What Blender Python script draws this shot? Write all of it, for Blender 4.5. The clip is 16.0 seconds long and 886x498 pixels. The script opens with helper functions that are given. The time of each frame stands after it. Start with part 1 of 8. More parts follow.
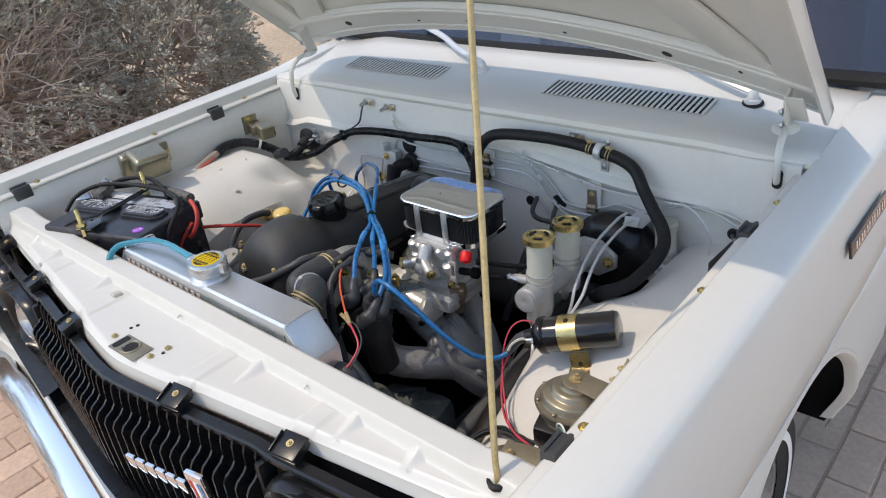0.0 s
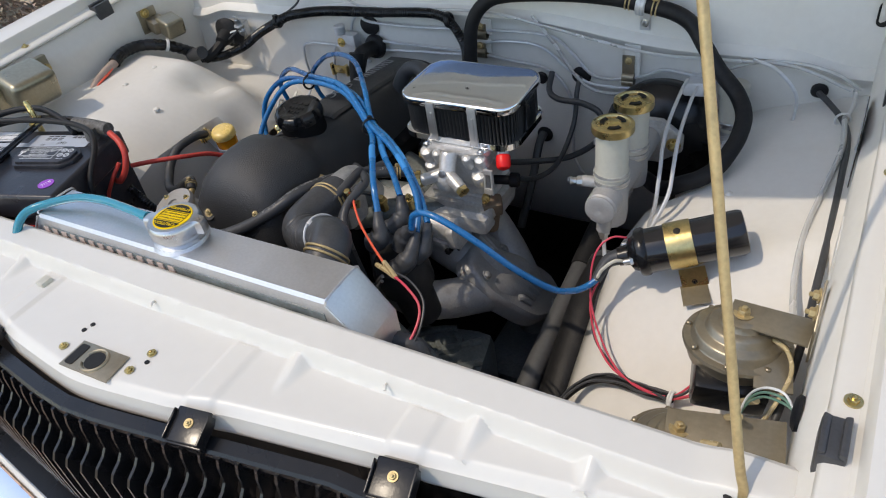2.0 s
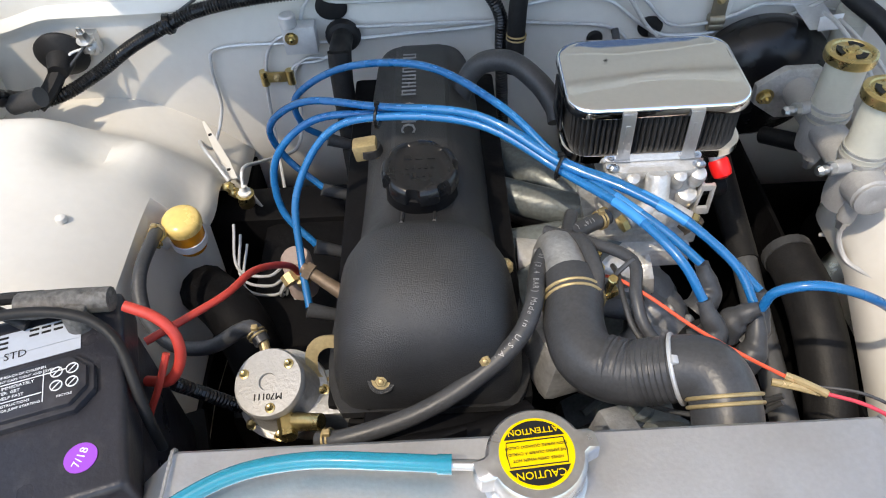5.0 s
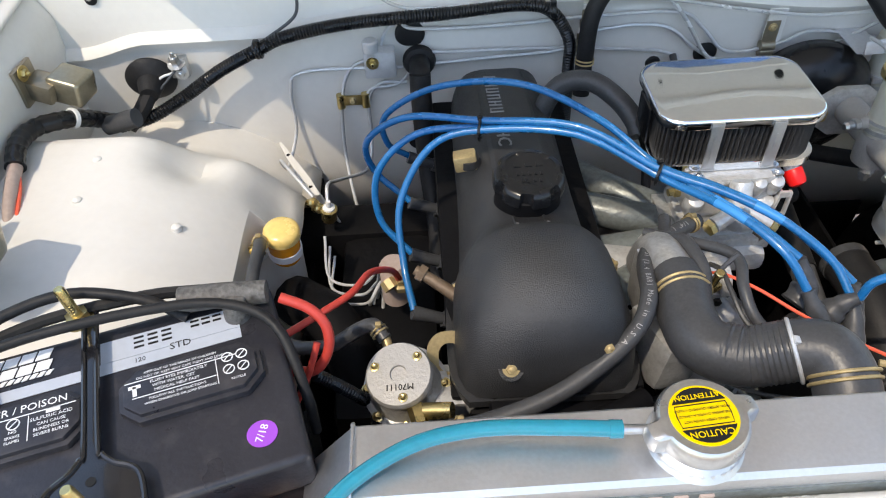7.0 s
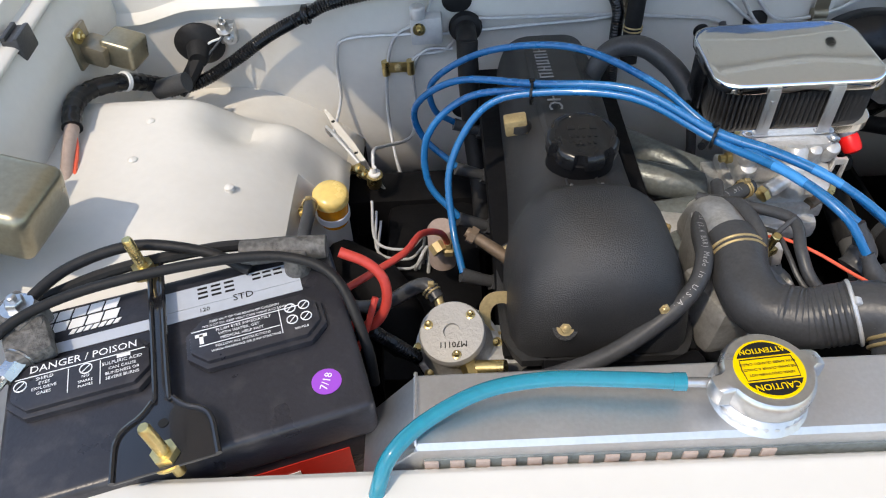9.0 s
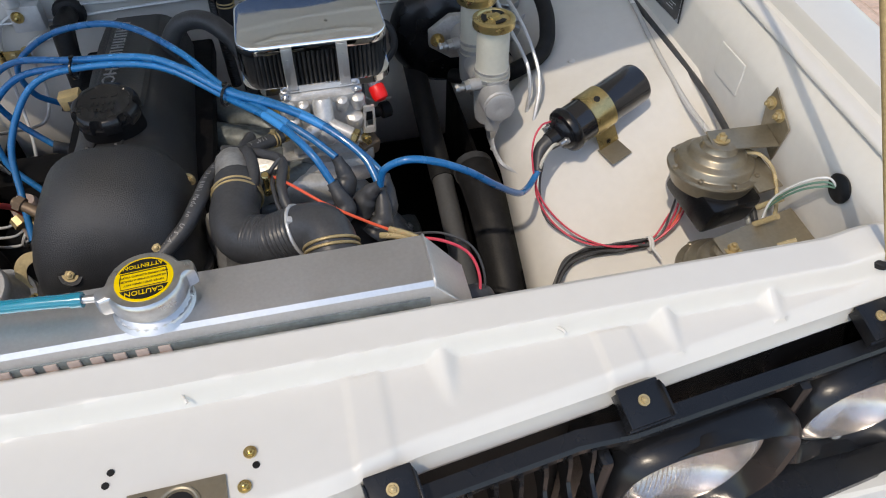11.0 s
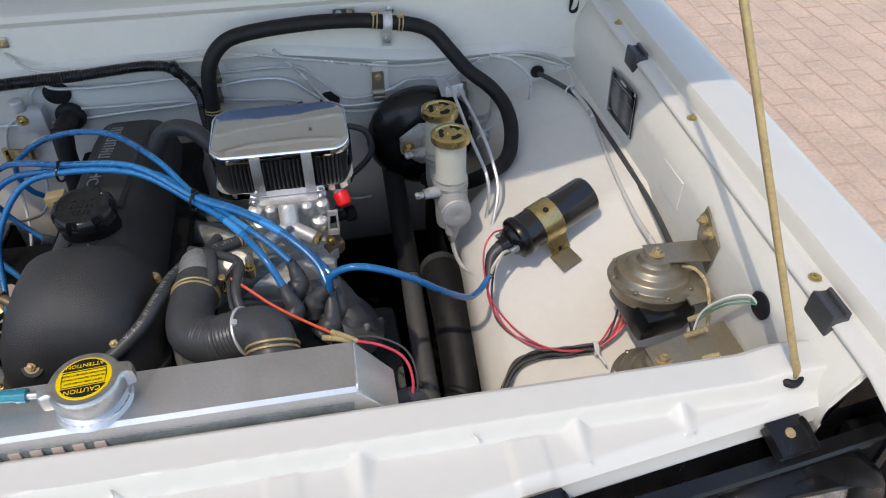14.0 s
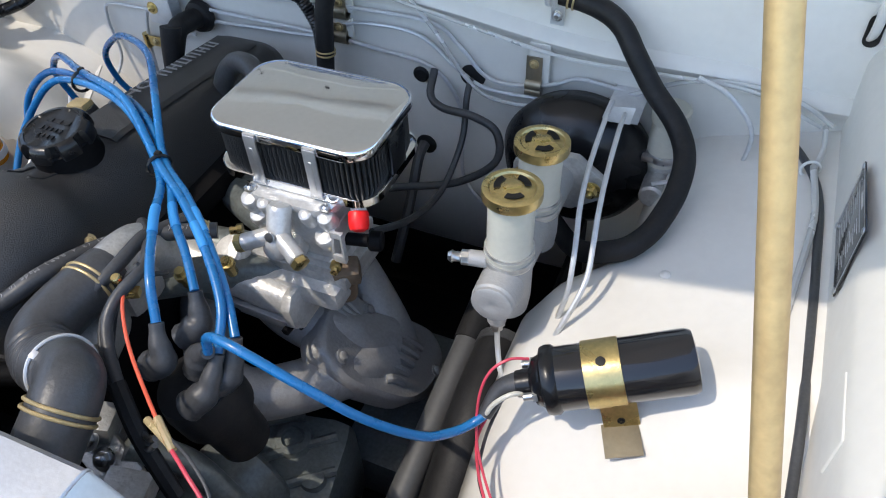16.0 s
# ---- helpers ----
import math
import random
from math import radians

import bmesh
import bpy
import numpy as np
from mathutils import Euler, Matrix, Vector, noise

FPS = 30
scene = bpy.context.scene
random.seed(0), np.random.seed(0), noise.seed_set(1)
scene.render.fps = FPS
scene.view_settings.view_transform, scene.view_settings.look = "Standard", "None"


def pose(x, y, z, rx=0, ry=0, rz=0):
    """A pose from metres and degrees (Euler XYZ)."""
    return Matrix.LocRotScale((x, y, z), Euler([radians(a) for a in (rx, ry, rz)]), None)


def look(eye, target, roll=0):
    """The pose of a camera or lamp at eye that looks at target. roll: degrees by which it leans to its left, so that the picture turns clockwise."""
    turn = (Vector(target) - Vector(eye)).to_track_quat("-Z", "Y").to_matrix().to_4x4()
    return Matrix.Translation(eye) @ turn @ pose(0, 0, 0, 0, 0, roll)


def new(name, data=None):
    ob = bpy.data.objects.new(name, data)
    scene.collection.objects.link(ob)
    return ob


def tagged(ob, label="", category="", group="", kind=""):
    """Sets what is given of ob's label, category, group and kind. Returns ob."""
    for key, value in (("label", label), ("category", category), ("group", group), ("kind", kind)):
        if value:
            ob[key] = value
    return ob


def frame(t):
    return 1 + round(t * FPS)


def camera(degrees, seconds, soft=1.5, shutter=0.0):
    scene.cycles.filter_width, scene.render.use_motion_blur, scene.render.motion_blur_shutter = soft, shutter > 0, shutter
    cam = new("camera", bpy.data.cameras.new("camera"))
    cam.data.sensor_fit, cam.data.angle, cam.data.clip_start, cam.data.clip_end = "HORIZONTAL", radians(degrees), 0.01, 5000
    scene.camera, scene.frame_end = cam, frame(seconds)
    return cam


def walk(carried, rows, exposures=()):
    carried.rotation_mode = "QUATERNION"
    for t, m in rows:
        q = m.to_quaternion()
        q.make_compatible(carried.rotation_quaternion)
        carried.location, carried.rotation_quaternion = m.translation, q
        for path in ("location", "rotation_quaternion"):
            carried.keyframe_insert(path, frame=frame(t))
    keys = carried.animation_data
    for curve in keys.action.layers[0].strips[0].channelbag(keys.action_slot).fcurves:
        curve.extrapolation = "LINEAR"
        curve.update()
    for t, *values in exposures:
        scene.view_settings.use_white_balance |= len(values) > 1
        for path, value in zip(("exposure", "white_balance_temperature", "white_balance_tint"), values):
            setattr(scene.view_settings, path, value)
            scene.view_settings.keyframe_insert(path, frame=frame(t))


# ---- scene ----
cam = camera(62.7, 16.0, 1.1)
PATH = [
    (0, (0.964, -0.4, 1.437), (-0.254, 0.867, 0.483), -6.8),
    (0.5, (0.959, -0.384, 1.426), (-0.237, 0.874, 0.432), -7.4),
    (1, (0.874, -0.37, 1.401), (-0.262, 0.887, 0.337), -8.3),
    (1.5, (0.727, -0.363, 1.382), (-0.303, 0.899, 0.223), -9.1),
    (2, (0.607, -0.312, 1.352), (-0.289, 0.961, 0.096), -10.0),
    (2.5, (0.464, -0.19, 1.326), (-0.293, 1.085, -0.017), -10.2),
    (3, (0.291, -0.155, 1.307), (-0.295, 1.132, -0.107), -9.2),
    (3.5, (0.135, -0.153, 1.309), (-0.304, 1.141, -0.151), -8.8),
    (4, (0.05, -0.074, 1.304), (-0.225, 1.216, -0.2), -7.5),
    (6.3, (-0.199, -0.161, 1.322), (-0.111, 1.248, -0.095), -1.8),
    (6.5, (-0.202, -0.16, 1.323), (-0.123, 1.253, -0.09), -1.9),
    (7, (-0.218, -0.163, 1.321), (-0.191, 1.259, -0.086), -2.6),
    (7.5, (-0.235, -0.164, 1.319), (-0.26, 1.26, -0.084), -3.0),
    (8, (-0.248, -0.168, 1.315), (-0.312, 1.249, -0.095), -3.2),
    (8.2, (-0.258, -0.171, 1.314), (-0.332, 1.237, -0.103), -3.3),
    (10.3, (-0.099, -0.24, 1.307), (0.04, 1.069, -0.198), -2.9),
    (10.5, (-0.031, -0.262, 1.328), (0.144, 1.027, -0.191), -2.2),
    (11, (0.109, -0.325, 1.341), (0.396, 0.999, -0.13), -0.2),
    (11.5, (0.154, -0.331, 1.364), (0.488, 1.026, -0.067), -0.0),
    (12, (0.171, -0.341, 1.376), (0.526, 1.05, -0.016), -0.1),
    (12.5, (0.177, -0.344, 1.385), (0.53, 1.079, 0.024), -0.3),
    (13, (0.184, -0.347, 1.388), (0.522, 1.103, 0.053), -0.5),
    (13.5, (0.182, -0.35, 1.391), (0.49, 1.122, 0.073), -0.5),
    (14, (0.193, -0.355, 1.395), (0.451, 1.129, 0.079), -0.3),
    (14.5, (0.213, -0.316, 1.386), (0.375, 1.165, 0.052), -0.1),
    (15, (0.259, -0.172, 1.344), (0.29, 1.284, -0.027), -0.2),
    (15.5, (0.355, -0.038, 1.294), (0.134, 1.355, -0.124), -2.2),
    (16, (0.495, 0.015, 1.281), (-0.106, 1.28, -0.146), -3.3),
]
EXPO = [(0.0, -0.66, 7750, 11), (2.0, -0.72, 7750, 11), (3.0, -0.55, 7750, 10), (3.5, -0.42, 7750, 10), (4.0, -0.02, 7800, 10), (7.0, -0.15, 7800, 10), (8.0, -0.15, 7800, 10), (10.5, -0.68, 7800, 11), (12.0, -0.76, 7700, 11), (14.5, -0.68, 7500, 11), (15.2, -0.42, 7300, 10), (16.0, -0.20, 7100, 10)]
walk(cam, [(t, look(eye, target, roll)) for t, eye, target, roll in PATH], EXPO)

# ---- world, sun ----
SUN = Vector((-0.43, -0.46, 1.0)).normalized()
world = bpy.data.worlds.new("desert_sky")
scene.world = world
world.use_nodes = True
wn = world.node_tree
sky = wn.nodes.new("ShaderNodeTexSky")
sky.sky_type = "NISHITA"
sky.sun_disc = False
sky.sun_elevation = math.asin(SUN.z)
sky.sun_rotation = math.atan2(SUN.x, SUN.y)
sky.dust_density = 0.5
sky.ozone_density = 1.6
bg = wn.nodes["Background"]
bg.inputs["Strength"].default_value = 0.48
wn.links.new(sky.outputs[0], bg.inputs["Color"])
sun_data = bpy.data.lights.new("sun", "SUN")
sun_data.energy = 3.0
sun_data.angle = radians(0.53)
sun_data.color = (1.0, 0.945, 0.87)
sun = new("sun", sun_data)
sun.matrix_world = look(tuple(SUN * 20), (0, 0, 0))


# ---- materials ----
def mat(name, col, rough=0.5, metal=0.0, var=0.08, scale=9.0, fine=180.0, bump=0.0, bscale=None, coat=0.0, spec=0.5,
        rvar=0.08, dirt=0.0, dirtcol=(0.3, 0.25, 0.18), emit=None, trans=0.0, ior=1.45, rnd=0.0, alpha=1.0):
    m = bpy.data.materials.new(name)
    m.use_nodes = True
    nt = m.node_tree
    b = nt.nodes["Principled BSDF"]
    N, L = nt.nodes.new, nt.links.new
    tc = N("ShaderNodeTexCoord")
    big, small = N("ShaderNodeTexNoise"), N("ShaderNodeTexNoise")
    big.inputs["Scale"].default_value, big.inputs["Detail"].default_value = scale, 5
    small.inputs["Scale"].default_value, small.inputs["Detail"].default_value = fine, 3
    L(tc.outputs["Object"], big.inputs["Vector"])
    L(tc.outputs["Object"], small.inputs["Vector"])
    add = N("ShaderNodeMath")
    add.operation = "ADD"
    L(big.outputs["Fac"], add.inputs[0])
    L(small.outputs["Fac"], add.inputs[1])
    mr = N("ShaderNodeMapRange")
    mr.inputs["From Min"].default_value, mr.inputs["From Max"].default_value = 0.6, 1.4
    mr.inputs["To Min"].default_value, mr.inputs["To Max"].default_value = 1 - var, 1 + var
    L(add.outputs[0], mr.inputs["Value"])
    hsv = N("ShaderNodeHueSaturation")
    hsv.inputs["Color"].default_value = (*col, 1)
    out = mr.outputs["Result"]
    if rnd:
        oi = N("ShaderNodeObjectInfo")
        r2 = N("ShaderNodeMapRange")
        r2.inputs["To Min"].default_value, r2.inputs["To Max"].default_value = 1 - rnd, 1 + rnd
        L(oi.outputs["Random"], r2.inputs["Value"])
        mu = N("ShaderNodeMath")
        mu.operation = "MULTIPLY"
        L(out, mu.inputs[0])
        L(r2.outputs["Result"], mu.inputs[1])
        out = mu.outputs[0]
    L(out, hsv.inputs["Value"])
    colour = hsv.outputs["Color"]
    if dirt:
        dn = N("ShaderNodeTexNoise")
        dn.inputs["Scale"].default_value, dn.inputs["Detail"].default_value = scale * 2.3, 9
        L(tc.outputs["Object"], dn.inputs["Vector"])
        dr = N("ShaderNodeMapRange")
        dr.inputs["From Min"].default_value, dr.inputs["From Max"].default_value = 0.52, 0.75
        dr.inputs["To Max"].default_value = dirt
        L(dn.outputs["Fac"], dr.inputs["Value"])
        mx = N("ShaderNodeMix")
        mx.data_type = "RGBA"
        L(dr.outputs["Result"], mx.inputs["Factor"])
        L(colour, mx.inputs["A"])
        mx.inputs["B"].default_value = (*dirtcol, 1)
        colour = mx.outputs["Result"]
    L(colour, b.inputs["Base Color"])
    rr = N("ShaderNodeMapRange")
    rr.inputs["From Min"].default_value, rr.inputs["From Max"].default_value = 0.3, 0.7
    rr.inputs["To Min"].default_value, rr.inputs["To Max"].default_value = max(0.02, rough - rvar), min(1, rough + rvar)
    L(big.outputs["Fac"], rr.inputs["Value"])
    L(rr.outputs["Result"], b.inputs["Roughness"])
    b.inputs["Metallic"].default_value = metal
    b.inputs["Specular IOR Level"].default_value = spec
    b.inputs["Coat Weight"].default_value = coat
    b.inputs["Coat Roughness"].default_value = 0.06
    b.inputs["IOR"].default_value = ior
    b.inputs["Transmission Weight"].default_value = trans
    if emit:
        b.inputs["Emission Color"].default_value = (*emit[0], 1)
        b.inputs["Emission Strength"].default_value = emit[1]
    if bump:
        bn = N("ShaderNodeTexNoise")
        bn.inputs["Scale"].default_value, bn.inputs["Detail"].default_value = bscale or fine, 4
        L(tc.outputs["Object"], bn.inputs["Vector"])
        bp = N("ShaderNodeBump")
        bp.inputs["Strength"].default_value, bp.inputs["Distance"].default_value = bump, 0.002
        L(bn.outputs["Fac"], bp.inputs["Height"])
        L(bp.outputs["Normal"], b.inputs["Normal"])
    return m


PAINT = mat("cream_white_paint", (0.665, 0.645, 0.60), 0.38, var=0.02, scale=3, fine=60, coat=0.15, dirt=0.05, dirtcol=(0.55, 0.5, 0.42))
BAYPAINT = mat("bay_white_paint", (0.70, 0.68, 0.635), 0.55, var=0.035, scale=5, fine=90, coat=0.0, bump=0.03, bscale=35, dirt=0.12, dirtcol=(0.5, 0.44, 0.36))
RUBBER = mat("black_rubber", (0.015, 0.015, 0.016), 0.55, var=0.25, scale=25, fine=300, bump=0.15, bscale=400, dirt=0.1, dirtcol=(0.1, 0.09, 0.08), spec=0.3)
SHINYRUB = mat("satin_black_hose", (0.052, 0.054, 0.058), 0.40, var=0.25, scale=30, fine=350, bump=0.14, bscale=300, dirt=0.16, dirtcol=(0.11, 0.11, 0.11), spec=0.5)
PLASTIC = mat("black_plastic", (0.008, 0.0085, 0.010), 0.27, var=0.2, scale=12, fine=220, bump=0.06, bscale=260, dirt=0.1, dirtcol=(0.05, 0.047, 0.044), spec=0.5)
WRINKLE = mat("black_crinkle_coat", (0.020, 0.0205, 0.022), 0.50, var=0.4, scale=14, fine=420, bump=0.5, bscale=800, dirt=0.16, dirtcol=(0.07, 0.07, 0.07), spec=0.85)
# greasy metal, held near black so the bay's deep shade is in the colour
DARK = mat("greasy_metal_and_shade", (0.005, 0.005, 0.006), 0.65, metal=0.1, var=0.35, scale=20, fine=200, bump=0.3, bscale=120, dirt=0.25, dirtcol=(0.018, 0.016, 0.014), spec=0.18)
BLACKPAINT = mat("gloss_black_paint", (0.012, 0.012, 0.014), 0.16, var=0.1, coat=0.6)
CHROME = mat("polished_chrome", (0.86, 0.87, 0.88), 0.07, metal=1.0, var=0.03, rvar=0.03)
LIDCHROME = mat("polished_lid_chrome", (0.84, 0.855, 0.88), 0.06, metal=1.0, var=0.04, scale=20, rvar=0.02, bump=0.22, bscale=7)
ALU = mat("brushed_aluminium", (0.62, 0.63, 0.65), 0.44, metal=1.0, var=0.07, scale=12, fine=300, bump=0.06, bscale=300)
WELD = mat("weld_bead", (0.66, 0.66, 0.67), 0.42, metal=1.0, var=0.15, bump=0.3, bscale=220)
CASTALU = mat("cast_aluminium", (0.55, 0.55, 0.54), 0.5, metal=0.75, var=0.18, scale=30, fine=250, bump=0.4, bscale=260, dirt=0.35, dirtcol=(0.16, 0.13, 0.1))
CARBALU = mat("clean_die_cast", (0.62, 0.615, 0.60), 0.36, metal=0.45, var=0.15, scale=35, fine=250, bump=0.25, bscale=250, dirt=0.2, dirtcol=(0.25, 0.2, 0.14))
CASTIRON = mat("grey_cast_iron", (0.33, 0.33, 0.335), 0.46, metal=0.25, var=0.12, scale=25, fine=260, bump=0.3, bscale=260, dirt=0.2, dirtcol=(0.1, 0.08, 0.06))
BRONZEPAINT = mat("khaki_gold_plating", (0.31, 0.27, 0.20), 0.36, metal=0.7, var=0.12, scale=18, fine=200, bump=0.1, bscale=200, dirt=0.25, dirtcol=(0.2, 0.15, 0.09))
GOLD = mat("yellow_zinc", (0.60, 0.475, 0.22), 0.3, metal=0.95, var=0.2, scale=40, fine=250, bump=0.1, dirt=0.2, dirtcol=(0.35, 0.24, 0.1))
RODGOLD = mat("tarnished_zinc_rod", (0.50, 0.385, 0.20), 0.45, metal=0.5, var=0.2, scale=60, fine=300, bump=0.1, dirt=0.3, dirtcol=(0.3, 0.22, 0.12))
STEEL = mat("bright_steel", (0.55, 0.56, 0.57), 0.32, metal=1.0, var=0.12, scale=40, fine=250)
PIPE = mat("painted_steel_pipe", (0.62, 0.63, 0.64), 0.4, metal=0.4, var=0.1, scale=40)
DULLBOX = mat("dull_gold_box", (0.33, 0.30, 0.22), 0.32, metal=0.75, var=0.15, scale=14, fine=200, bump=0.06, dirt=0.2, dirtcol=(0.22, 0.17, 0.1))
BLUEWIRE = mat("blue_silicone", (0.003, 0.14, 0.37), 0.28, var=0.08, scale=40, coat=0.45)
BLUEBOOT = mat("light_blue_sleeve", (0.03, 0.26, 0.62), 0.35, var=0.05)
REDWIRE = mat("red_insulation", (0.68, 0.07, 0.11), 0.4, var=0.1, scale=50)
CORAL = mat("coral_insulation", (0.85, 0.13, 0.07), 0.4, var=0.08, scale=50)
BATRED = mat("battery_red_insulation", (0.55, 0.055, 0.04), 0.45, var=0.15, scale=40)
BEIGE = mat("pinkish_beige_plastic", (0.40, 0.31, 0.27), 0.5, var=0.15, scale=40)
CASTGREY = mat("bead_blasted_casting", (0.40, 0.395, 0.385), 0.5, metal=0.25, var=0.08, scale=30, fine=260, bump=0.3, bscale=320, dirt=0.1, dirtcol=(0.35, 0.32, 0.28))
REDCAP = mat("bright_red_rubber", (0.85, 0.012, 0.012), 0.35, var=0.03)
GREENWIRE = mat("green_insulation", (0.12, 0.24, 0.18), 0.45)
WHITEWIRE = mat("white_nylon", (0.75, 0.75, 0.73), 0.4, var=0.06, scale=60)
CLEARTUBE = mat("clear_vinyl", (0.72, 0.72, 0.70), 0.25, var=0.05, trans=0.35)
TEAL = mat("teal_vinyl", (0.0, 0.28, 0.40), 0.12, var=0.12, scale=25, coat=0.6, trans=0.25)
RESPLASTIC = mat("milky_plastic", (0.66, 0.64, 0.55), 0.35, var=0.06, scale=30, trans=0.25)
RESFLUID = mat("milky_plastic_with_fluid", (0.62, 0.6, 0.52), 0.35, var=0.06, trans=0.1)
SLEEVE = mat("yellowed_clear_sleeve", (0.62, 0.50, 0.28), 0.25, var=0.15, scale=60, trans=0.3)
SHAFT = mat("satin_dark_steel", (0.10, 0.102, 0.105), 0.4, metal=0.2, var=0.12, scale=14)
AMBER = mat("amber_plastic", (0.90, 0.33, 0.02), 0.18, var=0.12, scale=35, trans=0.12)
AMBERCAP = mat("pale_amber_plastic", (0.95, 0.70, 0.24), 0.25, var=0.14, scale=35, trans=0.12)
BATTERY = mat("black_battery_case", (0.024, 0.024, 0.030), 0.33, var=0.2, scale=20, fine=260, bump=0.14, bscale=300, dirt=0.3, dirtcol=(0.12, 0.11, 0.11), spec=0.55)
LEAD = mat("grey_lead", (0.13, 0.125, 0.118), 0.65, metal=0.3, var=0.5, scale=90, bump=1.0, bscale=200)
INK = mat("white_print", (0.82, 0.82, 0.82), 0.5, var=0.03)
# black of real print, also painted as shade in holes, slots and grille
INKSHADE = mat("black_print_and_shade", (0.004, 0.004, 0.004), 0.6, var=0.05)
YELLOW = mat("yellow_label", (0.86, 0.58, 0.0), 0.45, var=0.03)
PURPLE = mat("purple_sticker", (0.34, 0.07, 0.55), 0.5, var=0.03)
SILVERLABEL = mat("silver_label", (0.54, 0.58, 0.64), 0.4, metal=0.2, var=0.05)
REDLABEL = mat("red_label", (0.60, 0.03, 0.02), 0.4, var=0.1, scale=30)
GLASS = mat("dark_window_glass", (0.10, 0.19, 0.34), 0.02, var=0.0, spec=0.5, trans=0.95, rvar=0.01)
LENS = mat("clear_lamp_glass", (0.92, 0.92, 0.93), 0.08, var=0.0, trans=0.9, bump=0.3, bscale=120, rvar=0.02)
REFLECTOR = mat("lamp_reflector", (0.62, 0.59, 0.58), 0.2, metal=1.0, var=0.03)
PLEAT = mat("black_filter_gauze", (0.022, 0.022, 0.023), 0.65, var=0.2, scale=60, bump=0.6, bscale=700)
TYRE = mat("tyre_rubber", (0.025, 0.025, 0.026), 0.7, var=0.2, scale=20, bump=0.4, bscale=120, spec=0.3)
VINYL = mat("blue_grey_vinyl", (0.06, 0.08, 0.12), 0.5, var=0.1, scale=12)
SAND = mat("desert_sand", (0.50, 0.36, 0.24), 0.9, var=0.28, scale=1.6, fine=26, bump=0.8, bscale=30, dirt=0.5, dirtcol=(0.33, 0.24, 0.17), rvar=0.05)
PAVER = mat("clay_paver", (0.62, 0.435, 0.325), 0.8, var=0.2, scale=4.5, fine=70, bump=0.4, bscale=60, rnd=0.13, dirt=0.3, dirtcol=(0.34, 0.27, 0.22))
JOINT = mat("sandy_joint", (0.55, 0.39, 0.295), 0.95, var=0.2, scale=6, fine=80, bump=0.5)
ROCK = mat("desert_stone", (0.42, 0.29, 0.19), 0.85, var=0.25, scale=14, fine=90, bump=0.7, bscale=60, rnd=0.2)
TWIG = mat("grey_brown_twig", (0.50, 0.40, 0.33), 0.85, var=0.35, scale=9, fine=60)
LEAF = mat("silver_sage_leaf", (0.50, 0.48, 0.40), 0.75, var=0.45, scale=5, fine=40)
GREASE = mat("oily_grey_iron", (0.15, 0.17, 0.17), 0.38, metal=0.2, var=0.35, scale=22, fine=200, bump=0.4, bscale=120, dirt=0.4, dirtcol=(0.16, 0.15, 0.13))
RUST = mat("brown_heat_tint", (0.20, 0.145, 0.10), 0.5, metal=0.4, var=0.25, scale=40, bump=0.2)
DRYLEAF = mat("dry_pale_flower", (0.62, 0.57, 0.49), 0.85, var=0.35, scale=5, fine=40)


# ---- geometry helpers ----
ROOT = {}


def finish(ob, bm, material, base, angle=38):
    bmesh.ops.recalc_face_normals(bm, faces=bm.faces)
    me = ob.data
    bm.to_mesh(me)
    bm.free()
    me.transform(Matrix.Translation(-base))
    for p in me.polygons:
        p.use_smooth = True
    me.set_sharp_from_angle(angle=radians(angle))
    me.materials.append(material)
    return ob


def thing(name, at, label, category, group="", kind=""):
    ob = new(name)
    ob.location = at
    ob.empty_display_size = 0.02
    ROOT[ob] = Vector(at)
    return tagged(ob, label, category, group, kind)


def part(name, bm, material, parent, label="", kind=""):
    ob = new(name, bpy.data.meshes.new(name))
    ROOT[ob] = ROOT[parent]
    finish(ob, bm, material, ROOT[parent])
    ob.parent = parent
    return tagged(ob, label, kind=kind)


def solo(name, bm, material, label, category, group="", kind="", base=None):
    ob = new(name, bpy.data.meshes.new(name))
    if base is None:
        bm.verts.ensure_lookup_table()
        lo = min(bm.verts, key=lambda v: v.co.z).co
        base = Vector(lo)
    base = Vector(base)
    finish(ob, bm, material, base)
    ob.location = base
    ROOT[ob] = base
    return tagged(ob, label, category, group, kind)


def B():
    return bmesh.new()


def frame_of(axis):
    z = Vector(axis).normalized()
    x = z.orthogonal().normalized() if abs(z.z) < 0.999 else Vector((1, 0, 0))
    if abs(z.z) < 0.999:
        x = Vector((0, 0, 1)).cross(z).normalized()
    y = z.cross(x)
    return Matrix((x, y, z)).transposed()


def rings(bm, loops, closed=True, cap=True):
    """Joins rings of points, each a list of the same length."""
    vs = [[bm.verts.new(p) for p in loop] for loop in loops]
    n = len(vs[0])
    for a, b in zip(vs, vs[1:]):
        for i in range(n if closed else n - 1):
            j = (i + 1) % n
            bm.faces.new((a[i], a[j], b[j], b[i]))
    if cap and closed:
        bm.faces.new(vs[0][::-1])
        bm.faces.new(vs[-1])
    return vs


def lathe(bm, profile, origin, axis=(0, 0, 1), seg=24, cap=True):
    """profile: (radius, height) pairs along the axis."""
    F, o = frame_of(axis), Vector(origin)
    loops = []
    for r, h in profile:
        loops.append([o + F @ Vector((r * math.cos(a), r * math.sin(a), h)) for a in (2 * math.pi * i / seg for i in range(seg))])
    rings(bm, loops, cap=cap)
    return bm


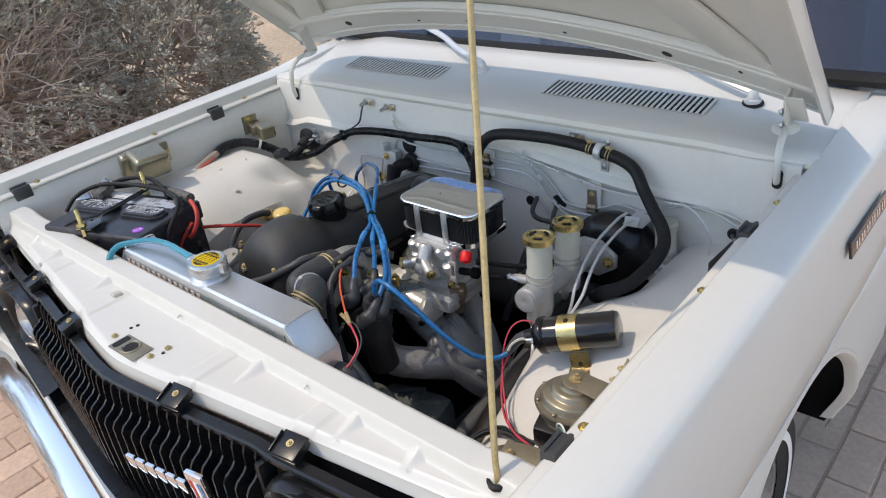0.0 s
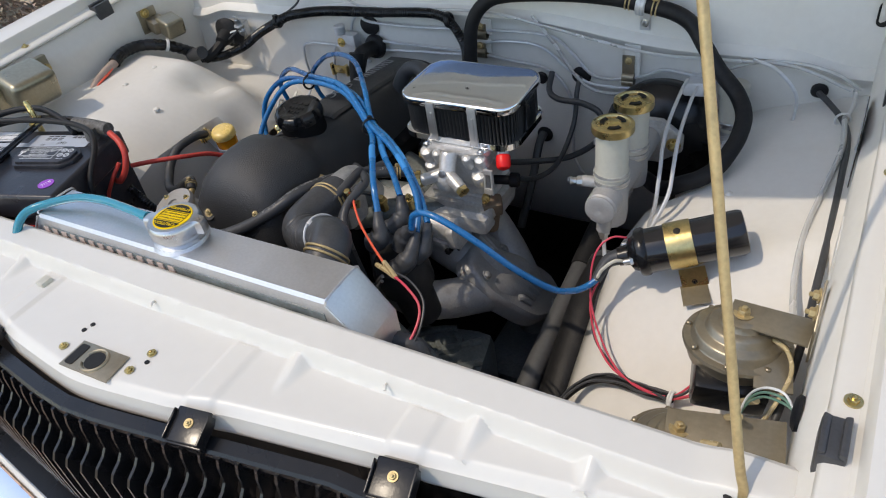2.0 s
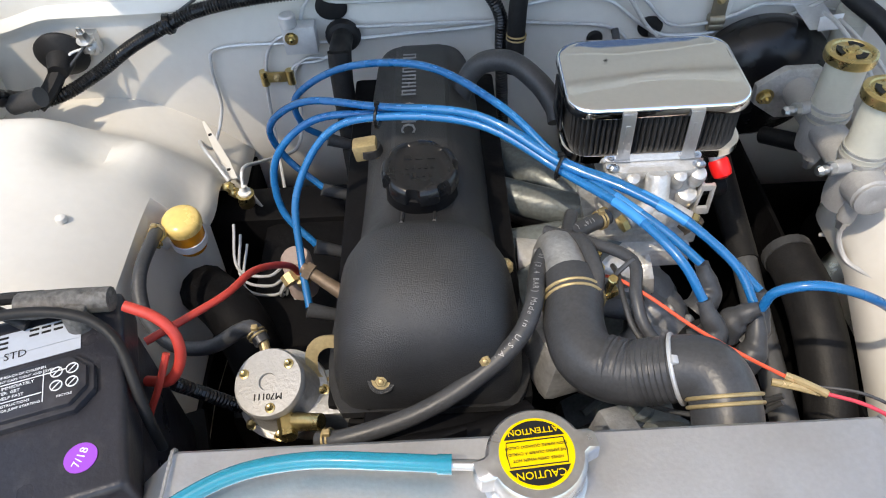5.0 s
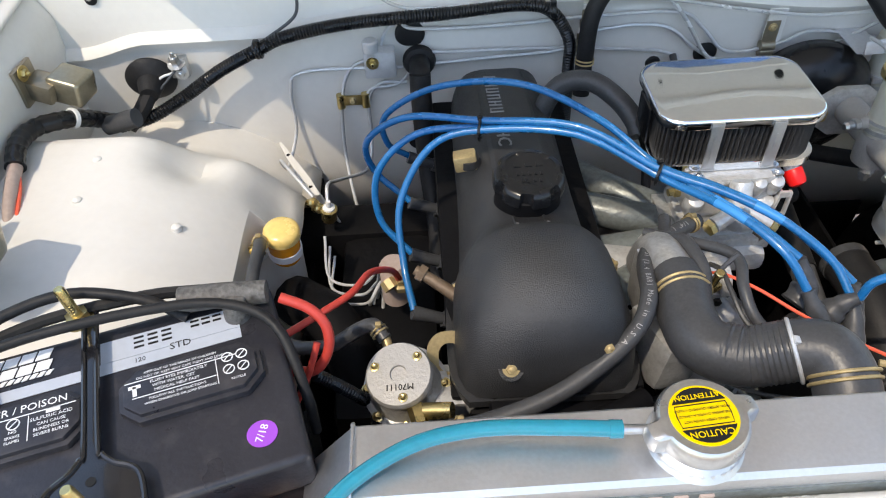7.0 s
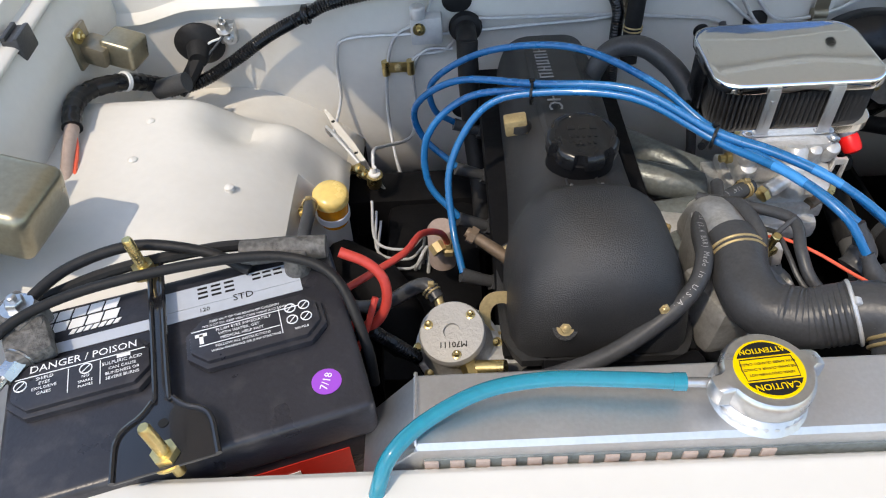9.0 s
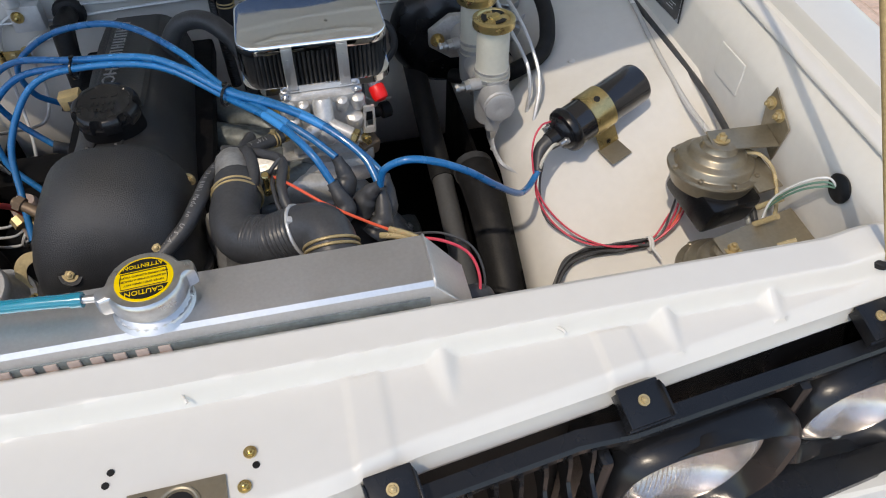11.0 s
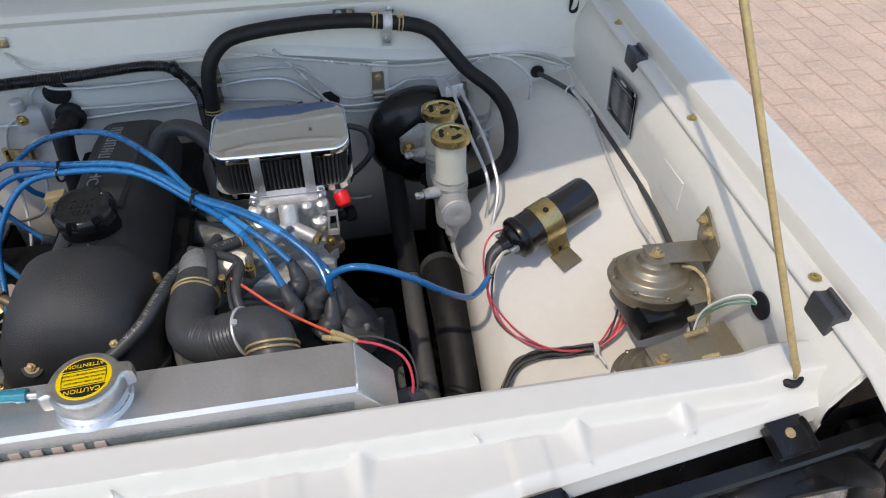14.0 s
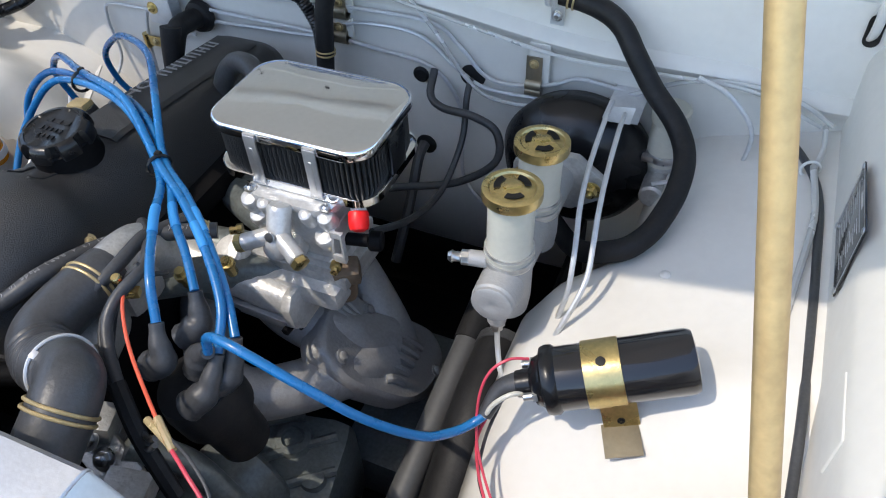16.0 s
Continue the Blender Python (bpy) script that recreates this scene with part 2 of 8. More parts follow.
def cyl(bm, p0, p1, r0, r1=None, seg=14, bev=0.0):
    p0, p1 = Vector(p0), Vector(p1)
    h = (p1 - p0).length
    r1 = r0 if r1 is None else r1
    prof = [(r0 - bev, 0), (r0, bev), (r1, h - bev), (r1 - bev, h)] if bev else [(r0, 0), (r1, h)]
    return lathe(bm, prof, p0, p1 - p0, seg)


def box(bm, c, s, bev=0.0, rot=None, seg=2):
    """A box at centre c with sizes s, its edges rounded by bev; rot: degrees about x, y, z."""
    m = Matrix.Translation(c)
    if rot is not None:
        m = m @ Euler([radians(a) for a in rot]).to_matrix().to_4x4()
    t = bmesh.new()
    bmesh.ops.create_cube(t, size=1, matrix=Matrix.Diagonal((*s, 1)))
    if bev:
        bmesh.ops.bevel(t, geom=list(t.edges), offset=bev, segments=seg, affect="EDGES", profile=0.6)
    bmesh.ops.transform(t, matrix=m, verts=t.verts)
    return merge(bm, t)


def merge(bm, t):
    me = bpy.data.meshes.new("tmp")
    t.to_mesh(me)
    t.free()
    bm.from_mesh(me)
    bpy.data.meshes.remove(me)
    return bm


def prism(bm, poly, h, m=None, bev=0.0):
    """A polygon in the xy plane raised from z = 0 to h, then moved by the matrix m."""
    t = bmesh.new()
    vs = [t.verts.new((x, y, 0)) for x, y in poly]
    f = t.faces.new(vs)
    ex = bmesh.ops.extrude_face_region(t, geom=[f])
    bmesh.ops.translate(t, vec=(0, 0, h), verts=[v for v in ex["geom"] if isinstance(v, bmesh.types.BMVert)])
    if bev:
        bmesh.ops.bevel(t, geom=list(t.edges), offset=bev, segments=2, affect="EDGES", profile=0.6)
    if m is not None:
        bmesh.ops.transform(t, matrix=m, verts=t.verts)
    return merge(bm, t)


def rrect(w, h, r, n=6, cx=0.0, cy=0.0):
    out = []
    for sx, sy, a0 in ((1, 1, 0), (-1, 1, 90), (-1, -1, 180), (1, -1, 270)):
        for i in range(n + 1):
            a = radians(a0 + 90 * i / n)
            out.append((cx + sx * (w / 2 - r) + r * math.cos(a), cy + sy * (h / 2 - r) + r * math.sin(a)))
    return out


def spline(pts, step=6):
    P = [Vector(p) for p in pts]
    if len(P) < 3:
        return P
    P = [P[0] * 2 - P[1]] + P + [P[-1] * 2 - P[-2]]
    out = []
    for a, b, c, d in zip(P, P[1:], P[2:], P[3:]):
        for i in range(step):
            t = i / step
            out.append(0.5 * (2 * b + (c - a) * t + (2 * a - 5 * b + 4 * c - d) * t * t + (3 * b - a - 3 * c + d) * t ** 3))
    return out + [P[-2]]


def tube(bm, pts, r, seg=10, step=6, smooth=True, ripple=0.0, pitch=0.006, flat=1.0):
    """A round tube along a smooth line. ripple: corrugation depth."""
    Q = spline(pts, step) if smooth else [Vector(p) for p in pts]
    if ripple:
        fine = []
        for a, b in zip(Q, Q[1:]):
            n = max(1, round((b - a).length / (pitch / 3)))
            fine += [a.lerp(b, i / n) for i in range(n)]
        Q = fine + [Q[-1]]
    tang = [(Q[min(i + 1, len(Q) - 1)] - Q[max(i - 1, 0)]).normalized() for i in range(len(Q))]
    nrm = tang[0].orthogonal().normalized()
    loops, dist = [], 0.0
    for i, (q, t) in enumerate(zip(Q, tang)):
        nrm = (nrm - t * nrm.dot(t)).normalized()
        bi = t.cross(nrm)
        if i:
            dist += (q - Q[i - 1]).length
        k = i / max(1, len(Q) - 1)
        rr = (r if not isinstance(r, (list, tuple)) else r[0] + (r[1] - r[0]) * k) + (ripple * math.sin(2 * math.pi * dist / pitch) if ripple else 0)
        loops.append([q + (nrm * math.cos(a) + bi * math.sin(a) * flat) * rr for a in (2 * math.pi * j / seg for j in range(seg))])
    rings(bm, loops)
    return bm


def sheet(bm, fn, us, vs, thick=0.0, down=(0, 0, -1)):
    """A grid fn(u, v), closed underneath when thick is given."""
    top = [[bm.verts.new(fn(u, v)) for v in vs] for u in us]
    nu, nv = len(us), len(vs)
    for i in range(nu - 1):
        for j in range(nv - 1):
            bm.faces.new((top[i][j], top[i + 1][j], top[i + 1][j + 1], top[i][j + 1]))
    if thick:
        d = Vector(down) * thick
        low = [[bm.verts.new(v.co + d) for v in row] for row in top]
        for i in range(nu - 1):
            for j in range(nv - 1):
                bm.faces.new((low[i][j], low[i][j + 1], low[i + 1][j + 1], low[i + 1][j]))
        for i in range(nu - 1):
            for j in (0, nv - 1):
                bm.faces.new((top[i][j], low[i][j], low[i + 1][j], top[i + 1][j]))
        for j in range(nv - 1):
            for i in (0, nu - 1):
                bm.faces.new((top[i][j], top[i][j + 1], low[i][j + 1], low[i][j]))
    return bm


def span(a, b, n):
    return [a + (b - a) * i / n for i in range(n + 1)]


def smooth01(t):
    t = min(1, max(0, t))
    return t * t * (3 - 2 * t)


def hexbolt(bm, p, axis, r=0.006, h=0.005, washer=0.0):
    F, o = frame_of(axis), Vector(p)
    if washer:
        lathe(bm, [(washer, 0), (washer, 0.0012)], o, axis, 16)
    lathe(bm, [(r, 0.001), (r, h * 0.8), (r * 0.85, h)], o, axis, 6)
    lathe(bm, [(r * 0.45, h * 0.9), (r * 0.45, h * 1.5), (r * 0.3, h * 1.6)], o, axis, 8)
    return bm


def screw(bm, p, axis, r=0.006):
    lathe(bm, [(r * 1.5, 0), (r * 1.5, 0.001), (r, 0.0015), (r, 0.003), (r * 0.6, 0.0045), (r * 0.15, 0.0042)], p, axis, 14)
    return bm


def words(text, size, m, extrude=0.0006):
    c = bpy.data.curves.new("t", "FONT")
    c.body, c.size, c.extrude, c.align_x, c.align_y, c.resolution_u = text, size, extrude, "CENTER", "CENTER", 2
    ob = bpy.data.objects.new("t", c)
    scene.collection.objects.link(ob)
    me = bpy.data.meshes.new_from_object(ob.evaluated_get(bpy.context.evaluated_depsgraph_get()))
    bm = bmesh.new()
    bm.from_mesh(me)
    bmesh.ops.transform(bm, matrix=m, verts=bm.verts)
    bpy.data.objects.remove(ob)
    bpy.data.curves.remove(c)
    bpy.data.meshes.remove(me)
    return bm


def plane_m(o, xdir, ydir):
    x = Vector(xdir).normalized()
    y = (Vector(ydir) - x * Vector(ydir).dot(x)).normalized()
    return Matrix.Translation(o) @ Matrix((x, y, x.cross(y))).transposed().to_4x4()


def bars(bm, m, rects, h=0.0006):
    """Flat bars (cx, cy, w, h) in the plane m."""
    for cx, cy, w, hh in rects:
        prism(bm, [(cx - w / 2, cy - hh / 2), (cx + w / 2, cy - hh / 2), (cx + w / 2, cy + hh / 2), (cx - w / 2, cy + hh / 2)], h, m)
    return bm


# ---- the truck's body ----
CX = -0.045


def side(s, x):
    """x given on the right half, laid on the right (s = 1) or left (s = -1) half of the truck."""
    return x if s > 0 else 2 * CX - x


truck = thing("pickup_truck", (CX, 0.5, 0), "cream-white compact pickup truck with its hood propped open on clay pavers", "pickup truck")


def rise(y):
    return 0.884 + 0.036 * y + 0.018 * smooth01((y - 0.80) / 0.25)


def nose(x):
    """y of the front panel's front edge: a shallow V."""
    return -0.120 + 0.148 * math.hypot(x - CX, 0.03)


# fenders: flange, step, flat top, rounded shoulder, side
FSEC = [(0.6385, -0.0045), (0.642, -0.001), (0.650, 0.0012), (0.659, 0.001), (0.6625, 0.004), (0.6645, 0.0195), (0.667, 0.0232), (0.680, 0.0250), (0.700, 0.0255), (0.720, 0.0245), (0.731, 0.0225), (0.738, 0.0185), (0.743, 0.010),
        (0.747, -0.006), (0.753, -0.045), (0.757, -0.085), (0.760, -0.13), (0.761, -0.17), (0.761, -0.22)]


def flank(z):
    """half width of the body side at height z, tucked under towards the sill."""
    return 0.761 + 0.014 * smooth01((0.68 - z) / 0.15) - 0.05 * smooth01((0.46 - z) / 0.2)


for s in (1, -1):
    bm = B()
    ys = span(-0.10, 1.10, 42)

    def fpoint(y, k, s=s):
        x, dz = FSEC[int(k)]
        tuck = 0.05 * smooth01((0.0 - y) / 0.12)
        return Vector((side(s, x - tuck * 0.35), y, rise(y) + dz - tuck * (0.25 if k > 6 else 0.1)))

    sheet(bm, fpoint, ys, range(len(FSEC)), 0.0)
    # side panel with the wheel arch
    ac, az, ar = 0.56, 0.30, 0.378
    top = []
    for y in span(-0.10, 1.10, 64):
        cut = az + math.sqrt(max(0, ar ** 2 - (y - ac) ** 2)) if abs(y - ac) < ar else 0.28
        top.append((y, cut))

    def spoint(i, v, s=s):
        y, cut = top[int(i)]
        z1 = rise(y) - 0.22
        z = z1 + (max(0.28, cut) - z1) * v
        tuck = 0.05 * smooth01((0.0 - y) / 0.12)
        near = smooth01((ar + 0.07 - math.hypot(y - ac, z - az)) / 0.06)
        return Vector((side(s, flank(z) - tuck * 0.35 + 0.002 * near), y, z - tuck * 0.25 * (1 - v)))

    sheet(bm, spoint, range(len(top)), span(0, 1, 8))
    bmesh.ops.remove_doubles(bm, verts=bm.verts, dist=0.0005)
    f = part("fender", bm, PAINT, truck)
    mod = f.modifiers.new("thick", "SOLIDIFY")
    mod.thickness, mod.offset = 0.0025, -1
    # rolled lip of the arch
    bm = B()
    lip = []
    for a in span(radians(4), radians(176), 36):
        y, z = ac + ar * math.cos(a), az + ar * math.sin(a)
        x = flank(z) + 0.002
        out = Vector((0, math.cos(a), math.sin(a)))
        lip.append([Vector((side(s, x + dx), y, z)) + out * d for dx, d in ((0.0, 0.002), (0.001, -0.004), (-0.004, -0.010), (-0.022, -0.014), (-0.022, -0.011), (-0.006, -0.006))])
    rings(bm, lip)
    part("arch_lip", bm, PAINT, truck)
    # arch lining
    bm = B()
    sheet(bm, lambda a, v, s=s: Vector((side(s, 0.45 + v * (flank(az + 0.384 * math.sin(a)) - 0.456)), ac + 0.384 * math.cos(a), az + 0.384 * math.sin(a))), span(0, math.pi, 24), (0, 0.5, 1))
    part("wheel_arch", bm, DARK, truck)
    # apron: wheel house, wall, slanted top flange
    bm = B()

    def apron(y, k, s=s):
        k = int(k)
        if k >= 20:
            x, z = [(0.624, 0.775), (0.624, 0.80), (0.6235, 0.835), (0.6255, 0.846), (0.632, 0.857), (0.641, 0.874), (0.654, 0.8832)][k - 20]
            return Vector((side(s, x), y, z + 0.036 * y))
        if s > 0:
            xe = 0.355 + 0.085 * smooth01((y - 0.50) / 0.10)
            x = xe + (0.624 - xe) * k / 19
            xd = 0.355 + x - xe
            z = 0.730 + 0.28 * (x - 0.43) - 0.55 * max(0, 0.42 - y) - 5.5 * max(0, 0.42 - xd) ** 2
            z -= 0.03 * smooth01((0.385 - xd) / 0.03)
        else:
            x = 0.30 + (0.624 - 0.30) * k / 19
            xl = side(-1, x)
            u = max(0, xl + 0.58)
            edge = smooth01((xl + 0.442 - 0.08 * smooth01((y - 0.50) / 0.04)) / 0.025)
            z = 0.80 - 3.2 * u * u - 0.35 * edge * (0.45 + 0.5 * (y - 0.4)) - 0.32 * max(0, 0.36 - y)
            z -= 0.045 * math.exp(-((xl + 0.515) / 0.035) ** 2 - ((y - 0.585) / 0.05) ** 2) + 0.03 * math.exp(-((xl + 0.41) / 0.03) ** 2 - ((y - 0.56) / 0.05) ** 2) + 0.10 * smooth01((y - 0.585) / 0.12)
        return Vector((side(s, x), y, z))

    sheet(bm, apron, span(0.06, 0.79, 70), range(27))
    sheet(bm, lambda y, k, s=s: apron(y, k), span(-0.004, 0.06, 4), range(20, 27))
    sheet(bm, lambda k, v, s=s: apron(-0.004, k) if v else Vector((side(s, 0.6235), -0.004, 0.80)), range(20, 27), (0, 1))
    bmesh.ops.remove_doubles(bm, verts=bm.verts, dist=0.0003)
    a = part("inner_apron", bm, BAYPAINT, truck)
    mod = a.modifiers.new("thick", "SOLIDIFY")
    mod.thickness = 0.002
    # black lamp bucket in front of it
    bm = B()
    box(bm, (side(s, 0.715), -0.012, 0.64), (0.11, 0.03, 0.30), 0.006)
    part("lamp_bucket", bm, DARK, truck)
    # wall under the wheel house's edge, its shade put into the near-black colour
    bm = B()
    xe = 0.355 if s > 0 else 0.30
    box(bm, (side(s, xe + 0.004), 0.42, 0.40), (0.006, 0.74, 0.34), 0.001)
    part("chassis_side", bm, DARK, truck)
    # bolts along the flange
    for y in (0.105, 0.40, 0.675):
        bm = B()
        hexbolt(bm, (side(s, 0.6535), y, rise(y) + 0.0012), (0, 0, 1), 0.0042, 0.0036, 0.0068)
        part("fender_bolt", bm, GOLD, truck)
    # rubber hood stops
    for y in (0.066, 0.575):
        bm = B()
        m = plane_m((side(s, 0.6455), y, rise(y) - 0.020), (0, 1, 0.036), (-1, 0, 0))
        prism(bm, [(-0.019, -0.010), (0.019, -0.010), (0.019, 0.010), (-0.019, 0.010)], 0.0265, m, 0.003)
        prism(bm, [(-0.0184, -0.0096), (0.0184, -0.0096), (0.017, -0.004), (-0.017, -0.004)], 0.030 if s > 0 else 0.028, m @ pose(0, 0, 0.001), 0.002)
        prism(bm, [(-0.017, 0.004), (0.017, 0.004), (0.0184, 0.0096), (-0.0184, 0.0096)], 0.028 if s > 0 else 0.030, m @ pose(0, 0, 0.001), 0.002)
        part("hood_stop", bm, SHINYRUB, truck)

# embossed panels on the right wall, wheel-house rivets
for c in ((0.6240, 0.360, 0.826),):
    bm = B()
    box(bm, c, (0.0036, 0.058, 0.044), 0.0017, (0, 0, 0), 4)
    part("pressed_panel", bm, BAYPAINT, truck)
for p in ((-0.613, 0.475, 0.801), (-0.612, 0.55, 0.80), (-0.50, 0.44, 0.783), (0.488, 0.534, 0.746)):
    bm = B()
    lathe(bm, [(0.006, -0.004), (0.0055, 0.001), (0.003, 0.003), (0.0005, 0.0035)], p, (0, 0, 1), 12)
    part("rivet", bm, BAYPAINT, truck)

# front panel over the radiator, with pressed ribs
bm = B()
XL, XR = side(-1, 0.632), 0.632
RIBS = ((-0.574, 0.028), (-0.471, 0.05), (-0.27, 0.050), (0.181, 0.050), (0.381, 0.042), (0.484, 0.028))


def front_panel(x, v):
    y0 = nose(x) + 0.017 + 0.007 * smooth01((abs(x - CX) - 0.12) / 0.08)
    y = y0 + (0.060 - y0) * v
    z = 0.826 - 0.010 * smooth01((y0 + 0.016 - y) / 0.016)
    # raised rear strip behind a steep step
    z += 0.021 * smooth01((y - 0.0135) / 0.0095) - 0.004 * smooth01((y - 0.054) / 0.006)
    # gussets: a small wedge leaning on the step, narrowing towards the nose
    for r, reach in RIBS:
        k = min(1, (y - 0.018 + reach) / reach)
        d = abs(x - r) / (0.005 + 0.0125 * max(k, 0))
        if 0.03 < k and d < 1 and y < 0.026:
            z = max(z, 0.826 + 0.0125 * k ** 1.4 * (1 - smooth01(d)))
    # flat pads in the lower part
    for r0, r1 in ((0.096, 0.131), (0.312, 0.350), (-0.221, -0.186), (-0.440, -0.402)):
        z += 0.0026 * smooth01((x - r0) / 0.004) * smooth01((r1 - x) / 0.004) * smooth01((0.016 - y) / 0.006)
    ends = smooth01((abs(x - CX) - 0.60) / 0.04)
    z += 0.008 * ends * smooth01((y - 0.0) / 0.03)
    z -= 0.02 * smooth01((y0 + 0.006 - y) / 0.006) if v < 0.02 else 0
    return Vector((x, y, z))


xs = span(XL, XR, 420)
sheet(bm, front_panel, xs, [0, 0.01] + span(0.03, 0.99, 64) + [1.0])
sheet(bm, lambda x, z: Vector((x, 0.060, z)) if z < 0.85 else front_panel(x, 1.0), xs[::4], (0.81, 0.9))
bmesh.ops.remove_doubles(bm, verts=bm.verts, dist=0.0004)
fp = part("radiator_support", bm, PAINT, truck)
mod = fp.modifiers.new("thick", "SOLIDIFY")
mod.thickness = 0.0025
for x0, x1 in ((XL, -0.345), (0.235, XR)):
    bm = B()
    box(bm, ((x0 + x1) / 2, 0.05, 0.62), (x1 - x0, 0.004, 0.39), 0.001)
    part("support_wall", bm, BAYPAINT, truck)
# latch plate with its openings, bolts and plugs
bm = B()
m = plane_m((-0.034, -0.070, 0.8265), (1, 0.03, 0), (-0.03, 1, 0))
prism(bm, [(-0.035, -0.018), (0.038, -0.018), (0.036, 0.018), (-0.035, 0.018)], 0.0018, m, 0.0006)
latch = part("hood_latch", bm, BRONZEPAINT, truck, "yellow zinc hood latch plate")
bm = B()
prism(bm, rrect(0.0125, 0.028, 0.003, cx=-0.0255), 0.0012, m @ pose(0, 0, 0.0012))
part("latch_slot", bm, INKSHADE, latch, "dark slot")
bm = B()
lathe(bm, [(0.0115, 0.0014), (0.0115, 0.0024)], m @ Vector((0.002, 0, 0)), (0, 0, 1), 24)
part("latch_hole", bm, INKSHADE, latch, "dark round opening")
bm = B()
tube(bm, [m @ Vector((0.002 + 0.0145 * math.cos(a), 0.0145 * math.sin(a), 0.002)) for a in span(-2.6, 2.9, 18)], 0.0019, 8, 2)
part("latch_ring", bm, BRONZEPAINT, latch)
for p in ((-0.087, -0.068, 0.827), (0.015, -0.064, 0.827), (0.020, -0.037, 0.827)):
    bm = B()
    hexbolt(bm, p, (0, 0, 1), 0.0034, 0.003, 0.0052)
    part("latch_bolt", bm, GOLD, truck)
for p in ((-0.086, -0.041), (-0.083, -0.031), (0.024, -0.048)):
    bm = B()
    lathe(bm, [(0.0028, 0.8255), (0.0028, 0.8272)], (*p, 0), (0, 0, 1), 12)
    part("plug_hole", bm, INKSHADE, truck, "small dark hole")
bm = B()
box(bm, (-0.203, -0.004, 0.830), (0.014, 0.016, 0.009), 0.003)
part("clip", bm, RESPLASTIC, truck, "yellowed plastic clip")
for x in (-0.031, 0.282):
    bm = B()
    tube(bm, [(x, 0.022, 0.834), (x + 0.004, 0.014, 0.839), (x + 0.006, 0.010, 0.838)], 0.0015, 8)
    part("tab", bm, PAINT, truck)

# firewall: lower part, ledge, upper part
bm = B()


def ledge(x):
    d = abs(x - CX)
    return 0.862 - 0.03 * smooth01((d - 0.12) / 0.3) - 0.022 * smooth01((d - 0.55) / 0.1)


FW = 0.772


def firewall(x, k):
    L = ledge(x)
    prof = [(FW + 0.02, 0.40), (FW + 0.005, 0.60), (FW, 0.70), (FW, L - 0.02), (FW - 0.001, L - 0.012), (FW - 0.008, L - 0.004), (FW - 0.010, L), (FW - 0.006, L + 0.006), (FW + 0.004, L + 0.012),
            (FW + 0.014, 0.915), (FW + 0.016, 0.926), (FW + 0.05, 0.932)]
    y, z = prof[int(k)]
    edge = smooth01((abs(x - CX) - 0.56) / 0.1)
    if 3 <= k <= 8:
        y += 0.006 * edge
    if k < 4:
        y -= 0.003 * math.sin(x * 9) * smooth01((0.78 - z) / 0.2)
    return Vector((x, y, z))


sheet(bm, firewall, span(side(-1, 0.652), 0.652, 120), range(12))
fwl = part("firewall", bm, BAYPAINT, truck)
mod = fwl.modifiers.new("thick", "SOLIDIFY")
mod.thickness = 0.002

# cowl with two slotted vents
bm = B()


def cowl(x, v):
    prof = [(0.795, 0.922), (0.790, 0.926), (0.787, 0.934), (0.790, 0.943), (0.80, 0.949), (0.83, 0.953), (0.90, 0.963), (0.96, 0.973), (1.02, 0.986), (1.07, 1.0)]
    y, z = prof[int(v)]
    e = smooth01((abs(x - CX) - 0.5) / 0.2)
    return Vector((x, y + 0.012 * e * (1 - v / 9), z - (0.012 + 0.016 * smooth01((v - 4) / 3)) * e))


sheet(bm, cowl, span(side(-1, 0.676), 0.676, 60), range(10))
cw = part("cowl", bm, PAINT, truck)
mod = cw.modifiers.new("thick", "SOLIDIFY")
mod.thickness = 0.002


def cowl_z(y):
    return 0.953 + (y - 0.83) * 0.145


for x0, x1 in ((-0.54, -0.225), (0.09, 0.445)):
    bm = B()
    m = plane_m(((x0 + x1) / 2, 0.905, cowl_z(0.905) + 0.0022), (1, 0, 0), (0, 1, 0.16))
    n = round((x1 - x0) / 0.0115)
    w = (x1 - x0) / n
    bars(bm, m, [(-(x1 - x0) / 2 + (i + 0.5) * w, 0, w * 0.48, 0.062) for i in range(n)], 0.0012)
    bmesh.ops.transform(bm, matrix=m @ Matrix.Shear("XY", 4, (0.0, 0.0)) @ m.inverted(), verts=bm.verts)
    v = part("cowl_vent", bm, INKSHADE, truck, "row of dark vent slots")
    for i in range(n + 1):
        bm = B()
        xx = -(x1 - x0) / 2 + i * w
        prism(bm, [(xx - w * 0.24, -0.034), (xx + w * 0.24, -0.034), (xx + w * 0.24, 0.034), (xx - w * 0.24, 0.034)], 0.0022, m, 0.0005)
        part("slat", bm, PAINT, v)

# hood: skin, border frame, diagonal ribs
HA = radians(41)
HM = plane_m((CX, 0.902, 0.982), (1, 0, -0.022), (0, -math.cos(HA), math.sin(HA)))
HW, HL = 0.665, 1.15


def hx(f, v):
    """Across the hood: f from -1 to 1 at the distance v from its rear edge."""
    left, right = -0.66, 0.70
    return left + (right - left) * (f + 1) / 2


def hood_edge(x):
    return HL - 0.10 * abs(x)


bm = B()
sheet(bm, lambda x, v: HM @ Vector((hx(x / HW, v * hood_edge(x)), v * hood_edge(x), -0.016 - 0.012 * math.sin(math.pi * v) - 0.01 * (1 - (x / HW) ** 2))), span(-HW, HW, 30), span(0, 1, 20), 0.0)
HMI = HM.inverted()


def crown(b):
    """Bows the hood's parts upward in the middle."""
    for v in b.verts:
        q = HMI @ v.co
        v.co.z += 0.085 * (1 - min(1, abs(q.x - 0.02) / 0.68) ** 2) * (1 - 0.4 * min(1, max(0, q.y)))


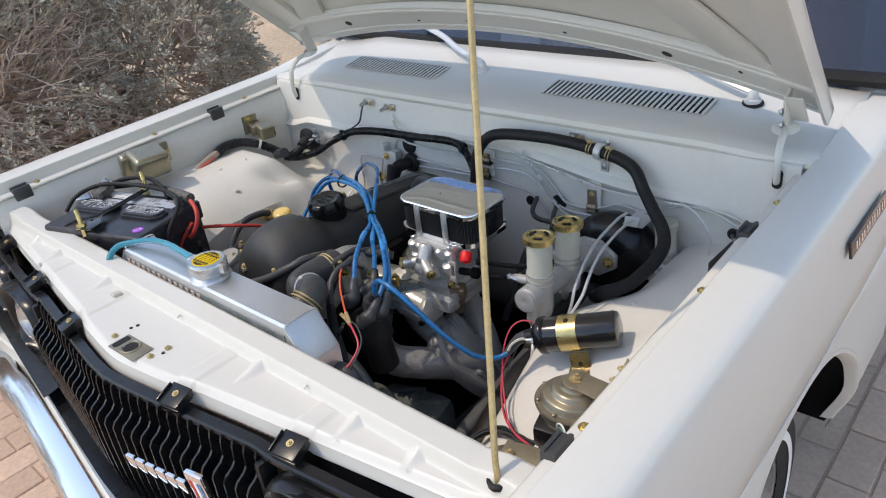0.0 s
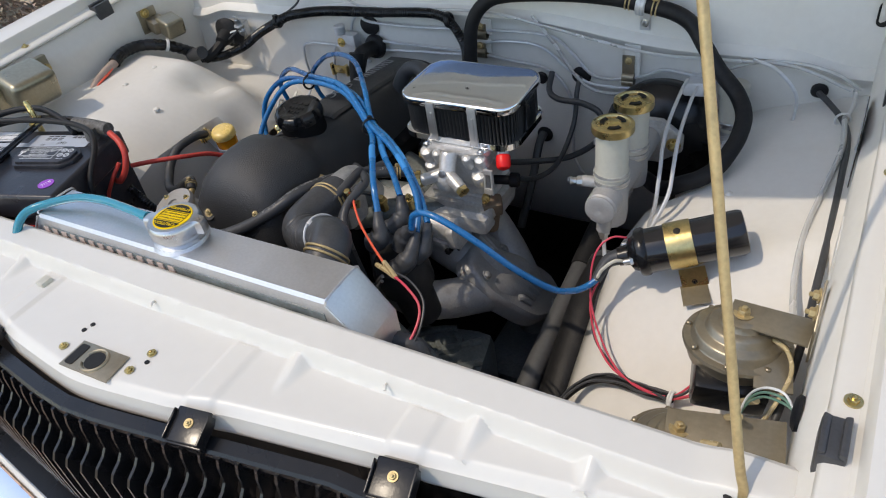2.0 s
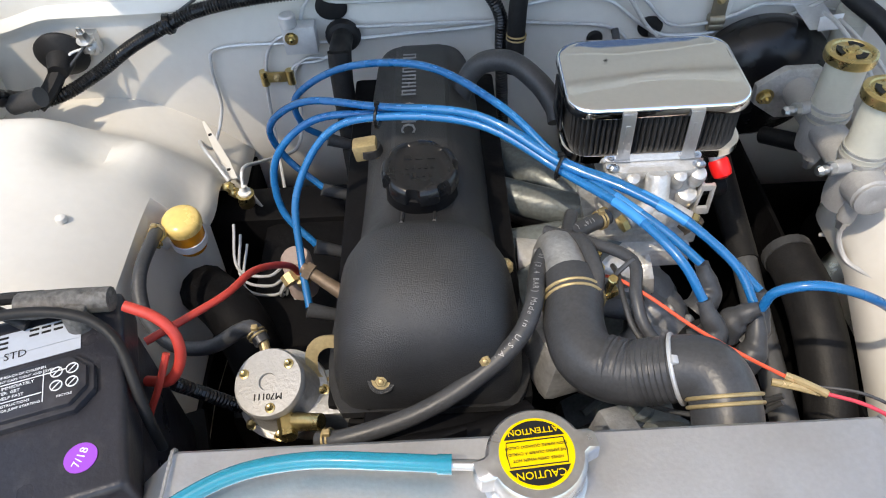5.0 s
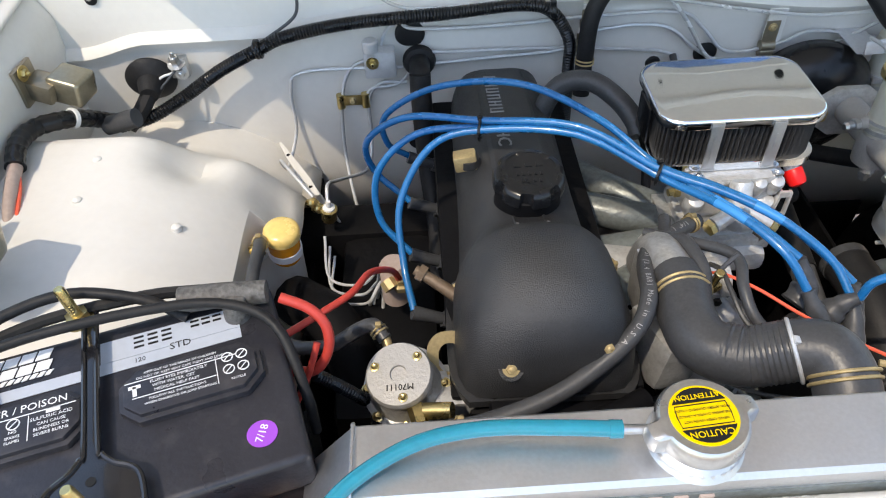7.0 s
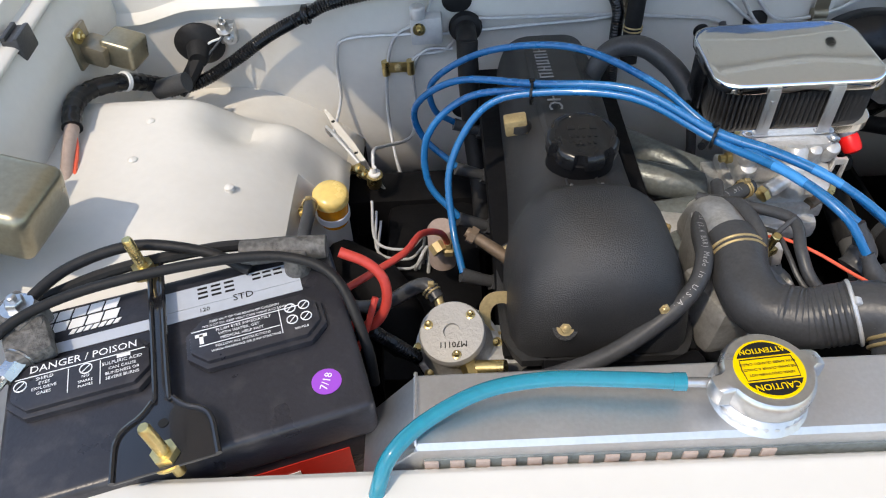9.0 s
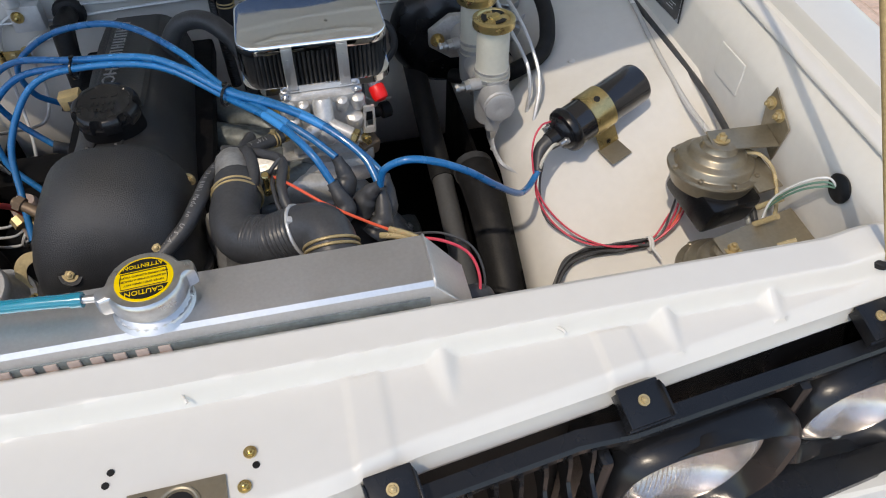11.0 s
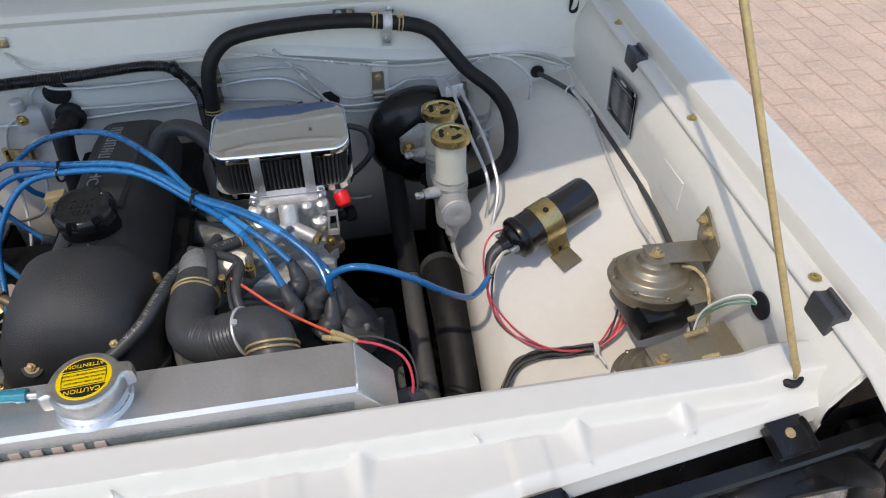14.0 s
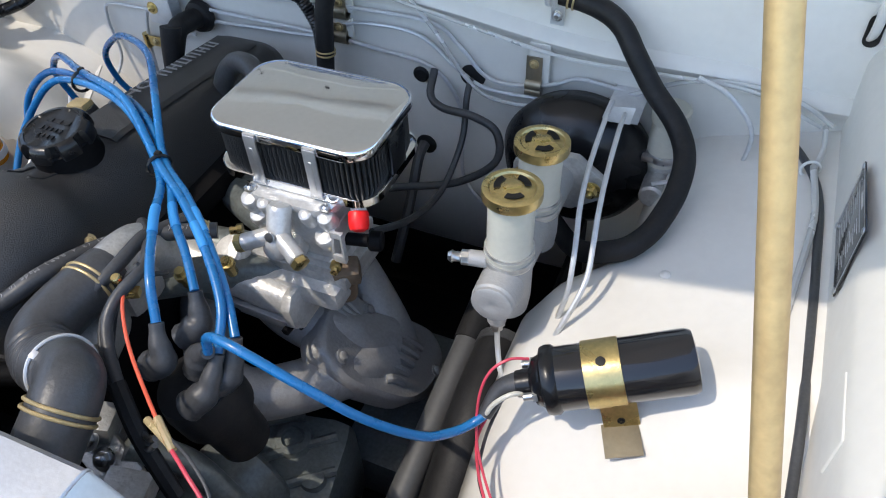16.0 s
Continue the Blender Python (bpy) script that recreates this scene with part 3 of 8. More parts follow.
crown(bm)
hood = part("hood", bm, PAINT, truck, "raised hood, seen from below")
mod = hood.modifiers.new("thick", "SOLIDIFY")
mod.thickness = 0.002
bm = B()
BZ = 0.018


def bar(poly, h=BZ):
    prism(bm, [(hx(x / HW, y), y) for x, y in poly], h, HM @ pose(0, 0, -0.024), 0.006)


bar([(-HW, 0), (HW, 0), (HW, 0.11), (-HW, 0.11)])
bar([(-HW, 0.105), (-HW + 0.075, 0.105), (-HW + 0.075, 1.06), (-HW, 1.05)])
bar([(HW - 0.075, 0.105), (HW, 0.105), (HW, 1.05), (HW - 0.075, 1.06)])
bar([(-HW, 1.02), (0, 1.08), (HW, 1.02), (HW, 1.078), (0, 1.145), (-HW, 1.078)])
for e in (-1, 1):
    bar([(e * HW, 0.0), (e * HW, 1.07), (e * (HW - 0.006), 1.07), (e * (HW - 0.006), 0.0)][::e], 0.034)
bar([(-HW, 0.024), (HW, 0.024), (HW, 0.034), (-HW, 0.034)], 0.0215)
bar([(-HW, 0.088), (HW, 0.088), (HW, 0.103), (-HW, 0.103)], 0.0225)
bar([(-HW + 0.06, 0.10), (-HW + 0.16, 0.10), (0.06, 1.06), (-0.04, 1.06)], 0.014)
bar([(HW - 0.16, 0.10), (HW - 0.06, 0.10), (0.04, 1.06), (-0.06, 1.06)], 0.014)
for xi in span(-0.62, 0.62, 16):
    bmesh.ops.bisect_plane(bm, geom=list(bm.verts) + list(bm.edges) + list(bm.faces), plane_co=HM @ Vector((xi, 0, 0)), plane_no=(1, 0, 0))
crown(bm)
part("hood_frame", bm, PAINT, hood)
for x, y, r in ((-0.44, 0.06, 0.010), (0.42, 0.06, 0.010), (-0.2, 0.05, 0.004), (0.2, 0.055, 0.004), (0.56, 0.075, 0.004), (-0.05, 0.055, 0.004)):
    bm = B()
    lathe(bm, [(r, -0.0062), (r, -0.005)], HM @ Vector((x, y, 0)), HM.to_3x3() @ Vector((0, 0, 1)), 14)
    crown(bm)
    part("drain_hole", bm, INKSHADE, hood, "small dark hole")
for xh, zt, s in ((0.603, 0.0, 1), (-0.640, 0.028, -1)):
    bm = B()
    tube(bm, [(xh + 0.014 * s, 0.80, 0.893), (xh + 0.014 * s, 0.780, 0.896), (xh + 0.014 * s, 0.774, 0.925), (xh + 0.012 * s, 0.779, 0.952 + zt * 0.4), (xh + 0.008 * s, 0.80, 0.966 + zt * 0.8), (xh + 0.002 * s, 0.834, 0.971 + zt)], 0.0062, 10, flat=0.6)
    hinge = part("hood_hinge", bm, PAINT, truck)
    bm = B()
    lathe(bm, [(0.021, 0), (0.023, 0.0015), (0.018, 0.004), (0.008, 0.007)], (xh, 0.840, 0.968 + zt), (0, -0.25, 1), 24)
    part("stop_cup", bm, PAINT, hinge)
    bm = B()
    box(bm, (xh, 0.842, 1.000 + zt), (0.005, 0.030, 0.072), 0.0018, (22, 0, 0))
    box(bm, (xh + 0.014 * s, 0.838, 1.004 + zt), (0.030, 0.004, 0.075), 0.0015, (44, 0, 0))
    part("hinge_plate", bm, PAINT, hinge)
    for dz in (0.0, 0.026):
        bm = B()
        hexbolt(bm, (xh - 0.003, 0.834 - dz * 0.3, 0.975 + zt + dz), (-1, 0, 0.1), 0.0052, 0.005, 0.0075)
        part("hinge_bolt", bm, STEEL, hinge)
    bm = B()
    prism(bm, rrect(0.016, 0.034, 0.0075), 0.0015, plane_m((xh + 0.014 * s, FW + 0.0115, 0.900), (1, 0, 0), (0, 0.05, 1)))
    part("hinge_slot", bm, INKSHADE, truck, "dark hinge opening")

# cab: windscreen, pillars, roof, side, seat
bm = B()
sheet(bm, lambda u, v: Vector((CX - 0.79 + 1.58 * u + (0.5 - u) * 0.2 * v, 1.075 + 0.02 * (2 * u - 1) ** 2 + 0.40 * v, 0.995 + 0.46 * v)), span(0, 1, 16), span(0, 1, 6), 0.005, (0, 1, 0))
ws = part("windscreen", bm, GLASS, truck, "dark reflecting windscreen glass")
ws.visible_shadow = False
bm = B()
tube(bm, [(CX - 0.79 + 1.58 * u, 1.066 + 0.01 * (2 * u - 1) ** 2, 0.993) for u in span(0, 1, 12)], 0.015, 8, 2)
part("windscreen_seal", bm, RUBBER, truck)
for s in (1, -1):
    bm = B()
    tube(bm, [(side(s, 0.765), 1.06, 0.96), (side(s, 0.755), 1.17, 1.08), (side(s, 0.66), 1.46, 1.45)], 0.024, 10)
    part("pillar", bm, PAINT, truck)
    bm = B()
    sheet(bm, lambda y, z, s=s: Vector((side(s, 0.774 - 0.078 * smooth01((0.75 - z) / 0.46) - 0.03 * smooth01((z - 0.86) / 0.12)), y, z)), span(1.106, 1.96, 6), span(0.28, 0.985, 16), 0.02, (-s, 0, 0))
    part("door", bm, PAINT, truck)
    bm = B()
    box(bm, (side(s, 0.755), 1.58, 0.985), (0.06, 0.85, 0.03), 0.01)
    part("sill_trim", bm, RUBBER, truck)
bm = B()
box(bm, (CX, 1.80, 1.47), (1.42, 0.75, 0.05), 0.02)
box(bm, (CX, 2.1, 0.95), (1.4, 0.05, 1.1), 0.02)
part("roof", bm, PAINT, truck)
bm = B()
box(bm, (0.27, 1.72, 0.93), (0.48, 0.12, 0.42), 0.05, (12, 0, 0), 4)
box(bm, (0.27, 1.80, 1.18), (0.26, 0.08, 0.15), 0.035, (12, 0, 0), 4)
box(bm, (0.27, 1.5, 0.70), (0.48, 0.45, 0.14), 0.04, None, 4)
part("seat", bm, VINYL, truck, "blue-grey vinyl seat behind the glass")
bm = B()
box(bm, (CX, 1.6, 0.42), (1.45, 1.0, 0.06), 0.01)
box(bm, (CX, 1.14, 0.80), (1.2, 0.10, 0.30), 0.03)
part("cab_floor", bm, DARK, truck)
# wiper arms
for x, y in ((-0.127, 0.945), (0.507, 0.950)):
    bm = B()
    lathe(bm, [(0.016, -0.004), (0.015, 0.003), (0.010, 0.005), (0.0095, 0.015), (0.007, 0.019), (0.002, 0.020)], (x, y, 0.972), (0, -0.15, 1), 16)
    tube(bm, [(x, y, 0.988), (x - 0.05, y + 0.012, 0.998), (x - 0.12, y + 0.045, 1.008), (x - 0.20, y + 0.085, 1.022), (x - 0.34, y + 0.13, 1.045)], 0.0075, 8, flat=0.55)
    wp = part("wiper", bm, PIPE, truck)
    bm = B()
    lathe(bm, [(0.020, -0.005), (0.020, -0.002), (0.0175, 0.0)], (x, y, 0.970), (0, -0.15, 1), 18)
    part("wiper_seal", bm, RUBBER, wp)

# grille and headlamp panel
grille = thing("grille", (CX, -0.16, 0.56), "black plastic grille with bent vertical slats and four round headlamps", "grille")


def gy(x):
    return nose(x) - 0.022


for s in (1, -1):
    bm = B()
    pts = [(side(s, x), nose(x) + 0.005 - 0.007 * smooth01((x - 0.28) / 0.05), 0.804 - 0.012 * smooth01((x - 0.3) / 0.35)) for x in span(CX, 0.69, 16)]
    rings(bm, [[(x, y + dy, z + dz) for dy, dz in ((0.005, 0.002), (-0.0085, 0.0), (-0.0112, -0.003), (-0.0112, -0.009), (0.002, -0.010), (0.005, -0.006))] for x, y, z in pts])
    part("top_bar", bm, PLASTIC, grille)
bm = B()
for s in (1, -1):
    tube(bm, [(side(s, x), gy(x) - 0.014, 0.572) for x in span(CX, 0.665, 14)], 0.027, 4, 2)
part("bottom_bar", bm, PLASTIC, grille)
for x in (0.121, 0.334, 0.582, -0.211, -0.424, -0.672):
    bm = B()
    s = 1 if x > CX else -1
    xx = side(s, x) if s < 0 else x
    y = gy(xx) if s > 0 else nose(x) - 0.022
    xa = x if s > 0 else 2 * CX - x
    m = plane_m((x, y + 0.033 + 0.012 * max(0, xa - 0.35), 0.8185 - 0.03 * max(0, xa - 0.3)), (1, s * 0.148, 0), (-s * 0.148, 1, 0.36))
    prism(bm, [(-0.021, -0.021), (0.021, -0.021), (0.019, 0.013), (-0.019, 0.013)], 0.004, m, 0.0015)
    for e in (-0.021, 0.0188):
        prism(bm, [(e, -0.021), (e + 0.0022, -0.021), (e + 0.0022, 0.004), (e, 0.010)], 0.0145, m @ pose(0, 0, -0.007), 0.0008)
    prism(bm, [(-0.021, -0.023), (0.021, -0.023), (0.021, -0.020), (-0.021, -0.020)], 0.012, m @ pose(0, 0, -0.012), 0.001)
    t = part("mounting_tab", bm, PLASTIC, grille)
    bm = B()
    hexbolt(bm, m @ Vector((0, -0.002, 0.004)), m.to_3x3() @ Vector((0, 0, 1)), 0.0034, 0.003, 0.0050)
    part("bolt", bm, RODGOLD, t)
# slats: a bent blade, repeated
blade = None
n = 32
for i in range(n):
    x = CX - 0.332 + 0.664 * i / (n - 1)
    if blade is None:
        bm = B()
        prof = [(0.017, 0.799), (0.014, 0.789), (0.012, 0.768), (0.006, 0.761), (-0.006, 0.754), (-0.011, 0.746), (-0.012, 0.70), (-0.011, 0.64), (-0.006, 0.585)]
        rings(bm, [[(dx, dy + e, z) for dx, e in ((-0.0018, 0), (0.0018, 0), (0.0018, 0.010 if z > 0.78 else 0.03), (-0.0018, 0.010 if z > 0.78 else 0.03))] for dy, z in prof])
        blade = bpy.data.meshes.new("slat")
        bmesh.ops.recalc_face_normals(bm, faces=bm.faces)
        bm.to_mesh(blade)
        bm.free()
        blade.materials.append(PLASTIC)
    ob = new("slat", blade)
    ob.parent = grille
    xr = x if x > CX else 2 * CX - x
    ob.location = Vector((x, gy(xr) - 0.004, 0)) - ROOT[grille]
# black sheet put in for the shade behind the slats
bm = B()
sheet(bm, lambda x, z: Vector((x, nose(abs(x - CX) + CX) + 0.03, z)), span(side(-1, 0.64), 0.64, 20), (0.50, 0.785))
part("shade_sheet", bm, INKSHADE, grille, "black sheet standing for the shade behind the slats")


def headlamp(x, y, z, r):
    sg = 1 if x > CX else -1
    ax = Vector((0.06 * sg, -1, 0.0)).normalized()
    o = Vector((x, y, z))
    F = plane_m(o, (1, 0.06 * sg, 0), (0, 0, 1))
    bm = B()
    lp = []
    for k, h, e in ((1.34, -0.006, 0.55), (1.36, 0.012, 0.55), (1.34, 0.022, 0.6), (1.28, 0.028, 0.65), (1.20, 0.026, 0.75), (1.10, 0.014, 0.9), (1.02, 0.004, 1.0), (1.0, -0.012, 1.0)):
        ring = []
        for i in range(48):
            a = 2 * math.pi * i / 48
            c, sn = math.cos(a), math.sin(a)
            ring.append(o + Vector((r * k * abs(c) ** e * (1 if c > 0 else -1), 0.06 * sg * c * r * k, r * k * abs(sn) ** e * (1 if sn > 0 else -1) * (0.80 + 0.20 * smooth01((1.3 - k) / 0.2)))) + ax * h)
        lp.append(ring)
    rings(bm, lp, cap=False)
    lamp = part("headlamp_bezel", bm, PLASTIC, grille)
    bm = B()
    lathe(bm, [(r * 1.03, 0.002), (r * 1.0, 0.009), (r * 0.95, 0.009), (r * 0.94, 0.0)], o, ax, 40, cap=False)
    part("retaining_ring", bm, STEEL, lamp)
    # pressed glass with upright flutes
    bm = B()

    def lens(i, v):
        u = -1 + i / 36
        px, pz = r * 0.95 * u, r * 0.95 * math.sqrt(max(0, 1 - u * u)) * v
        q = (px * px + pz * pz) / (r * r)
        return o + Vector((px, 0.06 * sg * px, pz)) + ax * (0.006 + 0.022 * (1 - q) + 0.0014 * (i % 2))

    sheet(bm, lens, range(73), span(-1, 1, 14))
    part("lens", bm, LENS, lamp).visible_shadow = False
    bm = B()
    lathe(bm, [(0.006, -0.004), (0.006, 0.004), (0.004, 0.006)], o + Vector((0, -0.008, -r * 0.93)), ax, 10)
    part("lens_lug", bm, LENS, lamp)
    bm = B()
    lathe(bm, [(r * 0.94, 0.002), (r * 0.8, -0.016), (r * 0.5, -0.03), (r * 0.12, -0.036), (0.0005, -0.036)], o, ax, 36, cap=False)
    part("reflector", bm, REFLECTOR, lamp)


for s in (1, -1):
    headlamp(side(s, 0.397), nose(0.397) - 0.012, 0.712, 0.070)
    headlamp(side(s, 0.590), nose(0.590) - 0.012, 0.712, 0.070)
    for x in (0.297, 0.4935, 0.69):
        bm = B()
        box(bm, (side(s, x), nose(x) - 0.008, 0.70), (0.012, 0.026, 0.18), 0.005)
        part("lamp_mullion", bm, PLASTIC, grille)
    bm = B()
    sheet(bm, lambda x, z, s=s: Vector((side(s, x), nose(x) + 0.028, z)), span(0.28, 0.745, 8), (0.50, 0.795))
    sheet(bm, lambda x, v, s=s: Vector((side(s, x), nose(x) - 0.062 * v - 0.004, 0.628 - 0.012 * v)), span(0.28, 0.745, 8), (0, 0.5, 1))
    part("lamp_panel", bm, PLASTIC, grille)
# badge bar and emblem, lettering drawn as plain bars
m = plane_m((0.185, gy(0.185) - 0.024, 0.720), (1, 0.17, 0), (0, -0.1, 1))
for i in range(6):
    bm = B()
    prism(bm, rrect(0.0175, 0.024, 0.002, 3, cx=-0.122 + i * 0.0215), 0.006, m, 0.001)
    part("nameplate_block", bm, CHROME, grille, "chrome nameplate block")
bm = B()
prism(bm, [(-0.016, -0.045), (0.016, -0.045), (0.016, 0.045), (-0.016, 0.045)], 0.008, m @ pose(0.035, 0.008, 0.003), 0.002)
em = part("emblem", bm, CHROME, grille, "chrome emblem with red, white and blue bars")
for k, c in enumerate((REDLABEL, INK, BLUEWIRE)):
    bm = B()
    bars(bm, m @ pose(0.035 - 0.008 + 0.008 * k, 0.004, 0.0112), [(0, 0, 0.006, 0.07)])
    part("stripe", bm, c, em)

# bumper and lower panel
bm = B()
for s in (1, -1):
    rings(bm, [[(side(s, x), nose(min(x, 0.6)) - 0.037 + dy, z) for dy, z in ((0, 0.558), (-0.018, 0.556), (-0.022, 0.551), (-0.022, 0.45), (0.0, 0.44))] for x in span(CX, 0.78, 14)])
part("lower_panel", bm, PAINT, truck)
bm = B()
for s in (1, -1):
    rings(bm, [[(side(s, x), nose(min(x, 0.55)) - 0.064 + dy + 0.06 * smooth01((x - 0.6) / 0.2), z)
                for dy, z in ((0, 0.512), (-0.026, 0.510), (-0.046, 0.494), (-0.053, 0.455), (-0.046, 0.41), (-0.028, 0.39), (0, 0.385))] for x in span(CX, 0.80, 18)])
part("bumper", bm, CHROME, truck, "chrome front bumper")


# wheels
def wheel(x, y, s):
    w = B()
    o = Vector((x, y, 0.295))
    lathe(w, [(0.19, -0.08), (0.23, -0.09), (0.27, -0.085), (0.292, -0.06), (0.295, 0.0), (0.292, 0.06), (0.27, 0.085), (0.23, 0.09), (0.19, 0.08)], o, (s, 0, 0), 48, cap=False)
    t = part("tyre", w, TYRE, truck)
    w = B()
    lathe(w, [(0.222, 0.0895), (0.228, 0.0915), (0.236, 0.0905), (0.24, 0.0885)], o, (s, 0, 0), 48, cap=False)
    part("white_band", w, INK, t, "thin white sidewall line")
    w = B()
    lathe(w, [(0.195, 0.08), (0.185, 0.075), (0.17, 0.03), (0.09, 0.045), (0.06, 0.06), (0.0005, 0.062)], o, (s, 0, 0), 40, cap=False)
    lathe(w, [(0.195, -0.08), (0.18, -0.06), (0.17, 0.03)], o, (s, 0, 0), 40, cap=False)
    part("rim", w, STEEL, t)


wheel(0.626, 0.52, 1)
wheel(side(-1, 0.626), 0.52, -1)
# fender badge, lettering drawn as bars
bm = B()
m = plane_m((0.7590, 0.785, 0.852), (0, 1, 0.03), (-0.17, 0, 1))
prism(bm, [(-0.10, -0.014), (0.10, -0.014), (0.10, 0.014), (-0.10, 0.014)], 0.005, m, 0.002)
bd = part("badge", bm, BLACKPAINT, truck, "black badge with silver edge")
bm = B()
bars(bm, m @ pose(0, 0, 0.005), [(-0.07 + 0.028 * i + e, 0, 0.0045, 0.014) for i in range(6) for e in (-0.006, 0.005)], 0.0014)
part("badge_mark", bm, CHROME, bd)

# hood prop
bm = B()
d = Vector((-0.2413, 0.3364, 0.9103))
f0 = Vector((0.5985, 0.0188, 0.8475))
tube(bm, [f0 + Vector((-0.0025, 0.0045, -0.006)), f0 + Vector((-0.0012, 0.004, 0.008)), f0 + d * 0.03, f0 + d * 0.1, f0 + d * 0.4, f0 + d * 0.765], 0.0037, 12)
rod = solo("hood_prop_rod", bm, RODGOLD, "tarnished gold steel hood prop rod standing in a black grommet", "prop rod", base=f0)
bm = B()
lathe(bm, [(0.0115, -0.004), (0.012, 0.002), (0.010, 0.0035), (0.007, 0.0035), (0.006, 0.0)], (0.5955, 0.0245, 0.8445), (0, -0.1, 1), 24)
solo("rod_grommet", bm, RUBBER, "black rubber grommet at the foot of the prop rod", "grommet")


# ---- engine ----
EX = -0.117


def octo_plate(w, h, c):
    """A rectangle with cut corners."""
    return [(-w / 2 + c, -h / 2), (w / 2 - c, -h / 2), (w / 2, -h / 2 + c), (w / 2, h / 2 - c), (w / 2 - c, h / 2), (-w / 2 + c, h / 2), (-w / 2, h / 2 - c), (-w / 2, -h / 2 + c)]


engine = thing("engine", (EX, 0.47, 0.40), "four-cylinder engine with black crinkle-coated valve cover", "engine")
VC = [(0.2135, 0.054, 0.752, 0.775), (0.2185, 0.069, 0.746, 0.801), (0.228, 0.078, 0.743, 0.826), (0.245, 0.084, 0.741, 0.845), (0.27, 0.086, 0.740, 0.8555), (0.30, 0.086, 0.738, 0.8585), (0.318, 0.085, 0.737, 0.858),
      (0.335, 0.084, 0.736, 0.853), (0.350, 0.082, 0.735, 0.842), (0.362, 0.080, 0.734, 0.831), (0.378, 0.077, 0.733, 0.825), (0.41, 0.075, 0.731, 0.824), (0.47, 0.073, 0.727, 0.823), (0.56, 0.072, 0.721, 0.813), (0.66, 0.071, 0.715, 0.802),
      (0.71, 0.069, 0.711, 0.796), (0.728, 0.063, 0.71, 0.785), (0.735, 0.052, 0.71, 0.77)]
bm = B()
loops = []
for y, hw, zb, zt in VC:
    loop = []
    ex = 0.86 - 0.41 * smooth01((y - 0.315) / 0.07)
    for i in range(25):
        a = math.pi * i / 24
        c, sn = math.cos(a), math.sin(a)
        taper = 1 - (0.36 * smooth01((y - 0.325) / 0.06) - 0.16 * smooth01((y - 0.44) / 0.2)) * sn ** ex
        loop.append((EX + hw * taper * (abs(c) ** ex) * (1 if c > 0 else -1), y, zb + (zt - zb) * (sn ** ex)))
    loops.append(loop)
rings(bm, loops)
vcov = part("valve_cover", bm, WRINKLE, engine, "black crinkle-coated valve cover")
bm = B()
rings(bm, [[(EX + sx * (hw + 0.007), y - (0.006 if y < 0.22 else 0), zb + dz) for sx, dz in ((-1, -0.006), (-1, 0.003), (1, 0.003), (1, -0.006))] for y, hw, zb, zt in VC if zb < 0.75])
part("cover_flange", bm, WRINKLE, vcov)
bm = B()
rings(bm, [[(EX + sx, y, z) for sx, z in ((-hw, zz), (-hw * 0.85, zz + 0.004), (hw * 0.85, zz + 0.004), (hw, zz))] for y, hw, zz in ((0.445, 0.030, 0.8215), (0.46, 0.032, 0.8235), (0.70, 0.032, 0.797), (0.722, 0.028, 0.785))])
part("top_rib", bm, WRINKLE, vcov)
# cast lettering: the maker's name as bars, then the type
tm = plane_m((EX - 0.014, 0.585, 0.8166), (0, -1, 0.125), (1, 0, 0)) @ Matrix.Diagonal((1.18, 0.9, 1, 1))
bm = B()
for i in range(6):
    x0 = -0.072 + i * 0.0155
    bars(bm, tm, [(x0 - 0.0045, 0, 0.0015, 0.018), (x0 + 0.003, 0, 0.0015, 0.018)] + [(x0 - 0.001, (0.008, 0.0, -0.008, 0.008, 0.0, -0.008)[i], 0.0075, 0.0015)], 0.0012)
part("cast_name", bm, CASTIRON, vcov, "raised bare-metal lettering", kind="stuff")
part("cast_letters", words("OHC", 0.0245, tm @ pose(0.052, 0, 0.001), 0.0006), CASTIRON, vcov, "raised bare-metal letters")
for x, y, z, ax in ((-0.155, 0.219, 0.788, (0, -0.75, 0.6)), (-0.068, 0.226, 0.800, (0, -0.75, 0.6)), (-0.196, 0.345, 0.758, (-0.5, 0, 1)), (-0.172, 0.488, 0.818, (-0.1, -0.1, 1))):
    bm = B()
    lathe(bm, [(0.013, -0.008), (0.0115, 0.001)], (x, y, z), ax, 16)
    part("bolt_boss", bm, WRINKLE, vcov)
    bm = B()
    hexbolt(bm, (x, y, z + 0.001), ax, 0.0052, 0.004, 0.008)
    part("cover_bolt", bm, RODGOLD, vcov)
bm = B()
box(bm, (-0.176, 0.488, 0.815), (0.026, 0.018, 0.020), 0.003, (0, -8, 0))
part("wire_bracket", bm, RODGOLD, vcov, "plated wire bracket")
bm = B()
hexbolt(bm, (-0.040, 0.335, 0.792), (0.7, -0.2, 0.7), 0.005, 0.004, 0.0075)
part("cover_bolt", bm, RODGOLD, vcov)
for x in (-0.135, -0.105):
    bm = B()
    tube(bm, [(x, 0.378, 0.8252), (x, 0.362, 0.8310), (x, 0.350, 0.8415)], 0.0019, 6)
    part("pressed_line", bm, WRINKLE, vcov)
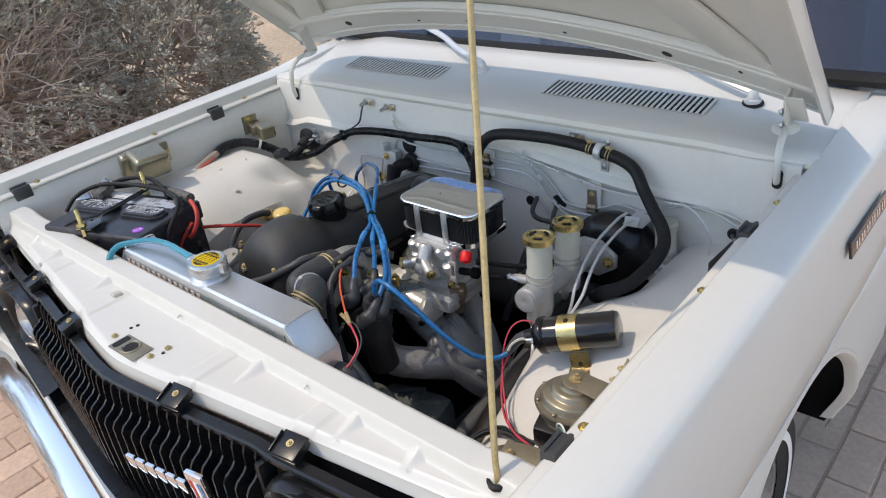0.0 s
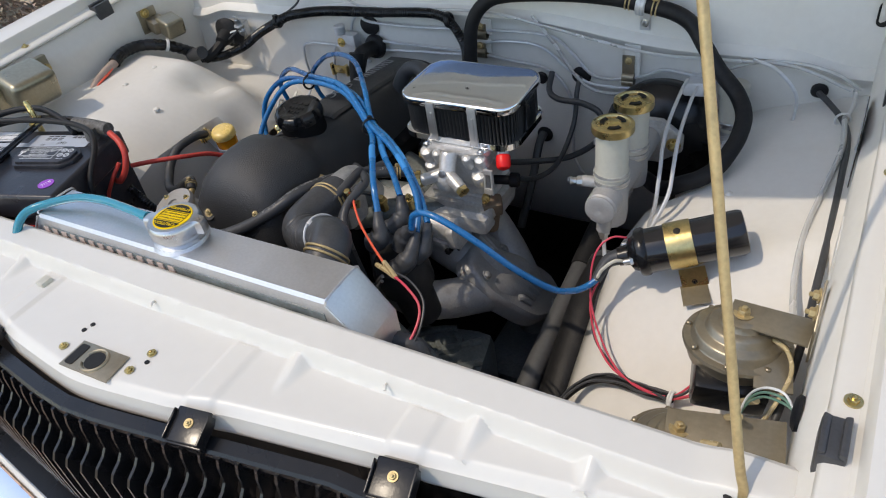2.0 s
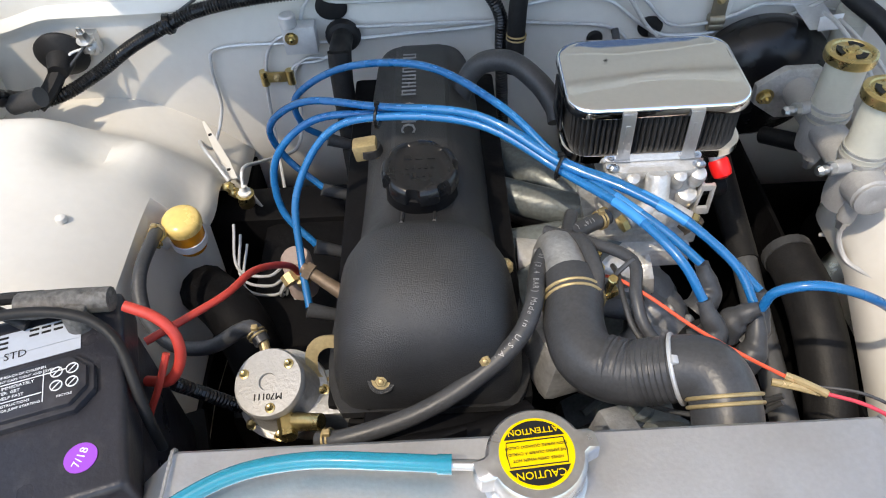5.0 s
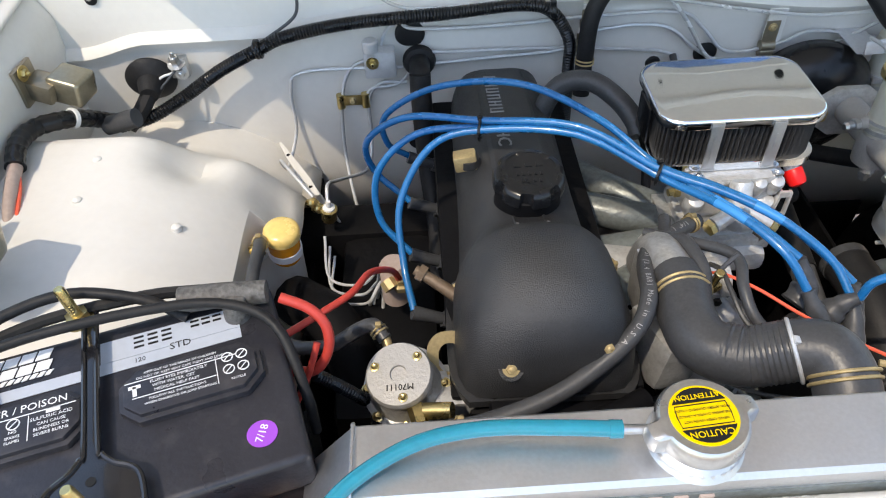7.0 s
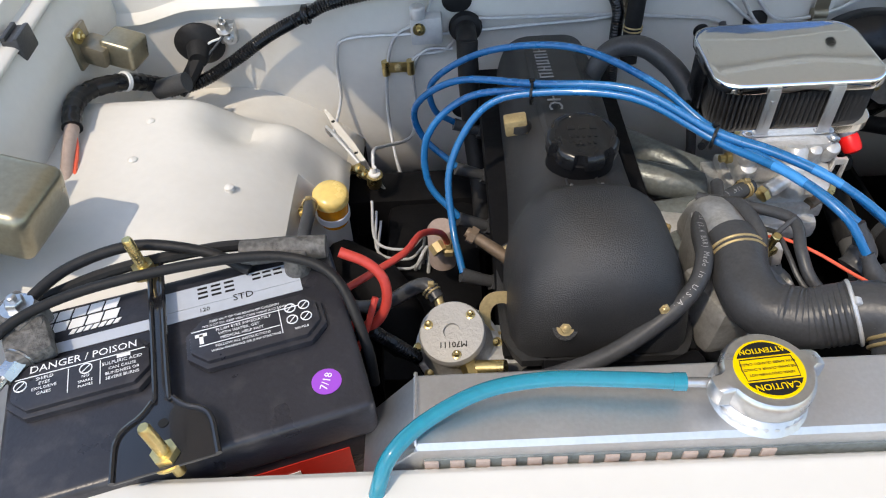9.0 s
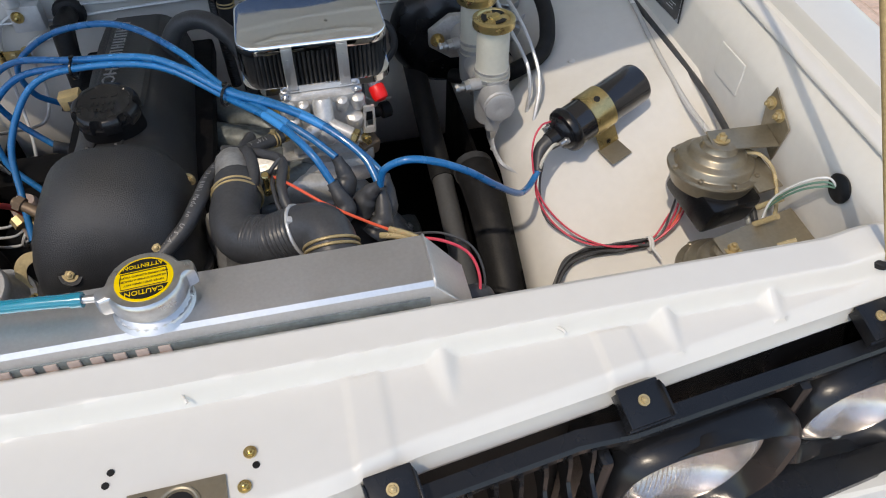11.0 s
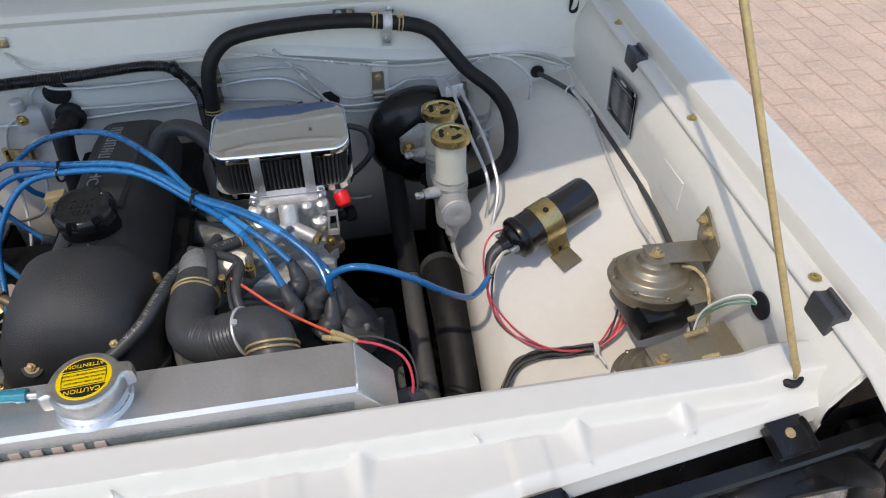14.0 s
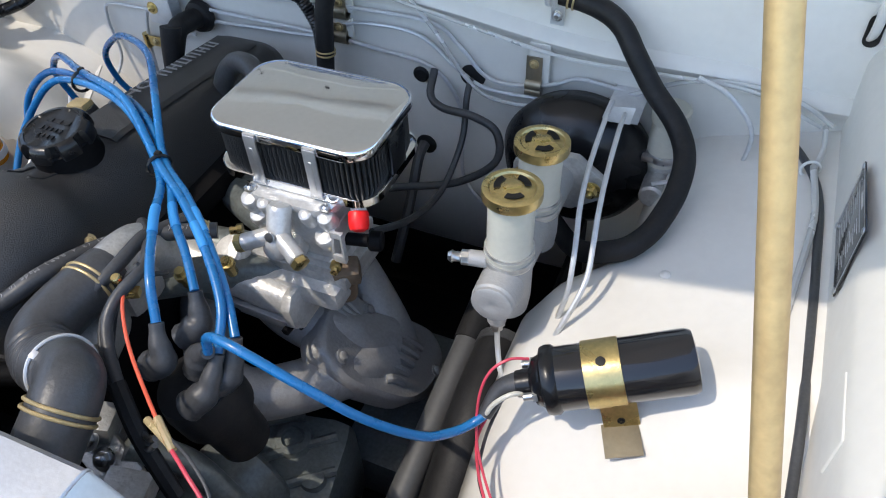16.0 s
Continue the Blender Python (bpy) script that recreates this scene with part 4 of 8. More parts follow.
# oil filler cap
oc = Vector((-0.117, 0.408, 0.836))
bm = B()
lathe(bm, [(0.036, -0.022), (0.034, -0.012), (0.034, 0.010), (0.031, 0.012)], oc, (0, -0.1, 1), 30)
part("filler_neck", bm, DARK, vcov)
bm = B()
F = frame_of((0, -0.1, 1))
prof = []
for h, k in ((0.006, 1.0), (0.008, 1.03), (0.018, 1.03), (0.022, 0.98), (0.0245, 0.90), (0.025, 0.80), (0.0237, 0.79)):
    loop = []
    for i in range(64):
        a = 2 * math.pi * i / 64
        lobe = 1.04 - 0.14 * smooth01((math.cos(7 * a) - 0.45) / 0.25) * (1 if h < 0.0238 else 0.3)
        loop.append(oc + F @ Vector((0.0345 * k * lobe * math.cos(a), 0.0345 * k * lobe * math.sin(a), h)))
    prof.append(loop)
rings(bm, prof)
oilcap = part("oil_filler_cap", bm, PLASTIC, vcov)
bm = B()
cm = Matrix.Translation(oc) @ F.to_4x4() @ pose(0, 0, 0.0235)
bars(bm, cm, [(-0.011 + 0.011 * i, 0.010, 0.007, 0.005) for i in range(3)] + [(-0.012 + 0.006 * i, -0.002, 0.003, 0.005) for i in range(5)] + [(-0.008 + 0.006 * i, -0.012, 0.003, 0.005) for i in range(4)], 0.0012)
part("moulded_mark", bm, PLASTIC, oilcap, kind="stuff")
# block, head, timing cover, accessories in the dark, with shade in their near-black colour
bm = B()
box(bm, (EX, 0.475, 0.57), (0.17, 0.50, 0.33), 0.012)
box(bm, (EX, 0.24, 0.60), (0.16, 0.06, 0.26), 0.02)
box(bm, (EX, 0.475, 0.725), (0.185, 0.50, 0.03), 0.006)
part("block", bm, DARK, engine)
bm = B()
lathe(bm, [(0.06, -0.012), (0.062, 0.0), (0.058, 0.004), (0.062, 0.012), (0.03, 0.014)], (EX, 0.185, 0.60), (0, -1, 0), 30)
part("fan_pulley", bm, DARK, engine)
bm = B()
lathe(bm, [(0.07, 0), (0.07, 0.02), (0.03, 0.022)], (EX, 0.19, 0.46), (0, -1, 0), 30)
part("crank_pulley", bm, DARK, engine)
for i in range(5):
    bm = B()
    a = 2 * math.pi * i / 5 + 0.3
    c = Vector((EX + 0.10 * math.cos(a), 0.165, 0.60 + 0.10 * math.sin(a)))
    box(bm, c, (0.17, 0.004, 0.06), 0.0015, (18, -math.degrees(a), 0))
    part("fan_blade", bm, DARK, engine)
bm = B()
box(bm, (-0.115, 0.205, 0.735), (0.12, 0.03, 0.012), 0.004, (0, 8, 0))
tube(bm, [(-0.19, 0.20, 0.72), (-0.13, 0.185, 0.735), (-0.07, 0.19, 0.745), (-0.03, 0.21, 0.74)], 0.012, 10)
part("front_bracket", bm, DARK, engine)
bm = B()
box(bm, (0.0, 0.27, 0.745), (0.05, 0.07, 0.06), 0.012, (0, 10, 20))
box(bm, (0.005, 0.325, 0.77), (0.045, 0.05, 0.07), 0.012)
cyl(bm, (0.012, 0.345, 0.795), (0.014, 0.28, 0.800), 0.0205, 0.0205, 20, 0.003)
tube(bm, [(0.012, 0.375, 0.75), (0.010, 0.35, 0.79), (0.012, 0.315, 0.80), (0.014, 0.28, 0.80)], 0.0225, 16)
part("thermostat_housing", bm, CASTALU, engine, "bare cast-aluminium thermostat housing")
bm = B()
cyl(bm, (0.045, 0.295, 0.79), (0.047, 0.289, 0.818), 0.0032, 0.0032, 10, 0.0008)
box(bm, (0.048, 0.295, 0.795), (0.016, 0.010, 0.008), 0.002, (0, 0, 25))
cyl(bm, (0.047, 0.289, 0.818), (0.047, 0.288, 0.823), 0.0048, 0.0045, 12, 0.0008)
part("sender", bm, GOLD, engine, "brass temperature sender")
# intake manifold under the carburettor
for y in (0.37, 0.44, 0.53, 0.60):
    bm = B()
    tube(bm, [(-0.03, y, 0.70), (0.03, y * 0.6 + 0.185, 0.70), (0.09, y * 0.3 + 0.335, 0.69)], 0.021, 12)
    part("intake_runner", bm, GREASE, engine, "dark oily intake runner")
bm = B()
box(bm, (0.12, 0.475, 0.69), (0.11, 0.11, 0.03), 0.010)
part("manifold_plenum", bm, CARBALU, engine)
bm = B()
rings(bm, [[(x, 0.424 + ry * math.cos(a), z + rz * math.sin(a)) for a in (2 * math.pi * i / 20 for i in range(20))] for x, z, ry, rz in ((-0.02, 0.700, 0.026, 0.024), (0.03, 0.692, 0.027, 0.024), (0.075, 0.682, 0.026, 0.023), (0.120, 0.674, 0.024, 0.022))])
part("intake_manifold", bm, CARBALU, engine, "bare cast-aluminium intake manifold")
bm = B()
prism(bm, octo_plate(0.058, 0.050, 0.012), 0.012, plane_m((0.119, 0.424, 0.673), (0, 1, 0), (-0.15, 0, 1)), 0.002)
end = part("manifold_end", bm, CARBALU, engine)
for dy, dz in ((-0.020, -0.016), (0.020, 0.016)):
    bm = B()
    lathe(bm, [(0.004, 0.0), (0.004, 0.0012)], (0.1318, 0.424 + dy, 0.671 + dz), (1, 0, 0.15), 12)
    part("bolt_hole", bm, INKSHADE, end, "dark bolt hole")
bm = B()
box(bm, (0.058, 0.404, 0.660), (0.130, 0.012, 0.020), 0.004, (10, 5, 0))
part("manifold_lip", bm, CASTIRON, engine)
bm = B()
lathe(bm, [(0.020, -0.03), (0.022, 0.0), (0.018, 0.006), (0.006, 0.007)], (0.040, 0.43, 0.715), (-0.1, -0.5, 0.85), 24)
part("core_plug", bm, CARBALU, engine)
for x, z in ((0.05, 0.655), (0.118, 0.652)):
    bm = B()
    lathe(bm, [(0.0055, -0.006), (0.0055, 0.003), (0.004, 0.0042)], (x, 0.396, z), (0, -1, 0.15), 6)
    part("flange_nut", bm, DARK, engine)
bm = B()
box(bm, (0.172, 0.452, 0.712), (0.03, 0.026, 0.026), 0.006, (15, 0, 30))
cyl(bm, (0.168, 0.455, 0.70), (0.160, 0.46, 0.66), 0.013, 0.012, 20, 0.003)
part("egr_valve", bm, RUST, engine, "rusty brown valve body")
for x, y, z in ((0.06, 0.40, 0.735), (0.05, 0.35, 0.765)):
    bm = B()
    lathe(bm, [(0.006, -0.02), (0.006, -0.006), (0.008, -0.0055), (0.008, 0.0), (0.0055, 0.0005), (0.005, 0.006)], (x, y, z), (0, -0.2, 1), 8)
    part("manifold_fitting", bm, GOLD, engine, "brass vacuum fitting")
# exhaust manifold and shroud
bm = B()
tube(bm, [(-0.03, 0.43, 0.63), (0.035, 0.352, 0.607), (0.085, 0.338, 0.592), (0.125, 0.372, 0.576), (0.160, 0.425, 0.556), (0.18, 0.475, 0.525)], (0.027, 0.034), 20, 8)
tube(bm, [(-0.03, 0.50, 0.635), (0.05, 0.455, 0.62), (0.10, 0.445, 0.605), (0.145, 0.465, 0.57), (0.17, 0.50, 0.53)], (0.026, 0.036), 18, 8)
tube(bm, [(-0.02, 0.60, 0.63), (0.08, 0.57, 0.60), (0.14, 0.54, 0.56), (0.18, 0.52, 0.50), (0.19, 0.53, 0.40)], 0.03, 16)
em = part("exhaust_manifold", bm, CASTIRON, engine, "grey cast exhaust manifold")
bm = B()
m = plane_m((0.192, 0.474, 0.536), (-0.316, 0.949, 0), (-0.574, -0.191, 0.797))
SH = [(0.039, 0.113), (0.052, 0.083), (0.055, 0.052), (0.084, -0.040), (0.087, -0.078), (0.061, -0.100), (0.006, -0.085), (-0.038, -0.048), (-0.060, 0.012), (-0.070, 0.06), (-0.062, 0.09), (-0.042, 0.112)]
SH = [q.xy for q in spline([(x, y, 0) for x, y in SH + SH[:1]], 4)[:-1]]
loops = []
for k, h in ((1.0, -0.028), (1.0, -0.004), (0.965, 0.002), (0.91, 0.0045), (0.86, 0.0035), (0.5, 0.006), (0.05, 0.007)):
    loops.append([m @ Vector((0.008 + (x - 0.008) * k, y * k, h)) for x, y in SH])
rings(bm, loops)
shield = part("heat_stove", bm, CASTIRON, em)
for i in range(5):
    bm = B()
    u = 0.034 - 0.017 * i
    tube(bm, [m @ Vector((u, 0.018 - 0.004 * i, 0.0045)), m @ Vector((u + 0.004, -0.005, 0.0085)), m @ Vector((u + 0.010, -0.05 + 0.006 * i, 0.006))], 0.0056, 8)
    part("rib", bm, CASTIRON, shield)
for i in range(3):
    bm = B()
    u = 0.034 - 0.010 * i
    tube(bm, [m @ Vector((u, 0.105, 0.003)), m @ Vector((u - 0.008, 0.07, 0.0065)), m @ Vector((u - 0.020, 0.03, 0.006))], 0.0042, 8)
    part("rib", bm, CASTIRON, shield)
for u, v in ((0.042, 0.05), (-0.045, 0.075), (0.03, -0.085)):
    bm = B()
    F = m.to_3x3()
    lathe(bm, [(0.010, -0.002), (0.0085, 0.006), (0.006, 0.0065), (0.0055, 0.010), (0.004, 0.011)], m @ Vector((u, v, 0)), F @ Vector((0, 0, 1)), 14)
    part("bolt_boss", bm, CASTIRON, shield)
# distributor and its boots
dist = thing("distributor", (0.155, 0.27, 0.62), "black distributor cap with rubber plug-wire boots", "distributor")
bm = B()
lathe(bm, [(0.026, -0.10), (0.028, -0.04), (0.036, -0.035), (0.037, -0.006), (0.034, 0.010), (0.024, 0.016), (0.012, 0.018)], (0.139, 0.252, 0.750), (-0.1, -0.15, 1), 28)
part("cap", bm, RUBBER, dist)
BOOTS = [((0.116, 0.259, 0.824), (0.121, 0.250, 0.813), (0.126, 0.244, 0.802), (0.120, 0.2415, 0.792), (0.111, 0.241, 0.786)),
         ((0.125, 0.299, 0.824), (0.129, 0.293, 0.814), (0.132, 0.287, 0.804), (0.128, 0.279, 0.795), (0.121, 0.274, 0.788)),
         ((0.167, 0.263, 0.802), (0.167, 0.252, 0.791), (0.165, 0.241, 0.779), (0.159, 0.234, 0.771), (0.151, 0.229, 0.764)),
         ((0.174, 0.280, 0.806), (0.175, 0.272, 0.794), (0.174, 0.263, 0.781), (0.168, 0.257, 0.773), (0.160, 0.253, 0.767)),
         ((0.166, 0.256, 0.813), (0.158, 0.258, 0.806), (0.151, 0.259, 0.797), (0.147, 0.259, 0.787), (0.144, 0.258, 0.776))]
for b in BOOTS:
    bm = B()
    Q = spline(b, 6)
    n = len(Q)
    loops, nrm = [], None
    for i, q in enumerate(Q):
        t = (Q[min(i + 1, n - 1)] - Q[max(i - 1, 0)]).normalized()
        nrm = t.orthogonal().normalized() if nrm is None else (nrm - t * nrm.dot(t)).normalized()
        bi = t.cross(nrm)
        k = i / (n - 1)
        r = 0.0062 + 0.0030 * smooth01((k - 0.08) / 0.3) + 0.0038 * smooth01((k - 0.40) / 0.2) + (0.0010 if k > 0.92 else 0)
        loops.append([q + (nrm * math.cos(a) + bi * math.sin(a)) * r for a in (2 * math.pi * j / 14 for j in range(14))])
    rings(bm, loops)
    part("boot", bm, SHINYRUB, dist)
# lower clutter round the engine
bm = B()
box(bm, (0.12, 0.31, 0.42), (0.16, 0.16, 0.16), 0.03, (0, 0, 12))
box(bm, (0.20, 0.52, 0.34), (0.14, 0.24, 0.10), 0.02)
cyl(bm, (0.08, 0.20, 0.50), (0.10, 0.30, 0.50), 0.06, 0.06, 24, 0.006)
tube(bm, [(0.08, 0.20, 0.70), (0.12, 0.22, 0.66), (0.16, 0.22, 0.60), (0.17, 0.23, 0.52)], 0.014, 10)
for x0, y0, x1, y1 in ((0.06, 0.27, 0.17, 0.37), (0.10, 0.25, 0.19, 0.33), (0.06, 0.34, 0.12, 0.38)):
    tube(bm, [(x0, y0, 0.499), ((x0 + x1) / 2, (y0 + y1) / 2, 0.504), (x1, y1, 0.499)], 0.006, 8)
lathe(bm, [(0.024, 0), (0.022, 0.010), (0.014, 0.011), (0.013, 0.006), (0.0005, 0.006)], (0.125, 0.345, 0.498), (0, 0, 1), 20)
lathe(bm, [(0.016, 0), (0.014, 0.008), (0.0005, 0.009)], (0.172, 0.31, 0.498), (0, 0, 1), 16)
part("alternator", bm, GREASE, engine)
for c, sz, rot in (((0.015, 0.212, 0.668), (0.075, 0.012, 0.05), (12, 8, 10)), ((0.045, 0.205, 0.70), (0.03, 0.03, 0.05), (0, 15, 20)), ((0.085, 0.215, 0.655), (0.05, 0.01, 0.03), (20, -10, 0)), ((0.062, 0.188, 0.690), (0.075, 0.035, 0.014), (10, 12, -20)), ((0.105, 0.168, 0.690), (0.04, 0.03, 0.03), (0, 10, 15))):
    bm = B()
    box(bm, c, sz, 0.003, rot)
    part("casting_lug", bm, CASTALU, engine)
for p in ((0.000, 0.204, 0.675), (0.038, 0.205, 0.668), (0.052, 0.188, 0.712), (0.070, 0.182, 0.700), (0.040, 0.192, 0.702)):
    bm = B()
    hexbolt(bm, p, (0.1, -0.6, 0.8), 0.007, 0.006, 0.011)
    part("casting_bolt", bm, STEEL, engine)
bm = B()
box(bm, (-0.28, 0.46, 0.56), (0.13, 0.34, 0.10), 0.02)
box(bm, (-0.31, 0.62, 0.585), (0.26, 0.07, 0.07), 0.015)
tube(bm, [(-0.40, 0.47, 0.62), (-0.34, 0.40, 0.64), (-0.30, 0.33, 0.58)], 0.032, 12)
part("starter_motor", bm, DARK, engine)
# dark underside of the bay, closed off with added plates to keep light out
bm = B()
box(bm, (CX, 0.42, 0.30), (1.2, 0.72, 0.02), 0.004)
part("light_stop_tray", bm, DARK, truck)
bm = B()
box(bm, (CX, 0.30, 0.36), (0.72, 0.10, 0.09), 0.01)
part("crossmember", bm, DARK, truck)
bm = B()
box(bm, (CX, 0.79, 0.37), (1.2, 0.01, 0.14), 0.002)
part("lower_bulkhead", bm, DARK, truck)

# spark plugs and the metal heat-pipe beside the cover
for y in (0.36, 0.45, 0.545, 0.64):
    bm = B()
    tube(bm, [(-0.245, y, 0.708), (-0.225, y, 0.70), (-0.20, y, 0.69)], (0.0085, 0.006), 10)
    lathe(bm, [(0.010, 0), (0.010, 0.008)], (-0.212, y, 0.694), (1, 0, -0.4), 6)
    part("spark_plug", bm, SHINYRUB, engine, "black spark plug boot")
bm = B()
tube(bm, [(-0.238, 0.36, 0.776), (-0.215, 0.348, 0.765), (-0.19, 0.335, 0.752)], (0.0055, 0.0075), 12)
lathe(bm, [(0.0095, 0), (0.0095, 0.008)], (-0.235, 0.359, 0.774), (0.8, -0.4, -0.35), 6)
part("sensor_tube", bm, RUST, engine)
bm = B()
tube(bm, [(-0.222, 0.70, 0.80), (-0.222, 0.69, 0.77), (-0.218, 0.66, 0.68), (-0.21, 0.60, 0.62), (-0.21, 0.50, 0.60)], 0.0145, 14)
lathe(bm, [(0.0225, 0), (0.024, 0.004), (0.021, 0.012), (0.015, 0.014)], (-0.222, 0.765, 0.785), (0, -1, 0.1), 20)
tube(bm, [(-0.222, 0.76, 0.785), (-0.222, 0.735, 0.79), (-0.222, 0.71, 0.79), (-0.222, 0.69, 0.765)], 0.0145, 14)
solo("heater_return_hose", bm, RUBBER, "black rubber heater hose leaving the firewall behind the engine", "hose", base=(-0.222, 0.77, 0.785))

# fuel pump with its lifting eye
pump = thing("fuel_pump", (-0.253, 0.235, 0.66), "cast-aluminium mechanical fuel pump with a stamped cap beside the engine", "fuel pump")
pa = Vector((-0.12, -0.3, 1)).normalized()
po = Vector((-0.254, 0.243, 0.744))
bm = B()
lathe(bm, [(0.030, -0.05), (0.030, -0.03), (0.042, -0.026), (0.042, -0.014), (0.036, -0.012), (0.030, 0.006), (0.029, 0.013)], po, pa, 30)
box(bm, (-0.215, 0.245, 0.71), (0.06, 0.05, 0.05), 0.008)
body = part("body", bm, CASTALU, pump)
bm = B()
lathe(bm, [(0.0305, 0.013), (0.0318, 0.016), (0.0318, 0.022), (0.030, 0.0255), (0.008, 0.0265), (0.0075, 0.0235), (0.0005, 0.0235)], po, pa, 36)
pcap = part("cap", bm, CASTGREY, pump)
pm_ = plane_m(po + pa * 0.0265, (-1, 0.05, -0.105), (0, -1, -0.3))
part("cast_number", words("M70111", 0.0082, pm_ @ pose(-0.001, 0.013, 0.0002), 0.0004), INKSHADE, pcap, "dark stamped number")
F = frame_of(pa)
for i in range(3):
    a = radians(-60 + 120 * i)
    bm = B()
    screw(bm, po + F @ Vector((0.0235 * math.cos(a), 0.0235 * math.sin(a), 0.0255)), pa, 0.0030)
    part("screw", bm, GOLD, pcap)
for i in range(5):
    a = radians(200 + 45 * i)
    bm = B()
    screw(bm, po + F @ Vector((0.038 * math.cos(a), 0.038 * math.sin(a), -0.014)), pa, 0.004)
    part("flange_screw", bm, GOLD, body)
bm = B()
cyl(bm, po + Vector((0.012, -0.03, 0.002)), po + Vector((0.016, -0.05, 0.002)), 0.009, 0.008, 6)
cyl(bm, po + Vector((0.020, -0.036, 0.004)), po + Vector((0.045, -0.042, 0.012)), 0.008, 0.0075, 12)
part("port", bm, GOLD, pump, "brass hose port")
bm = B()
cyl(bm, po + Vector((-0.012, 0.030, 0.008)), po + Vector((-0.018, 0.050, 0.018)), 0.005, 0.005, 10)
part("port", bm, RODGOLD, pump, "brass hose port")
bm = B()
m = plane_m((-0.2085, 0.268, 0.746), (1, 0.12, -0.12), (-0.05, 0.62, 0.78))
ring = rrect(0.044, 0.052, 0.019, 6)
hole = rrect(0.022, 0.029, 0.0105, 6)
rings(bm, [[m @ Vector((x, y, 0)) for x, y in ring], [m @ Vector((x, y, 0.003)) for x, y in ring], [m @ Vector((x, y, 0.003)) for x, y in hole], [m @ Vector((x, y, 0)) for x, y in hole], [m @ Vector((x, y, 0)) for x, y in ring]], cap=False)
box(bm, m @ Vector((0.014, -0.034, 0.001)), (0.016, 0.010, 0.03), 0.002, (-38, 0, 4))
part("lifting_eye", bm, RODGOLD, pump, "yellow zinc engine lifting eye")

# ---- air filter on the carburettor ----
af = thing("air_filter", (0.121, 0.517, 0.808), "rectangular air filter with a chrome lid and black pleated sides", "air filter")
AX, AY = 0.121, 0.517
AW, AD = 0.179, 0.121
bm = B()
lp = []
for k, h in ((1.0, 0.806), (1.03, 0.807), (1.03, 0.816), (1.0, 0.817)):
    lp.append([(AX + x * k, AY + y * k, h) for x, y in rrect(AW, AD, 0.027, 8)])
rings(bm, lp)
part("base", bm, CHROME, af, "chrome base tray")
# pleats
out = rrect(AW - 0.006, AD - 0.006, 0.025, 40)
length = [0]
for (x0, y0), (x1, y1) in zip(out, out[1:] + out[:1]):
    length.append(length[-1] + math.hypot(x1 - x0, y1 - y0))
npl = 92
ptsl = []
for i in range(npl * 4):
    d = length[-1] * i / (npl * 4)
    j = max(k for k in range(len(out)) if length[k] <= d)
    (x0, y0), (x1, y1) = out[j], out[(j + 1) % len(out)]
    seg = length[j + 1] - length[j]
    f = (d - length[j]) / seg if seg else 0
    x, y = x0 + (x1 - x0) * f, y0 + (y1 - y0) * f
    inn = (0.0, 0.0015, 0.0085, 0.0015)[i % 4]
    nx_, ny_ = (x - max(-AW / 2 + 0.04, min(AW / 2 - 0.04, x))), (y - max(-AD / 2 + 0.04, min(AD / 2 - 0.04, y)))
    ln = math.hypot(nx_, ny_) or 1
    ptsl.append((AX + x - nx_ / ln * inn, AY + y - ny_ / ln * inn))
bm = B()
rings(bm, [[(x, y, z) for x, y in ptsl] for z in (0.815, 0.8455, 0.866)], cap=False)
part("pleats", bm, PLEAT, af, "black gauze pleats")
bm = B()
lp = []
for k, h in ((0.985, 0.862), (1.022, 0.8622), (1.026, 0.8635), (1.024, 0.8695), (1.016, 0.8722), (1.0, 0.8736), (0.975, 0.8742), (0.945, 0.8742), (0.90, 0.8744), (0.7, 0.8750), (0.5, 0.8754), (0.2, 0.8756), (0.01, 0.8756)):
    lp.append([(AX + x * k, AY + y * k, h) for x, y in rrect(AW, AD, 0.027, 8)])
rings(bm, lp)
part("lid", bm, LIDCHROME, af, "polished chrome lid")
for x, y, s in ((0.088, 0, -1), (0.154, 0, -1), (0.088, 0, 1), (0.154, 0, 1)):
    bm = B()
    yy = AY + s * (AD / 2 + 0.003)
    box(bm, (x, yy + s * 0.0005, 0.840), (0.0135, 0.0022, 0.058), 0.0008)
    box(bm, (x, yy - s * 0.010, 0.8705), (0.0135, 0.022, 0.0016), 0.0006, (-3 * s, 0, 0))
    box(bm, (x, yy - s * 0.003, 0.8115), (0.0155, 0.010, 0.003), 0.0008)
    box(bm, (x, yy + s * 0.0016, 0.838), (0.004, 0.0012, 0.035), 0.0004)
    part("clip", bm, ALU, af, "bright steel spring clip")
for e, w in ((-1, 0.04), (1, 0.03)):
    bm = B()
    box(bm, (AX + e * (AW / 2 + 0.002), AY, 0.84), (0.004, w, 0.045), 0.0015)
    part("side_plate", bm, PLASTIC, af)
